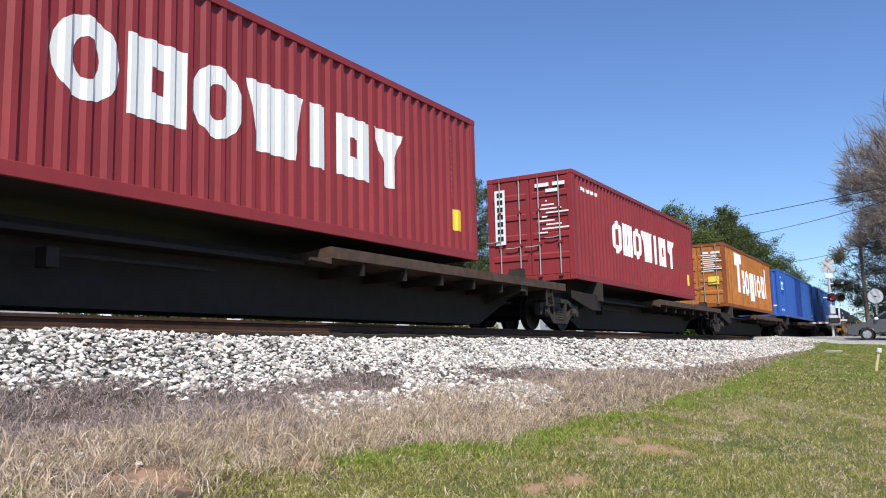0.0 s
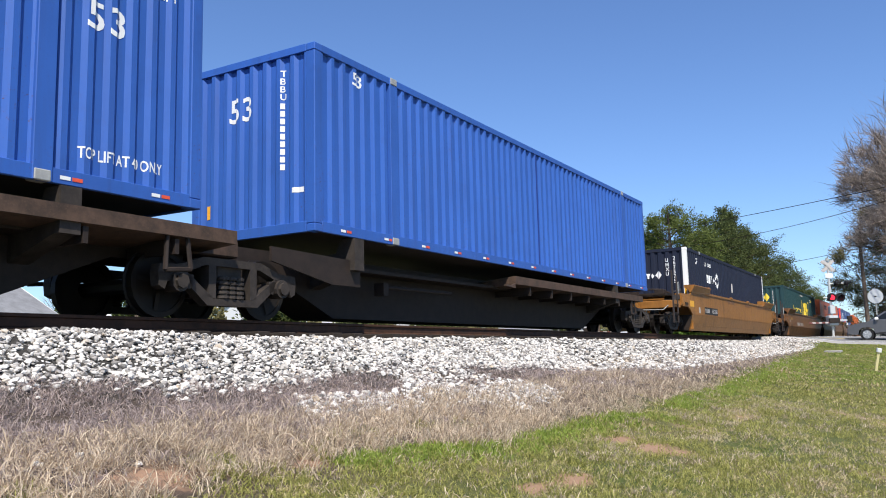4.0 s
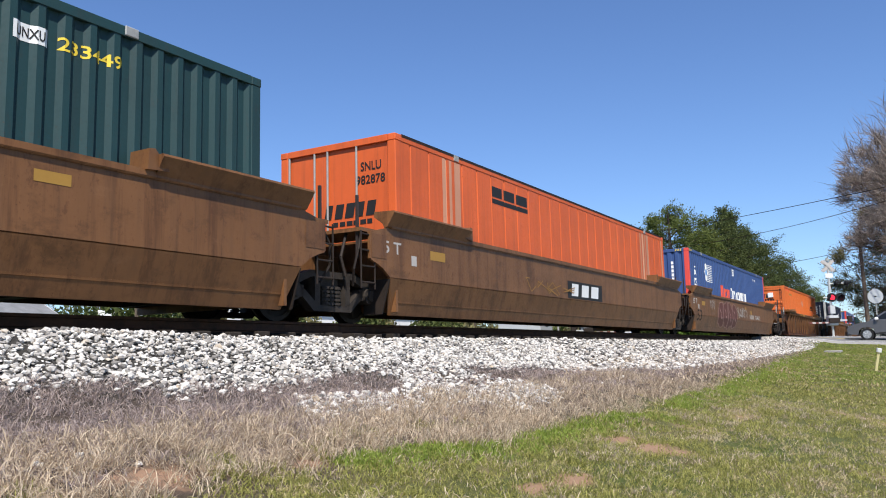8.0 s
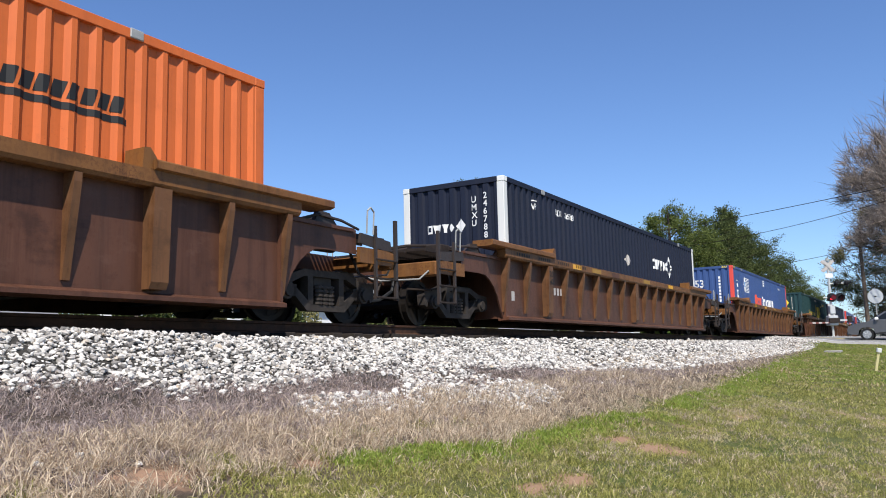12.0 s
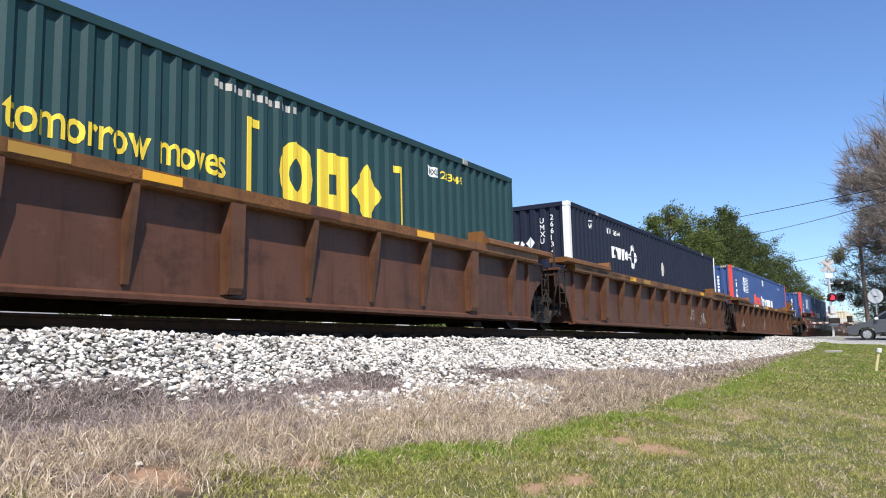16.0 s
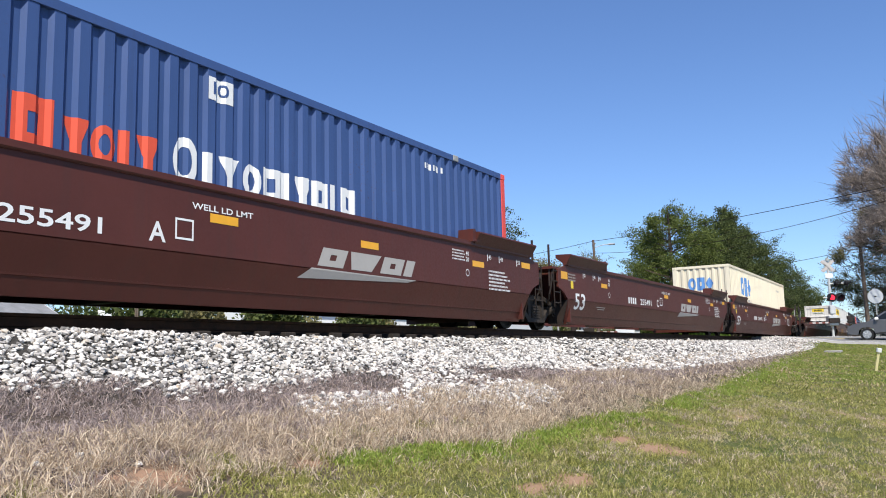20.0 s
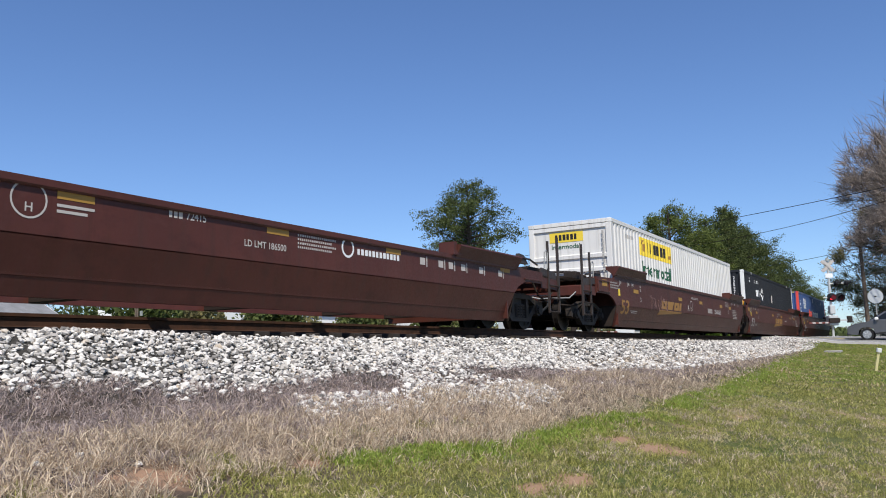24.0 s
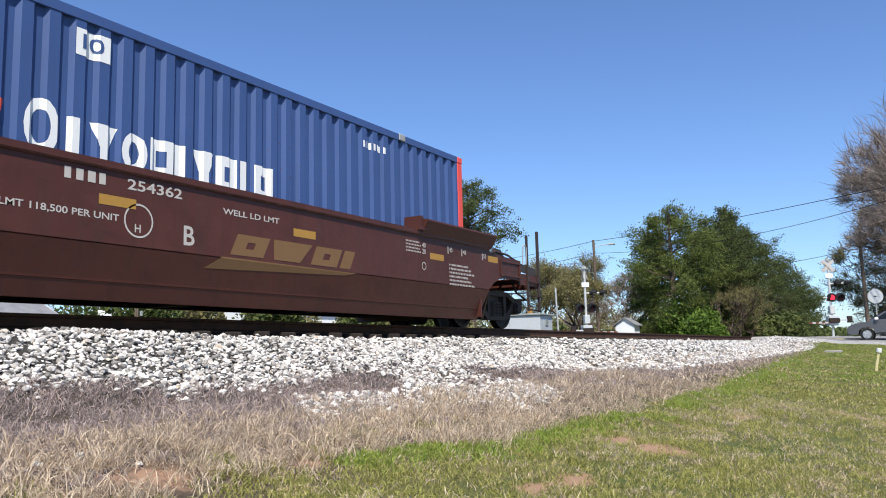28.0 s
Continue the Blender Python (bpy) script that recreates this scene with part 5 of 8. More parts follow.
# ---------------------------------------------------------------- the train, front to rear
def letters_on_ochre(ob):
    marks(ob, [rect(-6.7, -4.5, 0.76, 1.04)], "blk", "number_panel", "black number panel", 0.004)
    marks(ob, blocks(-6.6, -5.85, 0.82, 0.98, 4, 0.6), "w2", "owner_mark", off=0.008)
    marks(ob, words("652381", -5.45, 0.82, 0.17, 0.88), "w2", off=0.008)
    marks(ob, [rect(-8.9, -8.3, 0.98, 1.20)], "amber", "reflector")
    marks(ob, [rect(-7.6, -7.4, 0.78, 1.0)], "w2")
    for x in (-2.0, 1.8, 4.8):
        marks(ob, [[(x - 0.6, 1.48), (x - 0.4, 1.34), (x + 0.9, 1.34), (x + 1.1, 1.48)]], "well_brown", "welded_patch", off=0.006)
    for x in (0.3, 3.1, 6.2):
        marks(ob, [rect(x, x + 0.5, 0.98, 1.08)], "tan_l", "stain")
    part("jacking_lug", B(-1.9, -1.6, -1.6, -1.5, 1.56, 1.64, bevel=0.02), "well_ochre", ob)
    part("jacking_lug", B(1.9, 2.2, -1.6, -1.5, 1.56, 1.64, bevel=0.02), "well_ochre", ob)
    part("end_box", B(-9.95, -9.1, -1.56, -1.50, 0.95, 1.34, bevel=0.015), "well_ochre", ob)
    part("end_slot", B(-9.7, -9.35, -1.585, -1.55, 1.02, 1.10), "dark", ob)


def letters_on_brown(ob, k):
    for s in (-1, 1):
        marks(ob, [rect(min(s * 8.72, s * 9.12), max(s * 8.72, s * 9.12), 1.0, 1.38)], "well_rib2", "end_panel", "bare brown end steel", 0.006)
    marks(ob, [rect(-7.4, -6.9, 1.10, 1.26)], "amber_old", "reflector")
    marks(ob, [rect(-8.0, -7.84, 0.95, 1.12)], "w2")
    if k == 0:
        marks(ob, blocks(-4.75, -3.65, 0.78, 1.0, 4, 0.6), "w2", "owner_mark")
        marks(ob, words("724832", -3.4, 0.78, 0.22, 1.5), "w2", label="pale car number")
        marks(ob, words("50", -7.6, 0.52, 0.36, 0.7), "well_end", "old_numeral")
        marks(ob, scribble(2.5, 4.3, 1.0, 1.45, 6, 3, 0.016), "w2", "graffiti", "pale scrawled graffiti")
        marks(ob, [rect(4.75, 5.15, 1.24, 1.36)], "amber_old", "reflector")
    elif k == 1:
        marks(ob, [rect(-1.22, 1.14, 0.74, 1.16)], "blk", "name_panel", "black name panel")
        marks(ob, blocks(-1.0, 0.95, 0.80, 1.10, 3, 0.72, 0.06), "w", off=0.008)
        marks(ob, scribble(-3.8, -0.8, 0.72, 1.1, 4, 8, 0.02), "tan_l", "graffiti")
        marks(ob, words("125 T", -9.1, 1.1, 0.2, 0.8), "w2")
    else:
        bubbles(ob, -4.6, -1.0, 0.28, 1.42, 4, 21, "spray_red", "spray")
        marks(ob, scribble(-6.0, -5.3, 0.95, 1.4, 3, 5, 0.025), "w2", "graffiti")
        marks(ob, scribble(-0.8, 1.4, 0.75, 1.3, 5, 11, 0.04), "w2", "graffiti")
        marks(ob, blocks(2.1, 3.2, 0.80, 1.0, 4, 0.6) + words("724832", 3.45, 0.80, 0.2, 1.4), "w2")
        marks(ob, words("53", -8.2, 0.50, 0.42, 0.75), "dark", "old_numeral")
        marks(ob, words("125 T", -8.95, 1.12, 0.2, 0.85), "w2")
        marks(ob, [rect(1.0, 1.35, 1.2, 1.34), rect(2.3, 2.65, 1.02, 1.2)], "amber_old", "reflector")


def letters_on_ribbed(ob, k):
    for i, x in enumerate((-5.2, -3.9, -2.4, 0.4, 3.1)):
        marks(ob, [rect(x + 0.2 * k, x + 0.2 * k + 0.55 + 0.1 * (i % 2), 1.45, 1.56)], ("amber_old" if i % 2 else "amber") if (i + k) % 3 else "well_rib", "reflector", place=chord_place)
    for i in range(4):
        marks(ob, blocks(-8.1 + 1.1 * i, -7.4 + 1.1 * i, 1.48, 1.55, 6, 0.55), "blk", "small_stencil", place=chord_place)
    if k in (0, 1):
        marks(ob, words("20", -6.40, 1.16, 0.13, 0.2) + words("40", -6.40, 0.98, 0.13, 0.2), "blk", place=lambda u, v, d: (u, -1.615 + d, v))
        marks(ob, blocks(-5.95, -5.2, 0.78, 0.95, 4, 0.6), "w2", place=web_place)
        marks(ob, [rect(-8.0, -7.85, 0.55, 0.75)], "w2", place=web_place)
    if k == 4:
        marks(ob, scribble(2.65, 3.5, 0.45, 1.0, 3, 2, 0.03) + scribble(4.3, 5.2, 0.35, 0.85, 4, 7, 0.025), "w2", "graffiti", "white scrawled graffiti", place=web_place)
    if k == 5:
        marks(ob, scribble(7.0, 7.95, 0.4, 1.05, 5, 51, 0.035), "w2", "graffiti", "pale scrawled graffiti", place=web_place)
        marks(ob, scribble(-7.3, -6.6, 0.35, 0.9, 3, 12, 0.03) + scribble(-1.7, -1.05, 0.35, 0.87, 3, 4, 0.025), "w2", "graffiti", "white scrawled graffiti", place=web_place)
        marks(ob, scribble(-4.95, -3.8, 1.42, 1.57, 5, 31, 0.025) + scribble(-2.55, -1.7, 1.42, 1.56, 4, 33, 0.022), "w", "graffiti", place=chord_place)


def letters_on_plain(ob):
    """Stencils of the low empty car."""
    for x in (-8.9, -5.0, -1.64, 1.31, 4.0, 8.0):
        marks(ob, [rect(x, x + 0.42, 1.10, 1.20)], "amber_old", "reflector", "amber reflector strip")
    marks(ob, ring(-1.93, 1.05, 0.19, 0.02), "w2", "round_stencil")
    marks(ob, words("H", -1.97, 0.93, 0.09), "w2", "round_stencil_letter")
    marks(ob, blocks(-0.27, -0.06, 1.10, 1.20, 3, 0.7), "w2", "owner_mark")
    marks(ob, words("72415", -0.02, 1.10, 0.10, 0.30), "w2", label="pale car number")
    marks(ob, words("LD LMT 186500", 0.91, 0.89, 0.09, 0.77), "w2", "small_stencil")
    marks(ob, [rect(-1.64, -1.22, 1.02, 1.05), rect(-1.64, -1.30, 0.96, 0.99)], "w2", "small_stencil")
    marks(ob, [q for i in range(4) for q in blocks(1.91, 2.75 - 0.1 * (i % 2), 1.13 - 0.055 * i, 1.16 - 0.055 * i, 18, 0.62)], "w2", "small_stencil")
    marks(ob, ring(3.02, 1.08, 0.15, 0.035), "w", "maker_ring", "pale ring-shaped maker's mark")
    each("name_shape", blocks(3.25, 4.4, 1.0, 1.09, 12, 0.7), "w", ob, side_place, None, 0.004, "", 0.70)
    for x in (5.0, 5.6, 5.95, 6.4, 7.1, 7.9, -6.0, -7.2, -8.1):
        marks(ob, [rect(x, x + 0.16, 1.0, 1.12), rect(x + 0.2, x + 0.23, 0.97, 1.15)], "w2", "small_stencil")
    marks(ob, words("53", -8.28, 0.48, 0.36, 0.6), "grey", label="pale stencilled numerals")


def letters_on_maroon(ob, unit, number, scheme, shift=0.0):
    """scheme: fresh, gold (name ahead of the middle), tail. shift moves all marks along the car."""
    faded = scheme != "fresh"

    fore = {"fresh": 0.35, "gold": -0.35, "tail": 0.0}[scheme]

    def marks(ob, polys, mat, name="lettering", label="", off=0.004):
        small = name in ("small_stencil", "reflector", "round_stencil") and -8.2 < polys[0][0][0] < -5.5
        return decal(name, [[(u + shift + (fore if small else 0.0), v) for u, v in p] for p in polys], mat, ob, side_place, None, off, label, 0.70)
    lm = "w2" if faded else "w"
    gold = {"gold": "tan_l", "tail": "gold_old"}.get(scheme, "grey")
    amb = "amber" if scheme == "fresh" else "amber_old"
    for x in ((-6.75, -0.5, 2.5, 6.0) if scheme in ("fresh", "tail") else (-6.8, -2.2, 0.75, 4.2)):
        marks(ob, [rect(x, x + 0.46, 1.12, 1.23)], amb, "reflector", "amber reflector strip")
    nose = -9.79 if unit == "A" else -9.11
    marks(ob, [rect(nose, nose + 0.40, 1.18, 1.36)], amb, "reflector", "amber reflector strip")
    aft = 5.95 if scheme == "gold" else 8.15
    marks(ob, [rect(aft, aft + 0.42, 1.10 if scheme == "gold" else 1.26, 1.22 if scheme == "gold" else 1.38)], amb, "reflector", "amber reflector strip")
    marks(ob, words("53", -8.28, 0.48, 0.40, 0.68), ("tan_l" if scheme == "gold" and unit == "A" else "grey") if faded else "w", label="pale stencilled numerals")
    marks(ob, [rect(-8.52, -8.36, 0.98, 1.16)], "yel")
    nx = {"fresh": -4.2, "gold": 2.05, "tail": -0.9}[scheme]
    nh = 0.18 if scheme in ("fresh", "gold") else 0.12
    nz = {"fresh": 0.80, "gold": 0.82, "tail": 1.33}[scheme]
    if scheme != "gold" or unit != "C":
        marks(ob, blocks(nx, nx + nh * 4.4, nz, nz + nh, 4, 0.62), lm, "owner_mark")
        marks(ob, words(number, nx + nh * 6.2, nz, nh, nh * 6.2), lm, label="pale car number")
    ux = {"fresh": -1.38, "gold": -1.05, "tail": 0.62}[scheme]
    marks(ob, words(unit, ux, 0.80, 0.23), lm, label="pale unit letter")
    if not faded:
        marks(ob, [rect(ux + 0.36, ux + 0.63, 0.86, 0.885), rect(ux + 0.36, ux + 0.63, 1.085, 1.11), rect(ux + 0.36, ux + 0.385, 0.885, 1.085), rect(ux + 0.605, ux + 0.63, 0.885, 1.085)], lm, "stencil_frame")
    if faded:
        cx = {"gold": -0.5, "tail": 0.0}[scheme]
        marks(ob, ring(cx, 1.0, 0.19, 0.02), lm, "round_stencil")
        marks(ob, words("H", cx - 0.05, 0.87, 0.09), lm, "round_stencil_letter")
    if scheme == "tail":
        marks(ob, words("LD LMT 118,500 PER UNIT", -1.75, 0.95, 0.085, 1.5), lm, "small_stencil")
    if scheme == "gold" and unit == "C":
        marks(ob, words("118,400 PER UNIT", 2.15, 0.89, 0.085, 0.81), lm, "small_stencil")
    marks(ob, words("WELL LD LMT", ux + 0.6, 1.25, 0.075, 1.0), lm, "small_stencil")
    mx = {"fresh": 1.38, "gold": -4.47, "tail": 1.24}[scheme]
    if unit == "C" and scheme == "gold":
        mx = -1.34
    for g in glyphs("bwbi", mx + 0.1, mx + 2.7, 0.76, 1.03):
        marks(ob, [[(u + (v - 0.76) * 0.5, v) for u, v in p] for p in g], gold, "name_shape", "slanted painted maker's mark")
    marks(ob, [[(mx - 0.28, 0.56), (mx + 2.4, 0.66), (mx + 2.65, 0.71), (mx - 0.02, 0.72)]], gold, "name_swoosh", "pale swoosh under the maker's mark")
    marks(ob, words("40", -6.2, 1.30, 0.085) + words("20", -6.2, 1.19, 0.085), lm, "small_stencil")
    for x, tx in ((-8.05, "53"), (-7.35, "48"), (-6.95, "45"), (6.6, "45"), (7.1, "48"), (7.9, "53")):
        marks(ob, words(tx, x + 0.06, 1.31, 0.085) + [rect(x, x + 0.03, 1.27, 1.41)], lm, "small_stencil")
    marks(ob, words("40", 5.75, 1.30, 0.085) + words("20", 5.75, 1.19, 0.085), lm, "small_stencil")
    marks(ob, [q for i in range(3) for q in blocks(-9.25 if unit == "A" else -8.66, -8.55 + 0.1 * (i % 3) if unit == "A" else -8.20, 1.30 - 0.07 * i, 1.335 - 0.07 * i, 15 if unit == "A" else 10, 0.62)], "grey", "small_stencil")
    marks(ob, [q for i in range(6) for q in blocks(6.65, 7.35 + 0.12 * (i % 3), 1.06 - 0.07 * i, 1.095 - 0.07 * i, 16, 0.62)], lm, "small_stencil")
    marks(ob, [q for i in range(4) for q in blocks(5.25, 5.68 + 0.04 * (i % 2), 1.36 - 0.055 * i, 1.385 - 0.055 * i, 10, 0.62)], lm, "small_stencil")
    marks(ob, [rect(-7.1, -6.45, 0.58, 0.60), rect(-7.0, -6.5, 0.53, 0.55)], "grey", "small_stencil")
    marks(ob, ring(-6.15, 0.95, 0.07, 0.015, 14), lm, "round_stencil")
    marks(ob, ring(5.8, 0.98, 0.07, 0.015, 14), lm, "round_stencil")


def ahead(centre, length=16.154):
    """Where the front of a box stands that has its middle there."""
    return centre - length / 2


red_box(ahead(8.02, 12.192), 1)
red_box(ahead(25.66, 12.192), 2)
tan_box(ahead(43.97, 12.192))
blue_box(ahead(61.47), True)
blue_box(ahead(80.01), False)
for _i in range(5):
    spine_car(10.0 + 17.25 * _i, "articulated spine car with black centre sill and rusty platforms", _i == 0, _i == 4)

C, J = "coupled", "joined"
_o = well_car(ahead(101.6), "smooth", (C, C), "well_ochre", label="ochre-painted smooth-sided well car with weathered paint")
letters_on_ochre(_o)
diamond_box(ahead(101.6), "navy", number="267575")
for _k, (_f, _e, _t) in enumerate(((125.49, (C, J), (True, False)), (145.12, (J, J), (True, False)), (164.89, (J, C), (True, True)))):
    _o = well_car(ahead(_f), "smooth", _e, "well_brown", label="rust-brown smooth-sided well car unit with graffiti and stains", trucks=_t)
    letters_on_brown(_o, _k)
green_box(ahead(125.49))
orange_box(ahead(145.12), True)
violet_box(ahead(164.89))
for _k, _f in enumerate((188.78, 212.48, 236.27)):
    _o = well_car(ahead(_f - 0.14), "ribbed", (C, C), "well_rib", "well_chord", "rusty brown ribbed well car with ochre top chord")
    letters_on_ribbed(_o, _k)
orange_box(ahead(188.78), False)
diamond_box(ahead(212.48), "navy", 10.8, 8.2, number="246788")
violet_box(ahead(236.27))
for _k, (_f, _e, _t) in enumerate(((260.0, (C, J), (True, False)), (279.6, (J, J), (True, False)), (299.5, (J, C), (True, True)))):
    _o = well_car(ahead(_f), "ribbed", _e, "well_rib", "well_chord", "rusty brown ribbed well car unit with ochre top chord and graffiti", trucks=_t, pitch=1.5, ribs="well_rib3")
    letters_on_ribbed(_o, _k + 3)
green_box(ahead(260.0))
diamond_box(ahead(279.6), "navy", 3.25, 8.3, number="266134")
violet_box(ahead(299.5))
for _f, _e, _t, _u in ((323.33, (C, J), (True, False), "A"), (342.98, (J, J), (True, False), "C"), (362.64, (J, C), (True, True), "B")):
    _o = well_car(ahead(_f), "smooth", _e, "well_maroon", label="maroon smooth-sided well car unit with white stencils" + (", empty" if _u == "C" else ""), trucks=_t)
    letters_on_maroon(_o, _u, "255491", "fresh", 0.12)
violet_box(ahead(323.33))
cream_box(ahead(362.64))
_o = well_car(ahead(386.54), "smooth", (C, C), "well_maroon_old", label="empty low maroon smooth-sided well car with pale stencils", top=1.26)
letters_on_plain(_o)
for _f, _e, _t, _u in ((410.45, (C, J), (True, False), "A"), (429.94, (J, J), (True, False), "C"), (449.58, (J, C), (True, True), "B")):
    _o = well_car(ahead(_f), "smooth", _e, "well_maroon_old", label="maroon smooth-sided well car unit with faded gold marks", trucks=_t)
    if _u == "A":
        marks(_o, scribble(-5.5, -3.6, 0.62, 1.2, 7, 41, 0.015), "spray", "graffiti", "faint pale graffiti")
    letters_on_maroon(_o, _u, "254362", "tail" if _u == "B" else "gold", {"A": 0.1, "C": 0.3, "B": 0.45}[_u])
white_box(ahead(410.45))
diamond_box(ahead(429.94), "black", number="235971")
violet_box(ahead(449.58))

# ---------------------------------------------------------------- road and crossing
def asphalt():
    M = Mat("worn_pale_asphalt", (0.16, 0.155, 0.15), 0.9)
    pos = M.coord()
    a = M.noise(pos, 0.6, 5, 0.6)
    f = M.noise(pos, 40.0, 4, 0.7)
    c = M.mix(M.ramp(a, (0.3, 0.0), (0.7, 1.0)), (0.20, 0.195, 0.185), (0.30, 0.29, 0.275))
    M.color(M.mix(M.math("MULTIPLY", f, 0.5), c, (0.12, 0.12, 0.115)))
    M.bump(f, 0.4, 0.01)
    return M.m


_ys = steps((-400, -60, 40), (-60, -16, 6), (-16, 16, 0.8), (16, 60, 4), (60, 300, 40))


def road_strip(x0, x1, lift):
    verts, faces = [], []
    for y in _ys:
        k = 0.0 if abs(y) < 2.2 else min(1.0, (abs(y) - 2.2) / 3.0)
        verts += [(x0, y, road_height(y) + lift + k * road_camber(x0)), (x1, y, road_height(y) + lift + k * road_camber(x1))]
    for i in range(len(_ys) - 1):
        faces.append((2 * i, 2 * i + 1, 2 * i + 3, 2 * i + 2))
    return verts, [], faces


road = part("road", road_strip(ROAD_X0, ROAD_X1, 0.0), asphalt())
_v, _f = [], []
for _y in _ys:
    _k = 0.0 if abs(_y) < 2.2 else min(1.0, (abs(_y) - 2.2) / 3.0)
    _z = road_height(_y) + _k * road_camber(ROAD_X0)
    _v += [(ROAD_X0, _y, _z), (ROAD_X0 - 0.35, _y, _z - 0.55)]
for _i in range(len(_ys) - 1):
    _f.append((2 * _i, 2 * _i + 1, 2 * _i + 3, 2 * _i + 2))
MAT["gravel"] = grimy("pale_gravel", (0.36, 0.34, 0.31), grime=(0.2, 0.18, 0.16), rough=0.95, scale=2.0, amount=0.5)
part("road_edge_face", (_v, [], _f), "gravel", road)
tagged(road, "worn pale asphalt road over the railway crossing", "road", kind="structure")
for _x in (ROAD_X0 + 0.25, ROAD_X1 - 0.4):
    part("edge_line", road_strip(_x, _x + 0.26, 0.006), "w", road, "white painted edge line")
for _x in (49.35, 49.6):
    part("centre_line", road_strip(_x, _x + 0.1, 0.006), "yel", road, "yellow painted centre line")
# gravel shoulder on the near side of the road
_v, _f = [], []
for _y in _ys:
    _k = 0.0 if abs(_y) < 2.2 else min(1.0, (abs(_y) - 2.2) / 3.0)
    _v += [(ROAD_X0 - 1.3, _y, road_height(_y) + _k * road_camber(ROAD_X0) - 0.16), (ROAD_X0, _y, road_height(_y) + _k * road_camber(ROAD_X0) - 0.012)]
for _i in range(len(_ys) - 1):
    if abs(_ys[_i]) > 1.9:
        _f.append((2 * _i, 2 * _i + 1, 2 * _i + 3, 2 * _i + 2))
MAT["gravel"] = grimy("pale_gravel", (0.36, 0.34, 0.31), grime=(0.2, 0.18, 0.16), rough=0.95, scale=2.0, amount=0.5)
tagged(part("road_shoulder", (_v, [], _f), "gravel"), "pale gravel shoulder beside the road", "road shoulder", kind="structure")

MAT["wood"] = grimy("weathered_pole_wood", (0.16, 0.12, 0.09), grime=(0.07, 0.05, 0.04), rough=0.9, scale=3.0)
MAT["silver"] = plain("aluminium_paint", (0.62, 0.62, 0.60), 0.45, 0.3)
MAT["backplate"] = plain("black_signal_plate", (0.012, 0.012, 0.013), 0.6)
MAT["lens_lit"] = plain("lit_red_lens", (1.0, 0.03, 0.06), 0.3, 0.0, 3.2)
MAT["lens_dark"] = plain("unlit_red_lens", (0.10, 0.008, 0.012), 0.2)
MAT["stripe_old"] = plain("faded_dark_red_stripe", (0.16, 0.05, 0.04), 0.6)
MAT["stripe"] = plain("red_stripe", (0.55, 0.05, 0.04), 0.5)
MAT["bronze"] = grimy("grey_green_metal", (0.30, 0.32, 0.30), grime=(0.18, 0.19, 0.18), amount=0.5)
signals = []


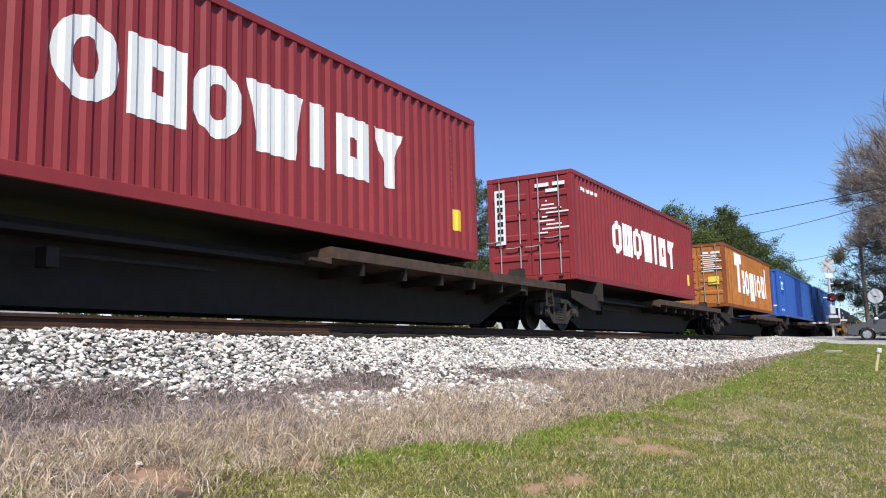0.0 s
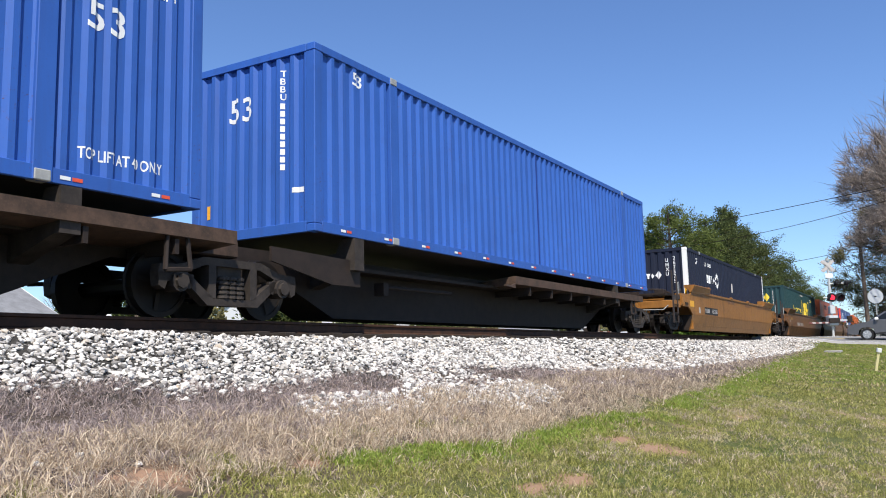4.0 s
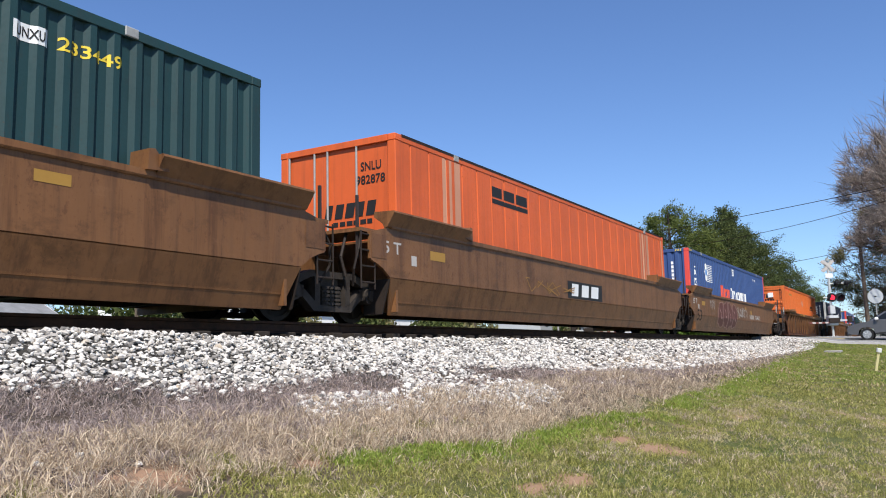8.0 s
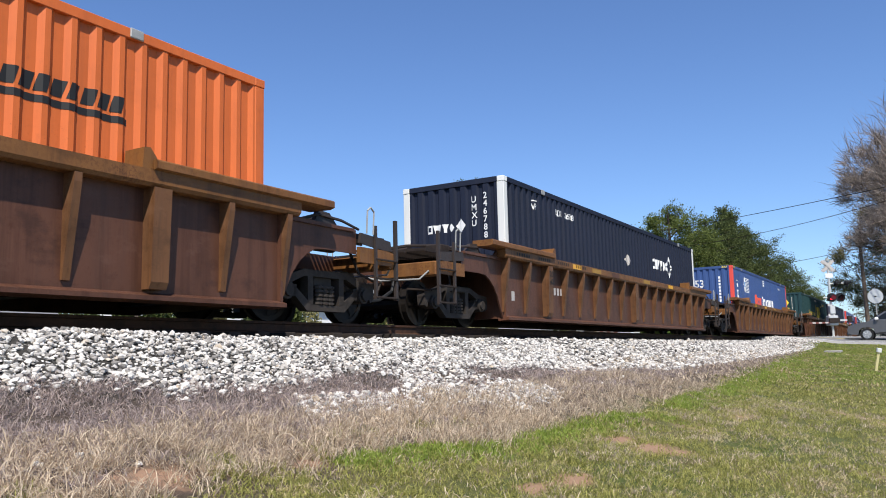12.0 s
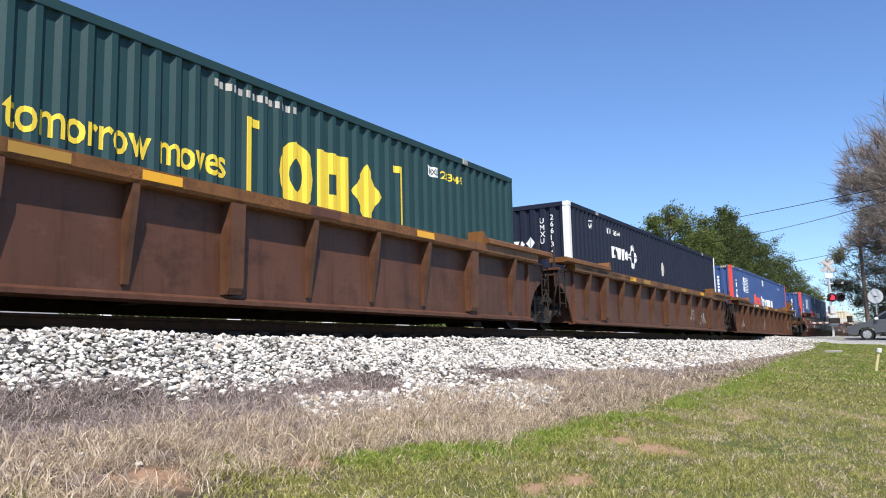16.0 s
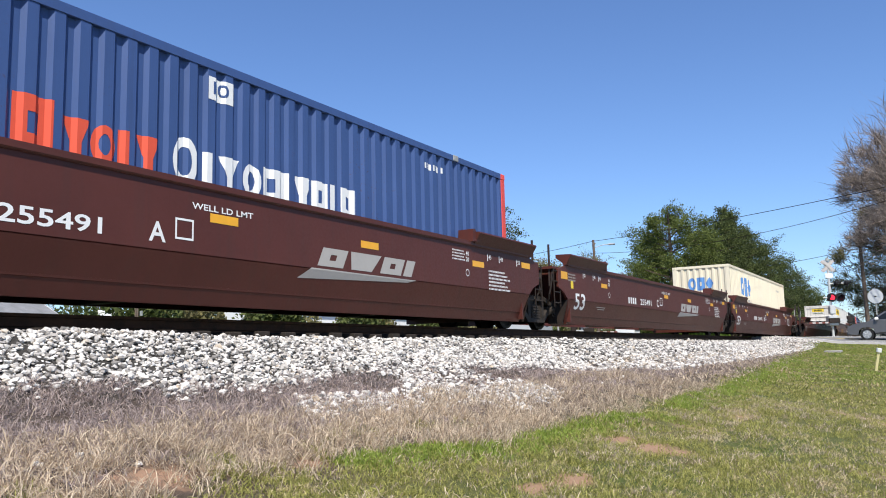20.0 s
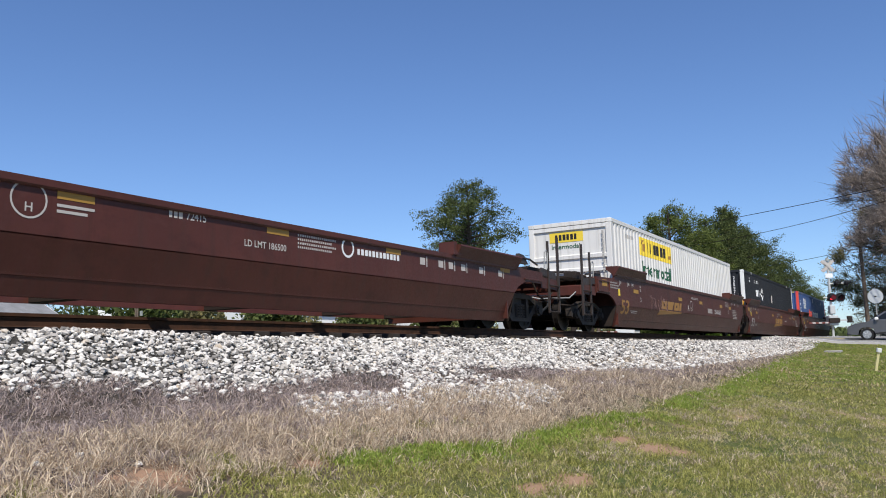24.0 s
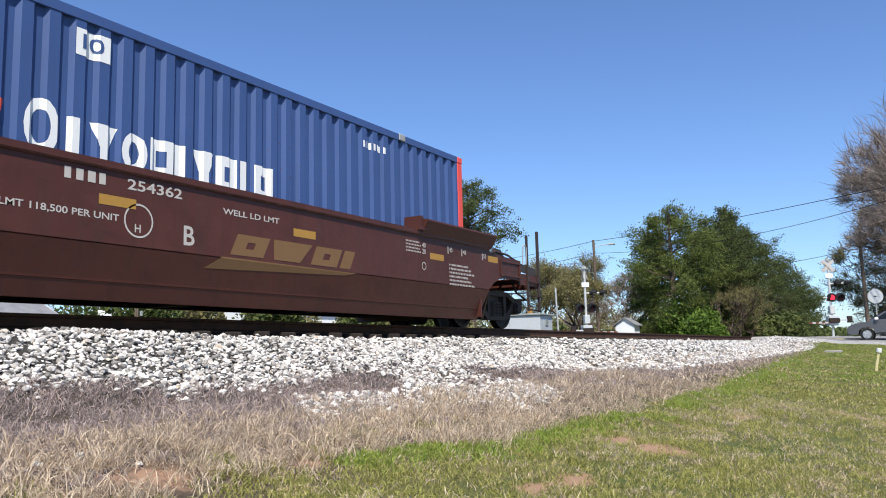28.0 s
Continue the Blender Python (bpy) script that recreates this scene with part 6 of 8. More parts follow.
def level_crossing_signal(x, y, z, facing, arm_dir, arm_len, height, lit, turned=0.0, arm_up=0.0, buck=0.0, shift=0.0):
    """Mast with crossbuck, two pairs of flashing lamps, gate mechanism and a lowered striped arm."""
    ob = thing("crossing_signal", "silver railway crossing signal mast with crossbuck and red lamps", "crossing signal", "crossing signals", at=pose(x, y, z, 0, 0, turned))
    part("mast", tube(bmesh.new(), (0, 0, 0), (0, 0, height - 0.3), 0.07, 10), "silver", ob)
    part("base", B(-0.25, 0.25, -0.25, 0.25, -0.3, 0.12, bevel=0.03), "silver", ob)
    for s in (-1, 1):
        for a in (45, -45):
            bm = B(-0.46, 0.46, -0.012, 0.012, -0.085, 0.085, bevel=0.004)
            b = part("crossbuck_board", bm, "w2", ob, "white crossbuck board")
            b.matrix_basis = pose(0, s * (0.09 + 0.03 * (a > 0)), height - 0.62) @ Matrix.Rotation(radians(a), 4, "Y") if not buck else Matrix.Rotation(radians(buck), 4, "Z") @ pose(0, s * (0.09 + 0.03 * (a > 0)), height - 0.62) @ Matrix.Rotation(radians(a), 4, "Y")
    part("track_plate", B(-0.22, 0.22, -0.105, -0.09, height - 1.35, height - 1.08), "w", ob)
    bell = tube(bmesh.new(), (0, 0, height - 0.3), (0, 0, height - 0.12), 0.16, 12, 0.08)
    part("bell", bell, "bronze", ob)
    lamp_h = height - 2.55
    part("lamp_arm", tube(bmesh.new(), (-0.42, 0, lamp_h), (0.42, 0, lamp_h), 0.035, 8), "silver", ob)
    part("upper_lamp_arm", tube(bmesh.new(), (0.0, 0, lamp_h + 0.85), (1.0, -0.1, lamp_h + 0.85), 0.035, 8), "silver", ob)
    k = 0
    for lx, ly, lz, dirs in ((-0.34 + shift, 0, lamp_h, (-1, 1)), (0.34 + shift * 0.6, 0, lamp_h, (-1, 1)), (0.35, -0.1, lamp_h + 0.85, (-1,)), (0.95, -0.1, lamp_h + 0.85, (-1,))):
        upper = lz > lamp_h
        for d in dirs:
            turn = Matrix.Translation((lx, ly, lz)) @ (Matrix.Rotation(radians(0 if d < 0 else 180), 4, "Z") if not upper else Matrix.Rotation(radians(60), 4, "Z"))
            if not upper and d < 0:
                turn = Matrix.Translation((lx, ly, lz)) @ Matrix.Rotation(radians(facing), 4, "Z")
            bm = bmesh.new()
            tube(bm, (0, -0.06, 0), (0, -0.075, 0), 0.27, 20)
            p = part("lamp_background", bm, "backplate", ob, "black round lamp background")
            p.matrix_basis = turn
            bm = bmesh.new()
            tube(bm, (0, 0.1, 0), (0, -0.06, 0), 0.14, 12)
            p2 = part("lamp_housing", bm, "backplate", p)
            # visor
            bm = bmesh.new()
            for i in range(7):
                a0, a1 = radians(-15 + 30 * i), radians(15 + 30 * i)
                q = [bm.verts.new((0.165 * math.cos(a), yy, 0.165 * math.sin(a))) for a, yy in ((a0, -0.075), (a1, -0.075), (a1, -0.30), (a0, -0.30))]
                bm.faces.new(q)
            part("visor", bm, "backplate", p)
            glowing = lit and lx < 0.2 and d < 0
            bm = tube(bmesh.new(), (0, -0.076, 0), (0, -0.10, 0), 0.15, 18)
            part("lens", bm, "lens_lit" if glowing else "lens_dark", p, "glowing red lens" if glowing else "dark red lens")
            if glowing:
                # added vane, coloured as an unlit lens, blocks the constant glow between flashes
                bm = bmesh.new()
                tube(bm, (0, 0.005, 0), (0, -0.005, 0), 0.155, 18)
                v = part("shutter_vane", bm, "lens_dark", p, "dark turning shutter of the flasher")
                v.location = (0, -0.26, 0)
                signals.append(v)
    part("gate_mechanism", B(-0.28, 0.28, -0.26, 0.26, 0.75, 1.35, bevel=0.04), "silver", ob, "silver gate mechanism box")
    part("junction_box", B(-0.16, 0.16, -0.22, 0.1, 1.45, 1.95, bevel=0.03), "silver", ob)
    n = max(3, round(arm_len / 0.2))
    for i in range(n):
        a, b = arm_len * i / n, arm_len * (i + 1) / n
        bm = B(min(arm_dir * a, arm_dir * b), max(arm_dir * a, arm_dir * b), -0.34, -0.30, 1.0 + arm_up, 1.09 + arm_up)
        part("gate_arm_section", bm, "stripe_old" if i % 2 else "w2", ob)
    part("arm_bracket", B(-0.32, 0.32, -0.38, -0.26, 0.9, 1.2, bevel=0.02), "dark", ob)
    part("counterweight", B(-arm_dir * 0.9 - 0.15, -arm_dir * 0.9 + 0.15, -0.4, -0.24, 0.9, 1.3, bevel=0.03), "dark", ob)
    part("counterweight_arm", B(min(0, -arm_dir * 0.9), max(0, -arm_dir * 0.9), -0.35, -0.30, 1.0, 1.1), "silver", ob)
    return ob


level_crossing_signal(54.3, -3.95, -0.12, 0, -1, 1.5, 5.0, True, -62, -0.12, 0.0, 0.42)
level_crossing_signal(44.0, 7.84, -0.45, 0, 1, 1.7, 4.9, False, -50, -0.1, 80)

# ---------------------------------------------------------------- waiting car
MAT["car_paint"] = plain("grey_car_paint", (0.135, 0.135, 0.142), 0.25, 0.4)
MAT["glass"] = Mat("dark_car_glass", (0.012, 0.014, 0.016), 0.08).m
MAT["rubber"] = plain("tyre_rubber", (0.018, 0.018, 0.018), 0.9)
MAT["alloy"] = plain("alloy_wheel", (0.45, 0.45, 0.45), 0.35, 0.7)
MAT["trim"] = plain("black_plastic_trim", (0.02, 0.02, 0.02), 0.6)


def sport_utility_car(at):
    """Front towards -x; built in its own space, wheels on z = 0."""
    ob = thing("car", "dark grey estate car waiting at the crossing", "car", at=at)
    outline = [(-2.25, 0.42), (-2.30, 0.62), (-2.22, 0.82), (-1.95, 0.92), (-1.15, 1.02), (2.15, 1.02), (2.26, 0.9), (2.28, 0.5), (2.2, 0.36), (1.75, 0.34), (1.68, 0.62), (1.48, 0.72), (1.22, 0.72), (1.02, 0.62), (0.95, 0.30), (-0.98, 0.30),
               (-1.05, 0.60), (-1.25, 0.70), (-1.52, 0.70), (-1.72, 0.60), (-1.8, 0.34)]
    bm = prism(bmesh.new(), outline, -0.88, 0.88)
    body = part("body", bm, "car_paint", ob, "dark grey metallic bodywork")
    cab = [(-1.20, 1.02), (-0.42, 1.46), (0.1, 1.56), (1.2, 1.55), (1.95, 1.45), (2.18, 1.02)]
    bm = bmesh.new()
    prism(bm, cab, -0.72, 0.72)
    for v in bm.verts:
        if v.co.z < 1.1:
            v.co.y *= 0.84 / 0.72
    part("cabin", bm, "car_paint", ob)

    def pane(pts, s):
        w = bmesh.new()
        q = [(a, s * (0.84 - (b - 1.02) * 0.12 / 0.54 + 0.006), b) for a, b in pts]
        fs = [w.verts.new(p) for p in q]
        w.faces.new(fs)
        r = bmesh.ops.extrude_face_region(w, geom=w.faces[:])
        for v in r["geom"]:
            if isinstance(v, bmesh.types.BMVert):
                v.co.y -= s * 0.01
        return w
    for s in (-1, 1):
        for pts in ([(-0.98, 1.06), (-0.36, 1.40), (-0.30, 1.06)], [(-0.22, 1.06), (-0.28, 1.42), (0.45, 1.48), (0.5, 1.06)], [(0.58, 1.06), (0.54, 1.48), (1.25, 1.47), (1.3, 1.06)], [(1.38, 1.06), (1.34, 1.46), (1.8, 1.38), (1.98, 1.08)]):
            part("side_window", pane(pts, s), "glass", ob, "dark tinted window")
        part("door_handle", B(0.28, 0.45, s * 0.88 - 0.02, s * 0.88 + 0.02, 0.90, 0.93), "car_paint", ob)
        part("door_handle", B(1.1, 1.27, s * 0.88 - 0.02, s * 0.88 + 0.02, 0.90, 0.93), "car_paint", ob)
        part("door_seam", B(-0.40, -0.385, s * 0.882 - 0.003, s * 0.882 + 0.003, 0.36, 1.0), "trim", ob)
        part("door_seam", B(0.53, 0.545, s * 0.882 - 0.003, s * 0.882 + 0.003, 0.36, 1.0), "trim", ob)
        part("sill_trim", B(-0.98, 0.95, s * 0.885 - 0.01, s * 0.885 + 0.01, 0.30, 0.38), "trim", ob)
        part("mirror", B(-0.92, -0.74, s * 0.95 - 0.09, s * 0.95 + 0.09, 1.04, 1.18, bevel=0.03), "w", ob, "pale door mirror")
        part("headlight", B(-2.25, -1.98, s * 0.66 - 0.16, s * 0.66 + 0.225, 0.70, 0.84, bevel=0.03), "alloy", ob, "clear headlight")
        part("tail_light", B(2.2, 2.27, s * 0.75 - 0.1, s * 0.75 + 0.1, 0.75, 1.0), "stripe", ob)
        part("roof_rail", tube(bmesh.new(), (-0.2, s * 0.66, 1.585), (1.8, s * 0.66, 1.56), 0.018, 6), "trim", ob)
        for x in (-1.38, 1.35):
            w = part("wheel", tube(bmesh.new(), (x, s * 0.66, 0.33), (x, s * 0.87, 0.33), 0.33, 24), "rubber", ob, "black tyre")
            bm = tube(bmesh.new(), (x, s * 0.86, 0.33), (x, s * 0.885, 0.33), 0.215, 16)
            part("rim", bm, "alloy", w, "silver alloy rim")
            bm = bmesh.new()
            for i in range(5):
                a = 2 * math.pi * i / 5
                tube(bm, (x + 0.05 * math.cos(a), s * 0.89, 0.33 + 0.05 * math.sin(a)), (x + 0.20 * math.cos(a), s * 0.89, 0.33 + 0.2 * math.sin(a)), 0.022, 6)
            part("spokes", bm, "silver", w)
    wsc = bmesh.new()
    q = [wsc.verts.new(p) for p in ((-1.17, -0.76, 1.06), (-1.17, 0.76, 1.06), (-0.45, 0.66, 1.46), (-0.45, -0.66, 1.46))]
    wsc.faces.new(q)
    for v in wsc.verts:
        v.co.x -= 0.02
        v.co.z += 0.012
    part("windscreen", wsc, "glass", ob, "dark windscreen")
    part("grille", B(-2.31, -2.26, -0.45, 0.45, 0.55, 0.74, bevel=0.01), "trim", ob)
    part("bumper", B(-2.34, -2.2, -0.8, 0.8, 0.36, 0.52, bevel=0.03), "car_paint", ob)
    part("plate_blank", B(-2.355, -2.335, -0.26, 0.26, 0.40, 0.50), "w", ob)
    return ob


sport_utility_car(Matrix.Translation((49.2, -7.5, -0.27)) @ Matrix.Rotation(radians(-90), 4, "Z") @ Matrix.Rotation(radians(-3.5), 4, "Y"))

# ---------------------------------------------------------------- poles, wires, signs
def utility_pole(x, y, z0, z1, lean=(0.0, 0.0), arm=None, lamp=False, label="weathered wooden utility pole", r=0.16):
    ob = thing("utility_pole", label, "utility pole", "utility poles", at=pose(x, y, z0))
    h = z1 - z0
    part("pole", tube(bmesh.new(), (0, 0, -0.3), (lean[0], lean[1], h), r, 10, r * 0.7), "wood", ob)
    for z in ([h - 0.4] if arm is None else arm):
        bm = tube(bmesh.new(), (0.1, 0, z), (0.1, 0, z + 0.16), 0.05, 8)
        part("insulator", bm, "bronze", ob)
    if lamp:
        part("lamp_bracket", pipe(bmesh.new(), [(0, 0, h - 0.7), (0.2, -0.7, h - 0.5), (0.3, -1.2, h - 0.48)], 0.035), "silver", ob)
        part("lamp_head", B(0.15, 0.45, -1.8, -1.15, h - 0.56, h - 0.42, bevel=0.04), "silver", ob)
    return ob


utility_pole(70, 16.57, -0.95, 9.5, (0.0, 0.12), lamp=True)
utility_pole(62.5, -5.45, -1.0, 6.3, (0.0, 0.1))
utility_pole(18.5, 14.5, -0.95, 1.75, label="thin weathered wooden post", r=0.035)
utility_pole(17.6, 13.2, -0.95, 1.35, (0.02, 0.1), label="thin leaning wooden post", r=0.045)


def wire(a, b, sag, r=0.018):
    a, b = Vector(a), Vector(b)
    pts = [a.lerp(b, i / 16) - Vector((0, 0, sag * 4 * (i / 16) * (1 - i / 16))) for i in range(17)]
    across = Vector((-(b - a).y, (b - a).x, 0)).normalized()
    verts = [p + across * (r * math.cos(2 * math.pi * j / 5)) + Vector((0, 0, r * math.sin(2 * math.pi * j / 5))) for p in pts for j in range(5)]
    faces = [(5 * i + j, 5 * i + (j + 1) % 5, 5 * i + 5 + (j + 1) % 5, 5 * i + 5 + j) for i in range(16) for j in range(5)]
    ob = part("overhead_wire", (verts, [], faces), "dark")
    return tagged(ob, "dark overhead wire between utility poles", "wire", "overhead wires")


wire((70, 16.7, 9.4), (52, -9.5, 8.6), 0.25, 0.022)
wire((70, 16.7, 8.3), (52, -9.5, 8.0), 0.9, 0.018)
wire((70, 16.7, 9.4), (80, 40, 9.6), 0.4, 0.022)
wire((70, 16.7, 8.3), (80, 40, 8.4), 0.5, 0.016)
wire((62.5, -5.35, 6.1), (95, 12.0, 8.6), 0.5, 0.018)
wire((62.5, -5.35, 6.1), (40, -16, 6.4), 0.5, 0.018)


def road_sign(x, y, z):
    ob = thing("road_sign", "grey back of a round road sign on a steel post", "road sign", at=pose(x, y, z))
    part("post", B(-0.03, 0.03, -0.03, 0.03, -0.3, 3.25), "galv", ob)
    bm = tube(bmesh.new(), (-0.05, 0, 2.70), (-0.035, 0, 2.70), 0.43, 28)
    part("round_plate", bm, "silver", ob, "plain metal back of round plate")
    part("square_plate", B(-0.075, -0.06, -0.16, 0.16, 2.72, 3.15, bevel=0.004), "silver", ob)
    part("clamp", B(-0.06, 0.03, -0.05, 0.05, 2.65, 2.75), "dark", ob)
    return ob


road_sign(56, -6.3, -0.35)


def marker_post(x, y, z):
    ob = thing("marker_post", "pale yellow leaning marker post with white cap in the lawn", "marker post", at=pose(x, y, z, 0, -4, 0) @ Matrix.Rotation(radians(12), 4, "X"))
    part("post", B(-0.035, 0.035, -0.03, 0.03, -0.1, 0.52, bevel=0.01), plain("pale_yellow_paint", (0.75, 0.66, 0.33)), ob)
    part("cap", tube(bmesh.new(), (0, 0, 0.5), (0, 0, 0.6), 0.065, 10), "w", ob)
    return ob


marker_post(24.0, -7.62, ground_height(24.0, -7.62))
_s = part("concrete_slab", B(-0.55, 0.55, -0.3, 0.3, -0.05, 0.06, bevel=0.02), "gravel")
_s.matrix_basis = pose(36.0, -5.55, ground_height(36.0, -5.55))
tagged(_s, "small pale concrete slab lying in the grass", "slab")

# ---------------------------------------------------------------- small buildings on the far side
MAT["siding"] = plain("grey_metal_siding", (0.50, 0.52, 0.53), 0.6)
MAT["shingle"] = grimy("grey_shingle_roof", (0.24, 0.24, 0.245), grime=(0.15, 0.15, 0.15), rough=0.9, scale=2.0)
MAT["whitewall"] = plain("white_painted_wall", (0.80, 0.80, 0.78), 0.7)


def signal_bungalow(x, y, z):
    ob = thing("signal_cabin", "grey sheet-metal signal equipment cabin beside the track", "equipment cabin", at=pose(x, y, z, 0, 0, 6))
    part("wall_shell", B(-0.9, 0.9, -1.0, 1.0, 0.1, 2.05, bevel=0.01), "siding", ob)
    part("roof", B(-0.98, 0.98, -1.08, 1.08, 2.05, 2.14, bevel=0.02), "bronze", ob)
    part("door", B(-0.93, -0.9, -0.45, 0.45, 0.2, 1.95, bevel=0.008), "siding", ob)
    part("door_handle", B(-0.96, -0.93, 0.32, 0.36, 1.0, 1.2), "dark", ob)
    part("vent", B(-0.2, 0.2, -1.03, -1.0, 1.6, 1.85), "bronze", ob)
    part("roof_vent", tube(bmesh.new(), (0.1, -0.2, 2.1), (0.1, -0.2, 2.45), 0.13, 10), "tan_l", ob)
    part("foundation", B(-0.85, 0.85, -0.95, 0.95, -0.4, 0.1), "gravel", ob)
    return ob


signal_bungalow(34.0, 7.0, -0.95)
_p = thing("leaning_pipe", "thin pale steel vent pipe leaning beside a cabin", "pipe", at=pose(34.6, 5.6, -0.95))
part("pipe", tube(bmesh.new(), (0, 0, -0.2), (0.1, 0.15, 3.35), 0.045, 8), "galv", _p)
part("pipe_foot", B(-0.2, 0.2, -0.2, 0.2, -0.1, 0.45, bevel=0.02), "w", _p)


def well_house(x, y, z, w, d, h, label, wall="whitewall"):
    ob = thing("shed", label, "shed", at=pose(x, y, z))
    part("wall_shell", B(-w / 2, w / 2, -d / 2, d / 2, 0, h), wall, ob)
    for s in (-1, 1):
        bm = prism(bmesh.new(), [(0.0, h + 0.55), (s * (d / 2 + 0.2), h - 0.05), (s * (d / 2 + 0.2), h + 0.03), (0.0, h + 0.63)], -w / 2 - 0.15, w / 2 + 0.15, "yz")
        part("roof_slope", bm, "shingle", ob, "dark shingle roof slope")
    bm = prism(bmesh.new(), [(-d / 2, h), (d / 2, h), (0, h + 0.55)], -w / 2, w / 2, "yz")
    part("gable", bm, wall, ob)
    part("door", B(-w / 2 - 0.03, -w / 2, -0.4, 0.4, 0.0, min(2.0, h - 0.1)), wall, ob)
    return ob


well_house(62, 11.3, -0.95, 1.3, 1.5, 2.3, "small white well house with a dark pitched roof")
well_house(60.5, 9.9, -0.95, 0.5, 0.5, 0.9, "tiny white box shed beside a larger one")


def house(x, y, z, w, d, h, roof, turn, label):
    ob = thing("house", label, "house", at=pose(x, y, z, 0, 0, turn))
    part("wall_shell", B(-w / 2, w / 2, -d / 2, d / 2, 0, h), "whitewall", ob)
    for s in (-1, 1):
        bm = prism(bmesh.new(), [(0.0, h + roof), (s * (d / 2 + 0.4), h - 0.15), (s * (d / 2 + 0.4), h - 0.02), (0.0, h + roof + 0.14)], -w / 2 - 0.35, w / 2 + 0.35, "yz")
        part("roof_slope", bm, "shingle", ob, "grey shingle roof slope")
        for e in (-1, 1):
            bm = prism(bmesh.new(), [(0.0, h + roof - 0.08), (s * (d / 2 + 0.42), h - 0.26), (s * (d / 2 + 0.42), h - 0.04), (0.0, h + roof + 0.16)], e * (w / 2 + 0.36) - 0.03, e * (w / 2 + 0.36) + 0.03, "yz")
            part("barge_board", bm, "w", ob, "white barge board")
    part("gable", prism(bmesh.new(), [(-d / 2, h), (d / 2, h), (0, h + roof)], -w / 2, w / 2, "yz"), "whitewall", ob)
    for k in range(3):
        wn = part("window", B(-w / 2 + 1.2 + 2.5 * k, -w / 2 + 2.3 + 2.5 * k, -d / 2 - 0.04, -d / 2, 0.9, 2.1), "w", ob)
        part("pane", B(-w / 2 + 1.28 + 2.5 * k, -w / 2 + 2.22 + 2.5 * k, -d / 2 - 0.05, -d / 2 - 0.04, 0.98, 2.02), "glass", wn)
    part("door", B(w / 2 - 1.4, w / 2 - 0.5, -d / 2 - 0.04, -d / 2, 0.0, 2.05), "tan_l", ob)
    return ob


house(24.6, 41.0, -0.9, 12, 9, 2.9, 2.6, 10, "white single-storey house with grey shingle gable roof")
house(52.0, 33.0, -0.9, 16, 8, 4.0, 2.0, -8, "low pale house behind shrubs")
_b = thing("sign_board", "plain white board on two posts", "sign board", at=pose(29.0, 30.0, -0.9, 0, 0, -37))
part("board", B(-0.55, 0.55, -0.02, 0.02, 2.88, 3.24, bevel=0.006), "w", _b)
for _x in (-0.45, 0.45):
    part("post", B(_x - 0.04, _x + 0.04, 0.02, 0.08, -0.2, 3.2), "wood", _b)
_b = thing("waste_bin", "dark green metal waste container behind the track", "waste container", at=pose(50.5, 11.0, -0.9, 0, 0, 10))
part("bin_body", prism(bmesh.new(), [(-0.9, 0.1), (0.9, 0.1), (1.0, 1.25), (-1.0, 1.25)], -0.8, 0.8), plain("dark_green_steel", (0.012, 0.05, 0.035), 0.5), _b)
part("bin_lid", B(-1.02, 1.02, -0.82, 0.82, 1.25, 1.33, bevel=0.02), "trim", _b)
for _i in range(3):
    part("bin_rib", B(-0.6 + 0.6 * _i, -0.54 + 0.6 * _i, -0.9, 0.9, 0.3, 1.2), "trim", _b)

# ---------------------------------------------------------------- trees
MAT["bark"] = grimy("grey_brown_bark", (0.12, 0.09, 0.07), grime=(0.05, 0.04, 0.03), rough=0.95, scale=4.0)
MAT["twig"] = foliage("bare_twigs", (0.17, 0.135, 0.115), (0.42, 0.35, 0.30), 0.25, 0.9)
MAT["needles"] = foliage("pine_needles", (0.038, 0.060, 0.014), (0.21, 0.25, 0.062), 0.35)
MAT["needles2"] = foliage("dark_pine_needles", (0.030, 0.048, 0.015), (0.155, 0.185, 0.056), 0.35)
MAT["bush"] = foliage("spring_shrub_leaves", (0.05, 0.10, 0.012), (0.22, 0.33, 0.055), 0.45)
MAT["haze"] = foliage("budding_twigs", (0.13, 0.115, 0.055), (0.32, 0.29, 0.12), 0.35)
MAT["hedge"] = foliage("mixed_hedge_leaves", (0.05, 0.072, 0.020), (0.17, 0.20, 0.06), 0.45)


def cards(centres, size, rng, stretch=1.0, flat=0.0, k=4):
    """Small bent leaf clumps: k-cornered scraps with random turns, as one mesh."""
    n = len(centres)
    c = np.asarray(centres)
    a = rng.normal(size=(n, 3))
    a /= np.linalg.norm(a, axis=1, keepdims=True)
    b = np.cross(a, rng.normal(size=(n, 3)))
    b /= np.linalg.norm(b, axis=1, keepdims=True)
    s = size * (0.5 + rng.random((n, 1)))
    o = np.cross(a, b) * s * 0.25
    v = np.stack([c - a * s * stretch - b * s * 0.35, c - a * s * 0.2 + b * s * 0.5 + o, c + a * s * stretch + b * s * 0.2, c + a * s * 0.25 - b * s * 0.5 + o], 1).reshape(-1, 3)
    i = np.arange(n)[:, None] * 4
    f = np.concatenate([i + np.array([[0, 1, 2]]), i + np.array([[0, 2, 3]])], 1).reshape(-1, 3)
    return v, f


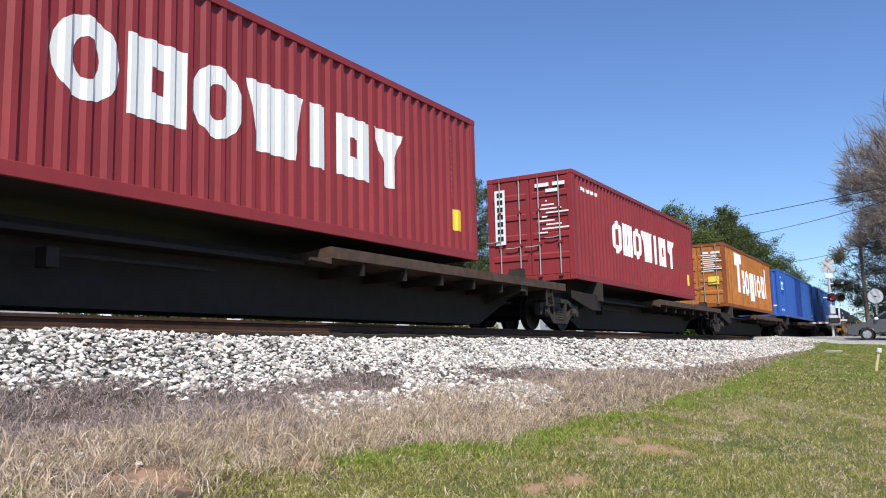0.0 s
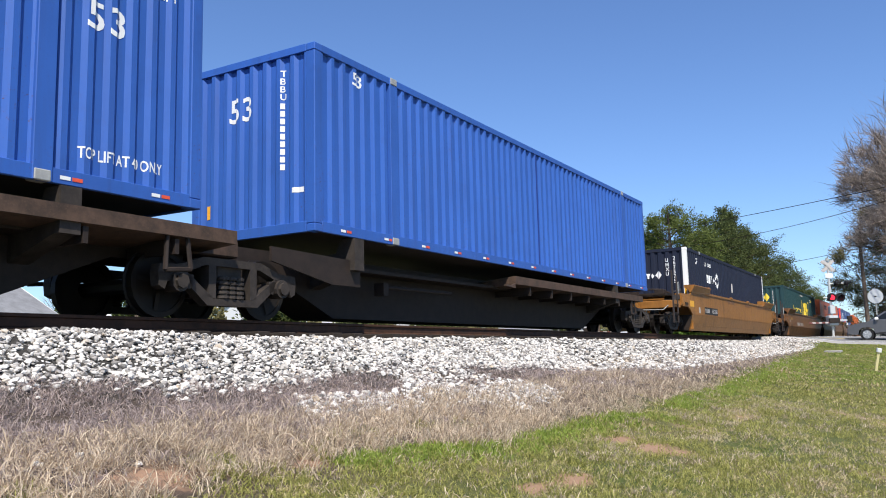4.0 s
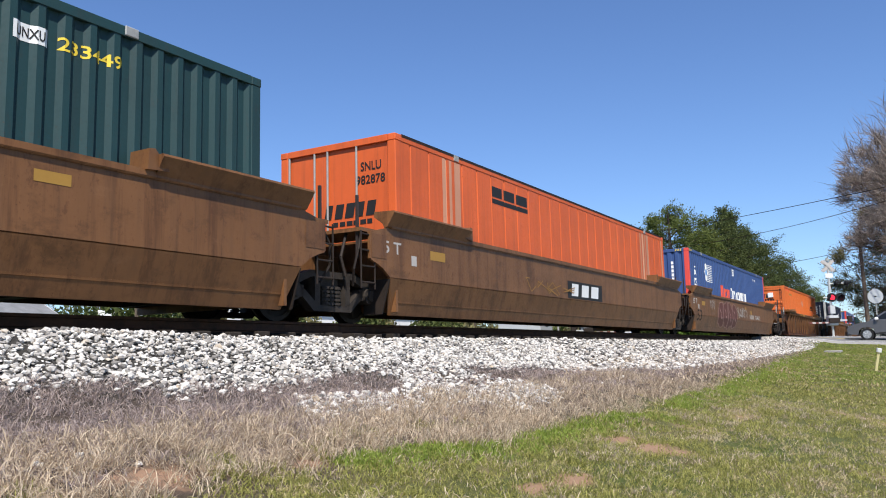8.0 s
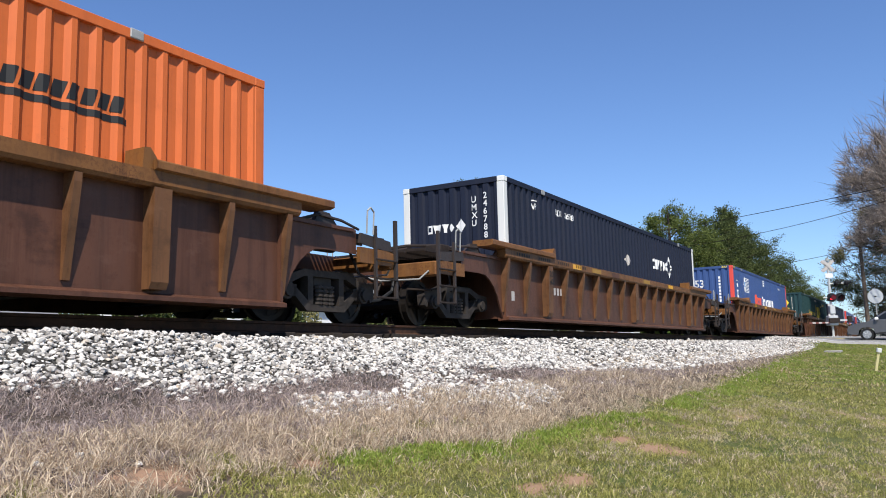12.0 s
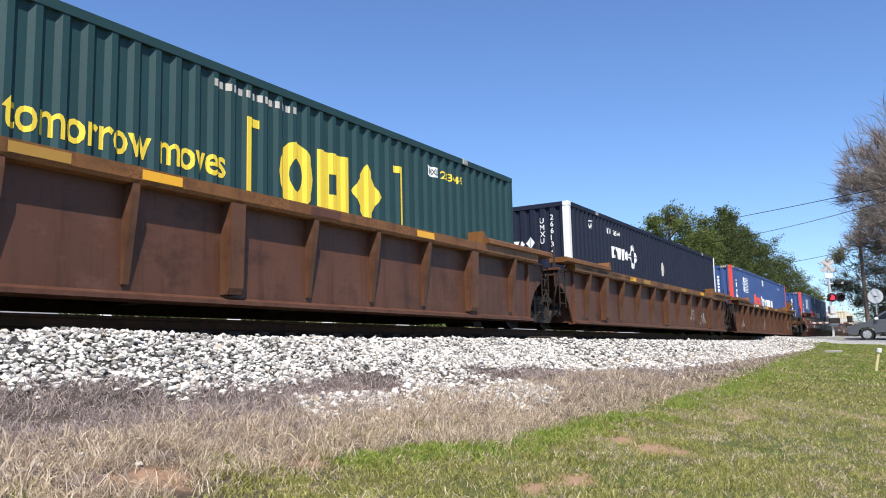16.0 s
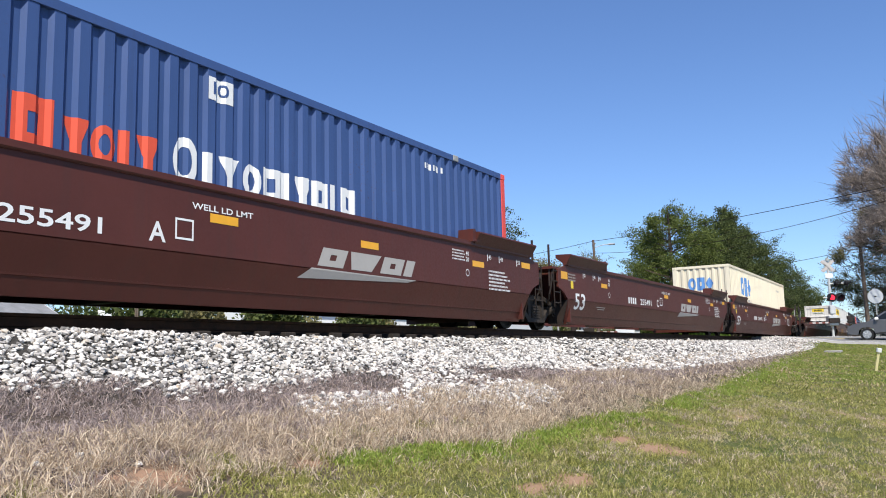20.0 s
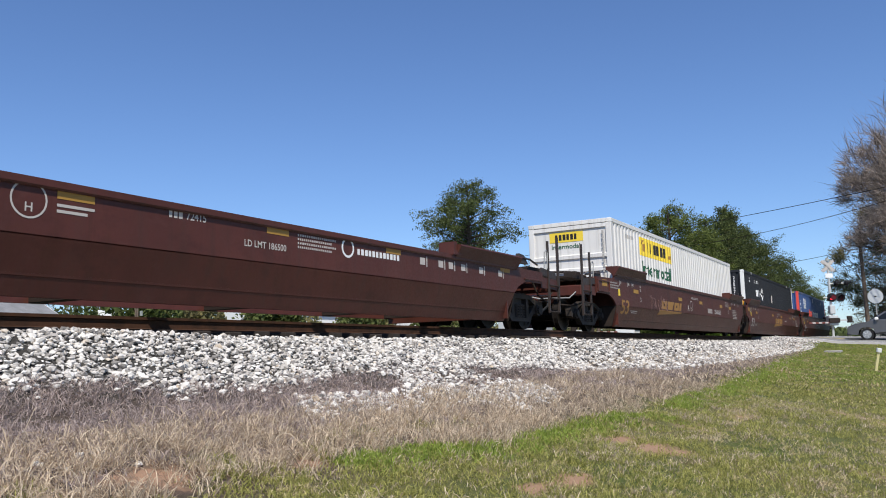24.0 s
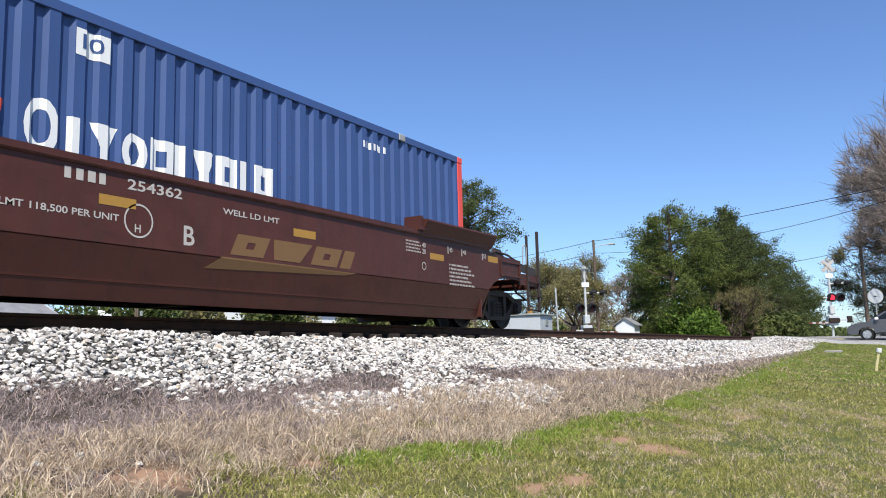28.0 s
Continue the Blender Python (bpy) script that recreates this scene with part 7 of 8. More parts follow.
def mesh_np(name, v, f, mat, parent=None, label="", smooth=False):
    me = bpy.data.meshes.new(name)
    me.vertices.add(len(v))
    me.vertices.foreach_set("co", np.asarray(v, dtype=np.float32).ravel())
    k = f.shape[1]
    me.loops.add(f.size)
    me.loops.foreach_set("vertex_index", np.asarray(f, dtype=np.int32).ravel())
    me.polygons.add(len(f))
    me.polygons.foreach_set("loop_start", np.arange(0, f.size, k, dtype=np.int32))
    me.update(calc_edges=True)
    if not smooth:
        me.shade_flat()
    me.validate()
    me.materials.append(MAT[mat] if isinstance(mat, str) else mat)
    ob = new(name, me)
    if parent is not None:
        ob.parent = parent
    if label:
        tagged(ob, label)
    return ob


def limbs(segs, sides=4):
    """Tapered tubes for (a, b, ra, rb), as one vertex and face array."""
    V, F = [], []
    for a, b, ra, rb in segs:
        a, b = np.asarray(a, float), np.asarray(b, float)
        d = b - a
        d /= np.linalg.norm(d) + 1e-9
        u = np.cross(d, (0.3, 0.5, 0.81) if abs(d[2]) < 0.9 else (1, 0, 0))
        u /= np.linalg.norm(u)
        w = np.cross(d, u)
        i0 = len(V)
        for p, r in ((a, ra), (b, rb)):
            for j in range(sides):
                t = 2 * math.pi * j / sides
                V.append(p + r * (math.cos(t) * u + math.sin(t) * w))
        for j in range(sides):
            F.append((i0 + j, i0 + (j + 1) % sides, i0 + sides + (j + 1) % sides, i0 + sides + j))
    return np.array(V), np.array(F)


def pine(x, y, z, h, r, seed, mat="needles", bare=0.25, n=3200, size=0.33, label="tall dark green pine tree by the track"):
    """Trunk, whorls of drooping limbs, and needle clumps gathered towards their ends."""
    rng = np.random.default_rng(seed)
    ob = thing("pine_tree", label, "tree", "pine trees", at=pose(x, y, z))
    mesh_np("trunk", *limbs([((0, 0, -0.3), (0.1, 0.05, h * 0.5), 0.028 * h, 0.017 * h), ((0.1, 0.05, h * 0.5), (0.0, 0.1, h * 0.97), 0.017 * h, 0.004 * h)], 8), "bark", ob)
    segs, tips = [], []
    m = int(26 + h * 2.2)
    for i in range(m):
        k = bare + (1 - bare) * (i + rng.random()) / m
        zz = h * k * 0.97
        q = (k - bare) / (1 - bare)
        reach = r * (0.55 + 0.6 * q if q < 0.35 else 1.08 * (1 - ((q - 0.35) / 0.65) ** 1.7) + 0.10) * (0.65 + 0.5 * rng.random())
        a = rng.random() * 2 * math.pi
        end = np.array([reach * math.cos(a), reach * math.sin(a), zz + reach * (0.15 + 0.3 * rng.random()) * (0.3 + q)])
        base = np.array([0.05, 0.05, zz])
        segs.append((base, end, 0.012 * h * (1.1 - k) + 0.02, 0.015))
        tips.append((base, end, reach))
    mesh_np("limb_frame", *limbs(segs), "bark", ob)
    w = np.array([t[2] for t in tips])
    pick = rng.choice(len(tips), size=int(n * 0.3), p=w / w.sum())
    centres = []
    for i in pick:
        b, e, rc = tips[i]
        t = 1.05 - 0.75 * rng.random() ** 1.6
        c = b + (e - b) * t + rng.normal(scale=0.16 * rc ** 0.5 + 0.1, size=3)
        centres.append(c + rng.normal(scale=(0.19, 0.19, 0.12), size=(22, 3)) * (size / 0.33))
    mesh_np("crown", *cards(np.concatenate(centres), size * 0.20, rng, 1.2), mat, ob)
    return ob


def bare_tree(x, y, z, h, spread, seed, depth=6, twig_mat="twig", twigs=5, label="leafless grey-brown deciduous tree", leaf=0, lean=0.0, fill=None):
    """Branching by halves down to fine twigs."""
    rng = np.random.default_rng(seed)
    ob = thing("bare_tree", label, "tree", "bare trees", at=pose(x, y, z))
    segs, fine = [], []

    def grow(p, d, length, rad, level):
        d = d / np.linalg.norm(d)
        mid = p + d * length * 0.5 + rng.normal(scale=0.04 * length, size=3)
        e = p + d * length
        segs.append((p, mid, rad, rad * 0.85))
        segs.append((mid, e, rad * 0.85, rad * 0.68))
        if level == 0:
            for _ in range(twigs):
                t = d + rng.normal(scale=0.65, size=3) + np.array([0, 0, 0.2])
                q = e - d * length * rng.random() * 0.8
                fine.append((q, q + t / np.linalg.norm(t) * length * (0.7 + 0.9 * rng.random())))
            return
        for _ in range(3 if level > 1 or rng.random() < 0.5 else 2):
            nd = d + rng.normal(scale=spread, size=3) + np.array([0, 0, 0.12])
            grow(e - d * length * 0.25 * rng.random(), nd, length * (0.62 + 0.2 * rng.random()), rad * 0.6, level - 1)
    grow(np.array([0, 0, -0.3]), np.array([lean, 0, 1.0]), h * 0.27, h * 0.018, depth)
    mesh_np("trunk", *limbs(segs[:2], 8), "bark", ob)
    mesh_np("branchwork", *limbs(segs[2:], 3), "bark", ob)
    if fill:
        # a close crown of fine shoots: height of its middle, reach sideways and upwards, number
        mid_z, reach, tall, count = fill
        u = rng.normal(size=(count, 3))
        u /= np.linalg.norm(u, axis=1, keepdims=True)
        k = (0.25 + 0.75 * rng.random((count, 1)) ** 0.5) * (0.86 + 0.14 * np.sin(u[:, :1] * 7 + u[:, 2:] * 5))
        root = u * k * np.array([reach, reach, tall]) + np.array([0, 0, mid_z])
        way = u * 0.6 + rng.normal(size=u.shape) * 0.45 + np.array([0, 0, 0.45])
        fine += list(zip(root, root + way * (0.5 + 0.9 * rng.random((count, 1)))))
    a = np.array([f[0] for f in fine])
    b = np.array([f[1] for f in fine])
    s = rng.normal(size=a.shape) * 0.008
    m = (a + b) / 2 + rng.normal(scale=0.06, size=a.shape)
    v = np.stack([a - s, a + s, m + s, b, m - s], 1).reshape(-1, 3)
    i = np.arange(len(a))[:, None] * 5
    f = np.concatenate([i + np.array([[0, 1, 2]]), i + np.array([[0, 2, 4]]), i + np.array([[4, 2, 3]])], 1).reshape(-1, 3)
    mesh_np("twig_crown", v, f, twig_mat, ob)
    if leaf:
        c = b[rng.integers(0, len(b), leaf)] + rng.normal(scale=0.2, size=(leaf, 3))
        mesh_np("bud_haze", *cards(c, 0.075, rng), "haze", ob)
    return ob


def shrub(x, y, z, w, d, h, seed, mat="bush", n=1500, size=0.2, label="leafy green shrub behind the track", name="shrub"):
    rng = np.random.default_rng(seed)
    ob = thing(name, label, "shrub", "shrubs", at=pose(x, y, z))
    lobes = [(rng.uniform(-0.4, 0.4) * w, rng.uniform(-0.4, 0.4) * d, h * rng.uniform(0.3, 0.75), rng.uniform(0.2, 0.38)) for _ in range(9)]
    c = []
    for i in range(n):
        a, b, e, q = lobes[rng.integers(0, 9)]
        u = rng.normal(size=3)
        u /= np.linalg.norm(u)
        rr = (0.55 + 0.5 * rng.random())
        c.append((a + u[0] * q * w * rr, b + u[1] * q * d * rr, max(0.02, e + u[2] * q * h * rr)))
    mesh_np("leaves", *cards(np.array(c), size, rng), mat, ob)
    segs = [((0, 0, -0.2), (a, b, e), 0.05, 0.012) for a, b, e, q in lobes]
    mesh_np("stems", *limbs(segs), "bark", ob)
    return ob


G = -0.97
pine(66, 8.6, G, 12.4, 3.5, 1, n=9000, size=0.30, bare=0.10, label="broad dark green pine at the crossing")
pine(70, 11.5, G, 10.5, 3.0, 2, n=4500, bare=0.12)
pine(80, 6.9, G, 14.2, 3.1, 3, "needles2", n=8000, bare=0.12, label="tall round-topped dark green pine")
pine(86, 7.6, G, 13.6, 3.2, 4, "needles2", n=6000, bare=0.10)
pine(95, 7.4, G, 13.4, 3.6, 5, "needles2", n=5500, bare=0.08)
pine(108, 7.6, G, 12.8, 4.0, 6, "needles2", n=3600, bare=0.05, size=0.4)
pine(124, 8.2, G, 12.0, 4.2, 7, "needles2", n=2800, bare=0.05, size=0.45)
pine(142, 9.6, G, 11.2, 4.2, 8, "needles2", n=2400, bare=0.05, size=0.5)
pine(165, 11.8, G, 11.0, 4.4, 9, "needles2", n=2000, bare=0.04, size=0.55)
pine(195, 15.0, G, 11.0, 4.6, 10, "hedge", n=1800, bare=0.04, size=0.6, label="distant green roadside tree")
pine(75, 7.6, G, 12.4, 3.2, 11, "needles2", n=5200, bare=0.15)
pine(70, 29.6, G, 17.8, 4.4, 12, "needles2", n=4600, bare=0.42, size=0.42, label="tall loose-crowned pine behind the track")
pine(74, 33.0, G, 13.0, 4.0, 13, n=3000, bare=0.4, size=0.4)
bare_tree(69, 4.9, G, 7.5, 0.42, 21, 5, "haze", 6, "leafless brown thicket tree in front of pines")
bare_tree(73, 5.0, G, 8.2, 0.42, 22, 5, "haze", 6, "leafless brown thicket tree in front of pines")
bare_tree(78, 4.9, G, 7.6, 0.45, 23, 5, "haze", 6, "leafless brown thicket tree in front of pines")
shrub(63.5, 7.2, G, 4.2, 3.6, 4.2, 31, n=3800, size=0.15, label="bright green leafy shrub below a pine")
shrub(66.0, 5.6, G, 3.0, 2.6, 3.4, 32, n=2400, size=0.15, label="bright green leafy shrub below a pine")
for _i, (_x, _w) in enumerate(((84, 5), (92, 6), (102, 7), (114, 8), (130, 9), (150, 11), (175, 14))):
    shrub(_x, 5.6 + max(0, _x - 100) * 0.055, G, _w * 1.2, 3.2, 3.6 + 0.4 * (_i % 3), 40 + _i, "hedge", 1900, 0.26 + 0.02 * _i, "dense mixed hedge along the track")
bare_tree(75, 20.8, G, 12.8, 0.40, 51, 6, "haze", 15, "weeping yellow-green budding tree", leaf=10000)
bare_tree(79, 26.0, G, 12.0, 0.40, 54, 6, "haze", 15, "weeping yellow-green budding tree", leaf=10000)
bare_tree(70, 18.0, G, 9.5, 0.42, 56, 6, "haze", 20, "weeping yellow-green budding tree", leaf=9000)
bare_tree(86, 19.0, G, 10.5, 0.42, 57, 6, "twig", 20, "leafless grey-brown tree behind the track", leaf=2000)
bare_tree(92, 27.0, G, 11.0, 0.42, 58, 6, "twig", 20, "leafless grey-brown tree behind the track")
bare_tree(78, 16.5, G, 7.5, 0.38, 52, 5, "twig", 5, "slender pale leafless tree behind the track")
bare_tree(84, 15.0, G, 7.0, 0.38, 53, 5, "twig", 5, "slender pale leafless tree behind the track")
for _i, (_x, _y) in enumerate(((58, 17), (64, 20), (80, 13.5), (70, 22), (88, 24), (52, 21))):
    shrub(_x, _y, G, 6, 4, 2.6 + 0.5 * (_i % 2), 60 + _i, "haze" if _i % 2 else "hedge", 1500, 0.2, "scruffy spring undergrowth behind the track")
for _i in range(11):
    shrub(21.5 + 2.6 * _i, 18.5 + 1.6 * (_i % 3), G, 4.2, 2.6, 3.3 + 0.3 * (_i % 4), 80 + _i, "haze" if _i % 3 else "hedge", 2200, 0.13, "green hedge behind the track")
shrub(33.0, 39.0, G, 3.6, 3.0, 5.2, 95, "needles2", 2600, 0.16, "dark evergreen shrub beside a house")
bare_tree(34.5, 38, G, 8.5, 0.42, 71, 5, "twig", 5, "leafless grey tree in a yard")
# trees beyond the road, on the near side of the track
bare_tree(63.5, -10.6, -0.8, 17.6, 0.38, 101, 7, "twig", 26, "large dense leafless tree with grey twigs", lean=0.02, fill=(9.6, 6.6, 8.6, 15000))
bare_tree(68, -11.3, -0.8, 20.0, 0.38, 102, 7, "twig", 20, "large dense leafless tree with grey twigs", fill=(10.5, 7.0, 9.4, 11000))
bare_tree(64.5, -9.9, -0.8, 12.5, 0.36, 103, 6, "twig", 20, "leafless grey understorey tree by the road")
bare_tree(70, -9.9, -0.8, 16.0, 0.38, 104, 6, "twig", 20, "leafless grey understorey tree by the road")
bare_tree(74, -9.0, -0.8, 15.0, 0.46, 107, 6, "haze", 26, "leafless budding tree by the road", leaf=5000)
pine(73, -7.2, -0.8, 9.5, 2.6, 105, "needles2", n=3200, bare=0.1)
for _i in range(4):
    shrub(66 + 2.6 * _i, -7.4 - 0.5 * _i, -0.9, 4.0, 2.4, 3.6, 120 + _i, "twig" if _i % 2 else "hedge", 2600, 0.10, "scrubby undergrowth below roadside trees")
for _i in range(5):
    shrub(86 + 14 * _i, -9.0 - 0.6 * _i, -0.9, 9, 4, 3.2, 110 + _i, "haze" if _i % 2 else "hedge", 1300, 0.3, "roadside undergrowth beyond the crossing")
# ---------------------------------------------------------------- distance
def woods(name, x0, x1, y, h, n, seed, mat, label, size=1.1, deep=6.0):
    rng = np.random.default_rng(seed)
    px = rng.uniform(x0, x1, n)
    top = np.array([h * (0.65 + 0.5 * noise.noise((float(v) * 0.03, seed, 0.0))) for v in px])
    c = np.stack([px, y + rng.normal(scale=deep, size=n), G + top * rng.random(n) ** 0.7], 1)
    ob = mesh_np(name, *cards(c, size, rng), mat)
    return tagged(ob, label, "woods", kind="stuff")


def brush(name, x0, x1, y, h, n, seed, mat, label, deep):
    """A thicket of thin leaning twigs."""
    rng = np.random.default_rng(seed)
    px = rng.uniform(x0, x1, n)
    top = np.array([h * (0.75 + 0.45 * noise.noise((float(v) * 0.12, seed, 0.0))) for v in px])
    a = np.stack([px, y + rng.normal(scale=deep, size=n), G + top * rng.random(n) ** 0.8], 1)
    d = rng.normal(size=(n, 3)) * np.array([0.6, 0.6, 0.35]) + np.array([0, 0, 0.7])
    b = a + d * (0.5 + 0.9 * rng.random((n, 1)))
    m = (a + b) / 2 + rng.normal(scale=0.09, size=a.shape)
    w = rng.normal(size=a.shape) * 0.013
    v = np.stack([a - w, a + w, m + w, b, m - w], 1).reshape(-1, 3)
    i = np.arange(n)[:, None] * 5
    f = np.concatenate([i + np.array([[0, 1, 2]]), i + np.array([[0, 2, 4]]), i + np.array([[4, 2, 3]])], 1).reshape(-1, 3)
    return tagged(mesh_np(name, v, f, mat), label, "woods", kind="stuff")


woods("far_woods", -160, 330, 120, 13, 28000, 5, "hedge", "distant mixed woods behind the houses", 0.7)
woods("near_woods", 60, 175, 46, 9, 30000, 8, "haze", "leafless thicket behind the crossing", 0.22)
brush("roadside_thicket", 76, 125, -19, 13, 26000, 9, "twig", "dense leafless roadside thicket", 2.5)
brush("roadside_scrub", 66, 86, -8.6, 6.5, 16000, 12, "twig", "dense leafless scrub below roadside trees", 1.2)
woods("far_woods_right", 250, 420, 28, 9, 5000, 6, "hedge", "distant woods at the end of the track")

# ---------------------------------------------------------------- ballast, weeds, lawn
def stones(n, sampler, lo, hi, seed, mat, name, label, coarse=False):
    """Loose crushed stones, each a squashed and cut twelve-cornered lump, as one mesh."""
    rng = np.random.default_rng(seed)
    p = (1 + 5 ** 0.5) / 2
    ico = np.array([(-1, p, 0), (1, p, 0), (-1, -p, 0), (1, -p, 0), (0, -1, p), (0, 1, p), (0, -1, -p), (0, 1, -p), (p, 0, -1), (p, 0, 1), (-p, 0, -1), (-p, 0, 1)], float) / 1.9
    tri = np.array([(0, 11, 5), (0, 5, 1), (0, 1, 7), (0, 7, 10), (0, 10, 11), (1, 5, 9), (5, 11, 4), (11, 10, 2), (10, 7, 6), (7, 1, 8), (3, 9, 4), (3, 4, 2), (3, 2, 6), (3, 6, 8), (3, 8, 9), (4, 9, 5), (2, 4, 11), (6, 2, 10), (8, 6, 7), (9, 8, 1)])
    if coarse:
        ico = np.array([(1, 0, 0), (-1, 0, 0), (0, 1, 0), (0, -1, 0), (0, 0, 1), (0, 0, -1)], float) * 1.15
        tri = np.array([(0, 2, 4), (2, 1, 4), (1, 3, 4), (3, 0, 4), (2, 0, 5), (1, 2, 5), (3, 1, 5), (0, 3, 5)])
    c = len(ico)
    at = sampler(rng, n)
    n = len(at)
    z = np.array([ground_height(float(x), float(y)) for x, y in at])
    s = (lo + (hi - lo) * rng.random(n) ** 1.6)[:, None, None] * 0.5
    j = ico[None] * (0.55 + 0.75 * rng.random((n, c, 1)))
    j = j * (0.55 + 0.8 * rng.random((n, 1, 3)))
    q = rng.normal(size=(n, 4))
    q /= np.linalg.norm(q, axis=1, keepdims=True)
    w, x, y, zz = q.T
    R = np.stack([1 - 2 * (y * y + zz * zz), 2 * (x * y - w * zz), 2 * (x * zz + w * y), 2 * (x * y + w * zz), 1 - 2 * (x * x + zz * zz), 2 * (y * zz - w * x), 2 * (x * zz - w * y), 2 * (y * zz + w * x), 1 - 2 * (x * x + y * y)], 1).reshape(n, 3, 3)
    v = np.einsum("nij,nkj->nki", R, j * s) * np.array([1.06, 1.06, 0.80])
    v += np.stack([at[:, 0], at[:, 1], z + s[:, 0, 0] * (-0.1 + 1.1 * rng.random(n))], 1)[:, None, :]
    f = (tri[None] + c * np.arange(n)[:, None, None]).reshape(-1, 3)
    ob = mesh_np(name, v.reshape(-1, 3), f, mat)
    return tagged(ob, label, "ballast", kind="stuff")


def stone_material():
    M = Mat("crushed_granite", (0.5, 0.49, 0.47), 0.85)
    g = M.n("NewGeometry")
    c = M.ramp(g.outputs["Random Per Island"], (0.0, (0.10, 0.09, 0.08)), (0.22, (0.34, 0.31, 0.28)), (0.45, (0.60, 0.56, 0.51)), (0.93, (0.80, 0.76, 0.70)), (1.0, (0.50, 0.39, 0.27)))
    f = M.noise(M.coord(), 60.0, 4, 0.7)
    M.color(M.mix(M.math("MULTIPLY", f, 0.35), c, (0.30, 0.29, 0.28)))
    M.bump(f, 0.3, 0.005)
    return M.m


MAT["stone"] = stone_material()


def edge_of_stones(x):
    """Lower edge of the stone slope: it wanders along the track and widens towards the road."""
    base = lerp_table(x, [(-5, -2.87), (4.3, -2.86), (5.0, -3.02), (6.0, -3.13), (7.1, -2.94), (9.9, -2.9), (11.8, -3.04), (13.5, -3.28), (15.4, -3.67), (17.5, -4.15), (26, -4.35), (45, -4.2)])
    return base + 0.09 * noise.noise((x * 1.1, 7.0, 0.0)) + 0.05 * noise.noise((x * 3.1, 9.0, 0.0))


def bank(x0, x1):
    def draw(rng, n):
        x = rng.uniform(x0, x1, n)
        y = rng.uniform(-4.5, -1.62, n)
        keep = [yy > edge_of_stones(float(xx)) - abs(rng.normal(scale=0.07)) for xx, yy in zip(x, y)]
        return np.stack([x, y], 1)[np.array(keep)]
    return draw


def blob(cx, cy, rx, ry):
    def draw(rng, n):
        a = rng.random(n) * 2 * math.pi
        r = np.sqrt(rng.random(n)) * (0.75 + 0.3 * np.sin(3 * a + cx))
        return np.stack([cx + rx * r * np.cos(a), cy + ry * r * np.sin(a)], 1)
    return draw


def loose(rng, n):
    return np.stack([rng.uniform(1, 30, n), -3.2 - np.abs(rng.normal(scale=0.75, size=n))], 1)


def spill(rng, n):
    """Stones that ran down over the weeds, in one tongue along the foot of the bank."""
    x = rng.uniform(5.8, 10.9, n)
    y = rng.uniform(-5.0, -2.8, n)
    keep = []
    for a, b in zip(x, y):
        top = lerp_table(a, [(5.7, -3.9), (6.3, -3.4), (7.25, -3.5), (8.1, -3.5), (8.6, -3.1), (8.9, -2.9), (10.2, -2.95), (10.6, -3.4), (10.9, -3.9)])
        low = lerp_table(a, [(5.7, -4.0), (6.1, -4.22), (6.9, -4.16), (7.7, -4.36), (8.3, -4.74), (9.6, -4.72), (10.4, -4.5), (10.9, -4.0)])
        w = 0.14 * noise.noise((a * 2.2, b * 2.2, 5.0)) + rng.normal(scale=0.05)
        hole = noise.noise((a * 1.5, b * 1.9, 15.0))
        keep.append(low + w < b < top + w and (hole > -0.28 or rng.random() < 0.15))
    return np.stack([x, y], 1)[np.array(keep)]


stones(32000, bank(0.5, 15.0), 0.030, 0.074, 1, "stone", "ballast_near", "pale grey crushed stone ballast on the bank")
stones(9000, bank(0.5, 15.0), 0.02, 0.045, 3, "stone", "ballast_chips", "small pale stone chips between the ballast", True)
stones(20000, bank(15.0, 45.0), 0.045, 0.10, 2, "stone", "ballast_far", "pale grey crushed stone ballast on the bank", True)
stones(7400, spill, 0.035, 0.08, 30, "stone", "ballast_spill", "spilled pale stones below the bank")
stones(24, blob(3.2, -4.25, 0.5, 0.16), 0.035, 0.07, 33, "stone", "stray_stones", "a few pale stones in dry grass")
stones(260, loose, 0.03, 0.07, 4, "stone", "loose_stones", "single pale stones among dry grass")


def blades(n, sampler, height, width, lean, seed, mat, name, label, category="grass"):
    """Thin bent blades, each two facets, as one mesh."""
    rng = np.random.default_rng(seed)
    at = sampler(rng, n)
    n = len(at)
    z = np.array([ground_height(float(x), float(y)) for x, y in at])
    p = np.stack([at[:, 0], at[:, 1], z - 0.005], 1)
    h = height * (0.45 + 0.9 * rng.random((n, 1)))
    a = rng.random(n) * 2 * math.pi
    d = np.stack([np.cos(a), np.sin(a), np.zeros(n)], 1)
    l = np.clip(lean * (0.25 + 0.75 * rng.random((n, 1)) ** 0.6), 0, 0.985)
    b = rng.random(n) * 2 * math.pi
    side = np.stack([np.cos(b), np.sin(b), 0.4 * rng.normal(size=n)], 1) * width * (0.6 + 0.8 * rng.random((n, 1)))
    up = np.array([0, 0, 1.0])
    rise = np.sqrt(1 - l * l)
    m = p + d * h * l * 0.5 + up * h * (0.58 * rise + 0.06 * l)
    t = p + d * h * l + up * h * rise * (0.6 + 0.4 * rng.random((n, 1)))
    v = np.stack([p - side, p + side, m + side * 0.7, t, m - side * 0.7], 1).reshape(-1, 3)
    i = np.arange(n)[:, None] * 5
    f = np.concatenate([i + np.array([[0, 1, 2]]), i + np.array([[0, 2, 4]]), i + np.array([[4, 2, 3]])], 1).reshape(-1, 3)
    ob = mesh_np(name, v, f, mat)
    return tagged(ob, label, category, kind="stuff")


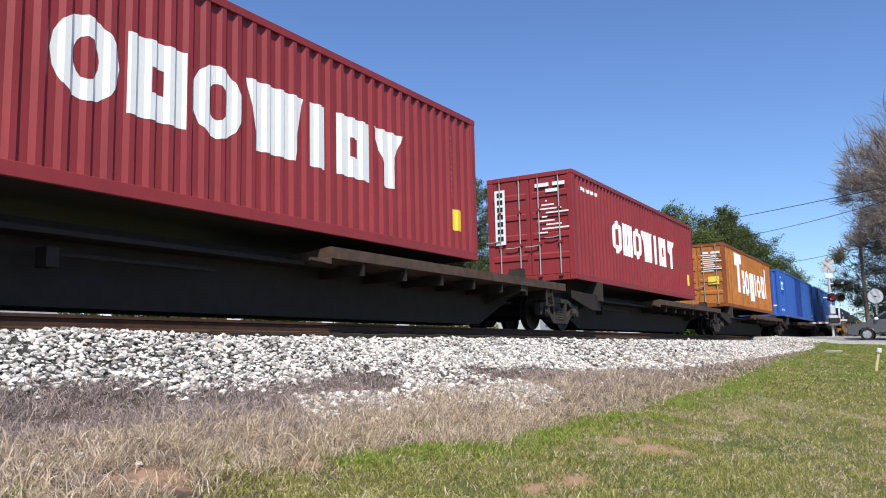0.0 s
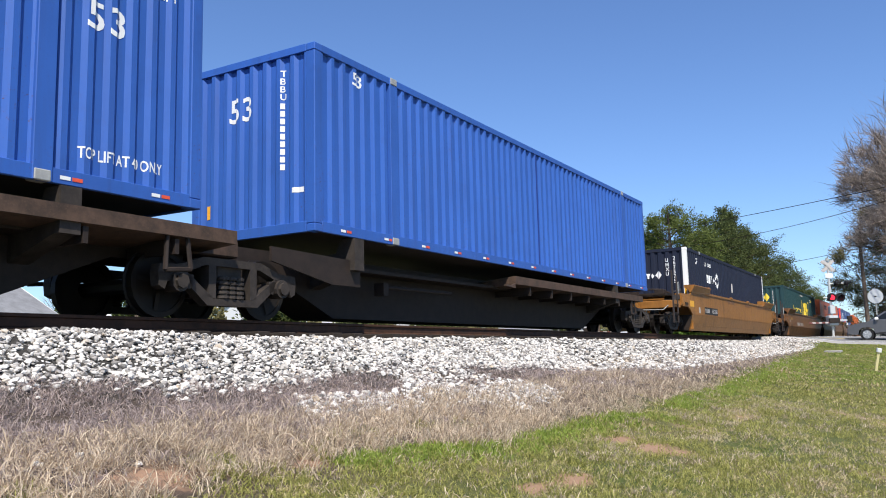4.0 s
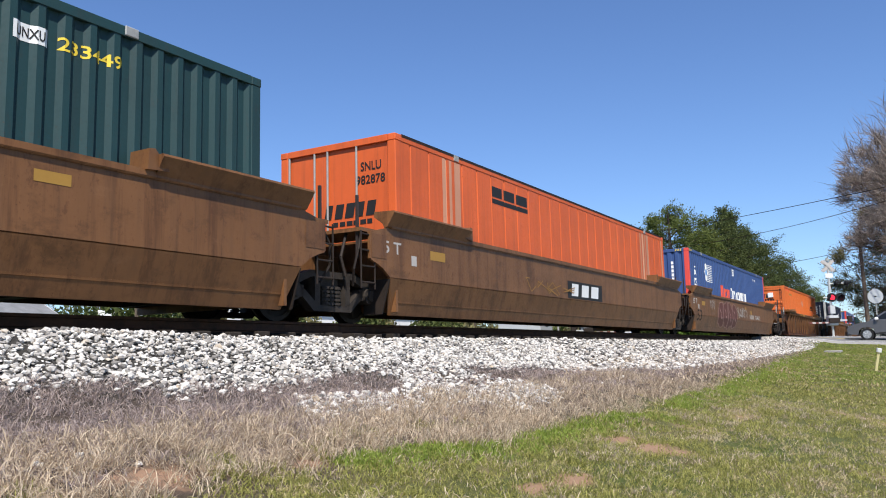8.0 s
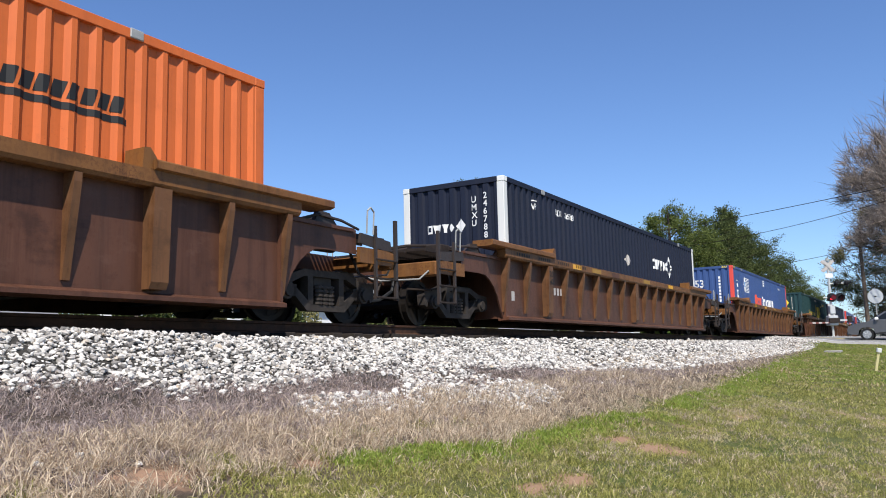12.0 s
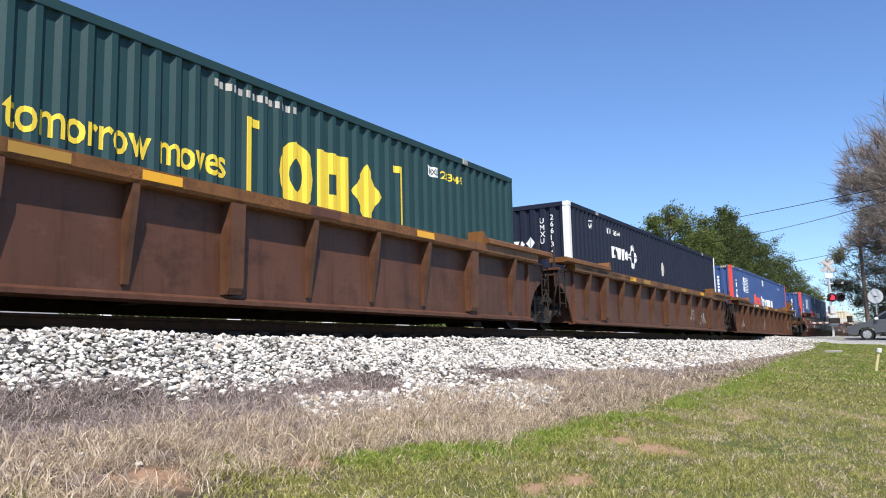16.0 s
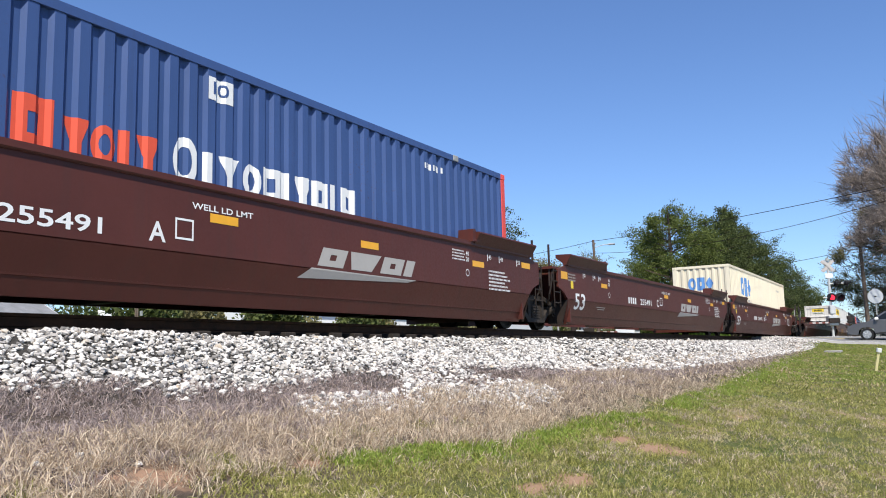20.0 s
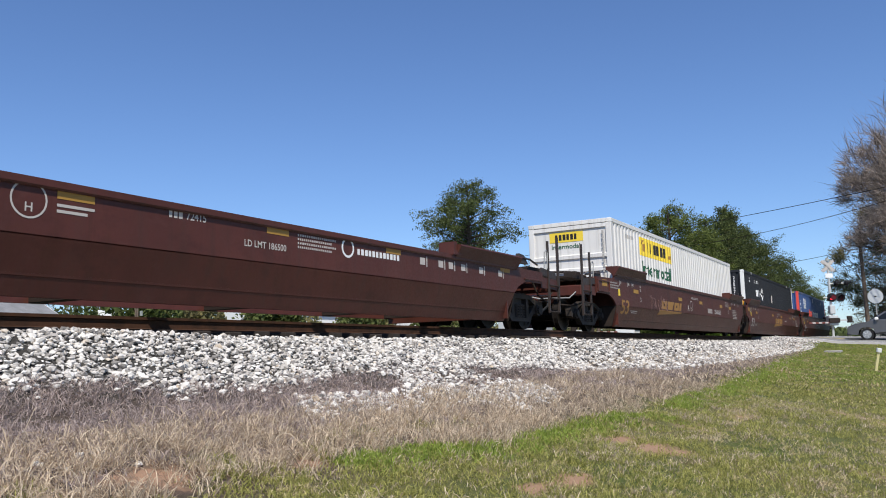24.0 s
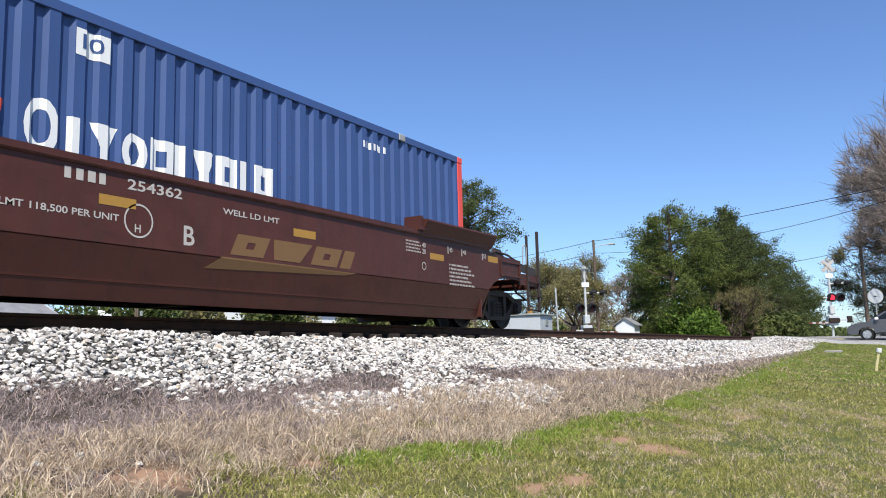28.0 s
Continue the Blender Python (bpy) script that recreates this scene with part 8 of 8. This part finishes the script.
MAT["straw"] = foliage("dry_straw", (0.21, 0.145, 0.095), (0.88, 0.73, 0.54), 0.35, 0.8)
MAT["straw_grey"] = foliage("grey_dead_stems", (0.15, 0.112, 0.10), (0.62, 0.51, 0.46), 0.25, 0.9)
MAT["grass"] = foliage("lawn_grass", (0.135, 0.15, 0.032), (0.53, 0.50, 0.160), 0.45)
MAT["grass_dry"] = foliage("yellowed_lawn_grass", (0.26, 0.215, 0.09), (0.72, 0.60, 0.34), 0.4)


def lawn_edge(x):
    base = lerp_table(x, [(0, -4.95), (3.3, -5.0), (4.9, -5.0), (5.5, -5.12), (5.9, -5.28), (6.44, -5.49), (8.2, -5.46), (9.0, -5.56), (10.6, -5.65), (12.3, -5.57), (14.1, -5.66), (18.3, -5.55), (25.4, -5.08), (34, -4.5), (45, -3.7)])
    return base + 0.07 * noise.noise((x * 1.6, 3.0, 0.0)) + 0.06 * noise.noise((x * 2.9, 1.0, 0.0))


def band(x0, x1, y0, y1, edge=None, above=True, patch=None, spread=0.25, power=1.0):
    """Points between y0 and y1, kept on one side of a wandering edge and, if asked, in patches."""
    def draw(rng, n):
        x = x0 + (x1 - x0) * rng.random(n) ** power
        y = rng.uniform(y0, y1, n)
        keep = np.ones(n, bool)
        for i in range(n):
            if edge is not None:
                e = edge(float(x[i])) + rng.normal(scale=spread)
                keep[i] = (y[i] > e) == above
            if patch is not None and keep[i]:
                keep[i] = noise.noise((x[i] * patch[0], y[i] * patch[0], patch[2])) + rng.normal(scale=0.12) > patch[1]
        return np.stack([x, y], 1)[keep]
    return draw


MAT["grass_fresh"] = foliage("fresh_spring_grass", (0.12, 0.19, 0.024), (0.40, 0.48, 0.095), 0.45)


def fresh_strip(rng, n):
    x = 4.6 + 24 * rng.random(n) ** 1.3
    y = np.array([lawn_edge(float(v)) for v in x]) - 0.02 - np.abs(rng.normal(scale=0.16 + 0.01 * x))
    keep = np.array([noise.noise((float(a) * 0.6, float(b) * 0.8, 12.0)) > -0.12 for a, b in zip(x, y)])
    return np.stack([x, y], 1)[keep]


def matted(x0, x1, y0, y1, edge, above, spread, seed, power=1.2):
    """Dense mats broken by small dark gaps."""
    inner = band(x0, x1, y0, y1, edge, above, (3.4, -0.22, seed), spread, power)
    return inner


def clumped(inner, k, r):
    """Gathers blades round fewer roots, k to a root."""
    def draw(rng, n):
        c = inner(rng, max(1, n // k))
        out = np.repeat(c, k, axis=0)
        size = np.repeat(r * (0.4 + 1.2 * rng.random((len(c), 1))), k, axis=0)
        out = out + rng.normal(size=out.shape) * size
        bare = np.ones(len(out), bool)
        for cx, cy, cr in CLAY:
            d = np.hypot((out[:, 0] - cx) * 0.6, out[:, 1] - cy) / cr
            bare &= d > 0.25 + 0.75 * rng.random(len(out))
        return out[bare]
    return draw


blades(60000, clumped(matted(0.8, 15, -6.0, -3.75, lawn_edge, True, 0.08, 2.0), 26, 0.045), 0.13, 0.0034, 1.02, 11, "straw", "dry_grass", "matted tan dry grass on the slope")
blades(40000, clumped(matted(0.8, 8.5, -5.6, -4.0, lawn_edge, True, 0.08, 6.0), 22, 0.04), 0.15, 0.0028, 0.99, 23, "straw", "dry_grass_close", "matted tan dry grass on the slope")
blades(76000, clumped(matted(0.8, 17, -4.7, -2.7, edge_of_stones, False, 0.10, 3.0), 20, 0.035), 0.09, 0.0032, 1.04, 12, "straw_grey", "dead_weeds", "matted grey-brown dead weeds below the ballast")
blades(34000, clumped(band(2.2, 7.5, -4.3, -2.8, edge_of_stones, False, spread=0.05), 16, 0.03), 0.09, 0.0026, 1.03, 25, "straw_grey", "dead_weeds_close", "matted grey-brown dead weeds below the ballast")
blades(3500, band(0.8, 14, -5.5, -3.6, lawn_edge, True, (1.3, 0.0, 2.0)), 0.28, 0.0032, 0.96, 21, "straw", "dry_stalks", "longer pale dry stalks")
blades(20000, band(15, 44, -6.0, -3.0, lawn_edge, True), 0.10, 0.008, 1.05, 13, "straw", "dry_grass_far", "matted tan dry grass on the slope")
blades(9000, band(17, 34, -5.0, -3.6, lawn_edge, True), 0.08, 0.008, 1.06, 19, "straw_grey", "dead_weeds_far", "matted grey-brown dead weeds below the ballast")
blades(95000, clumped(band(2.0, 16, -9.2, -4.8, lawn_edge, False, (1.6, -0.42, 5.0), spread=0.06, power=1.25), 24, 0.05), 0.060, 0.0042, 0.93, 14, "grass", "lawn_near", "short patchy green lawn grass")
blades(36000, clumped(band(2.2, 8.5, -7.8, -4.8, lawn_edge, False, (2.4, -0.25, 8.0), spread=0.08), 20, 0.035), 0.062, 0.0030, 0.92, 24, "grass", "lawn_close", "short patchy green lawn grass")
blades(52000, clumped(band(2.2, 14, -9.0, -5.0, lawn_edge, False, (2.3, 0.04, 17.0), spread=0.1, power=1.3), 14, 0.05), 0.07, 0.0030, 1.0, 27, "straw", "lawn_thatch", "dry straw lying in the lawn")
blades(52000, clumped(band(2.2, 16, -9.2, -5.0, lawn_edge, False, (1.1, -0.12, 4.0), power=1.2), 18, 0.06), 0.055, 0.0036, 0.98, 15, "grass_dry", "lawn_dry_near", "yellowed patches in the lawn")
blades(24000, clumped(fresh_strip, 20, 0.05), 0.075, 0.0045, 0.85, 22, "grass_fresh", "fresh_grass_strip", "fresh bright green grass along the lawn edge")
blades(8000, clumped(band(2.6, 7.0, -5.0, -4.55, None, True, (1.6, 0.15, 9.0)), 40, 0.05), 0.08, 0.0034, 0.9, 18, "grass", "grass_tufts", "dark green tufts among dry grass")
blades(46000, clumped(band(15, 44.5, -10.5, -3.6, lawn_edge, False, power=1.3), 12, 0.12), 0.065, 0.010, 0.85, 16, "grass", "lawn_far", "short green lawn grass")
blades(16000, clumped(band(18, 44.5, -8.5, -3.6, lawn_edge, False), 12, 0.12), 0.07, 0.011, 0.85, 20, "grass_fresh", "lawn_far_fresh", "fresh bright green grass towards the road")
blades(20000, clumped(band(14, 34, -10.5, -4.6, lawn_edge, False, (0.7, 0.0, 4.0)), 12, 0.12), 0.06, 0.010, 0.95, 17, "grass_dry", "lawn_dry_far", "yellowed patches in the lawn")
# ---------------------------------------------------------------- what moves
def motions():
    place = {}
    for ob, at, z in movers:
        place[ob.name] = at
        ob.scale.x = STRETCH
        rows = []
        for k in range(36):
            t = SECONDS * k / 35
            x, y, h = track_point(at - run(t))
            rows.append((t, pose(x, y, z, 0, 0, h)))
        walk(ob, rows)
    # the added vane hides the ever-glowing lens and stands edge-on while its lamp shows
    for v in signals:
        rows, shut, open_ = [], pose(0, -0.26, 0), pose(0, -0.26, 0, 0, 0, 67)
        t = 0.30
        rows.append((0.0, shut))
        while t < SECONDS:
            rows += [(t - 1 / FPS, shut), (t, open_)]
            if t + 0.76 < SECONDS:
                rows += [(t + 0.72, open_), (t + 0.72 + 1 / FPS, shut)]
            else:
                rows.append((SECONDS, open_))
            t += 1.507
        if rows[-1][0] < SECONDS:
            rows.append((SECONDS, shut))
        walk(v, rows)
    r = 0.425
    for w, car, dx in rollers:
        here = w.location.copy()
        at = place[car.name] + dx * STRETCH
        turn = lambda t: Matrix.Translation(here) @ Matrix.Rotation((at - run(t)) / r, 4, "Y")
        f0 = max(0, math.ceil((at - 26) / 15.8 * FPS))
        f1 = min(round(SECONDS * FPS), math.floor((at + 2) / 15.8 * FPS))
        if f1 <= f0:
            walk(w, [(0.0, turn(0.0)), (SECONDS, turn(0.0))])
            continue
        rows = [(0.0, turn(f0 / FPS))] if f0 > 0 else []
        rows += [(f / FPS, turn(f / FPS)) for f in range(f0, f1 + 1)]
        if f1 < round(SECONDS * FPS):
            rows.append((SECONDS, turn(f1 / FPS)))
        walk(w, rows)


motions()
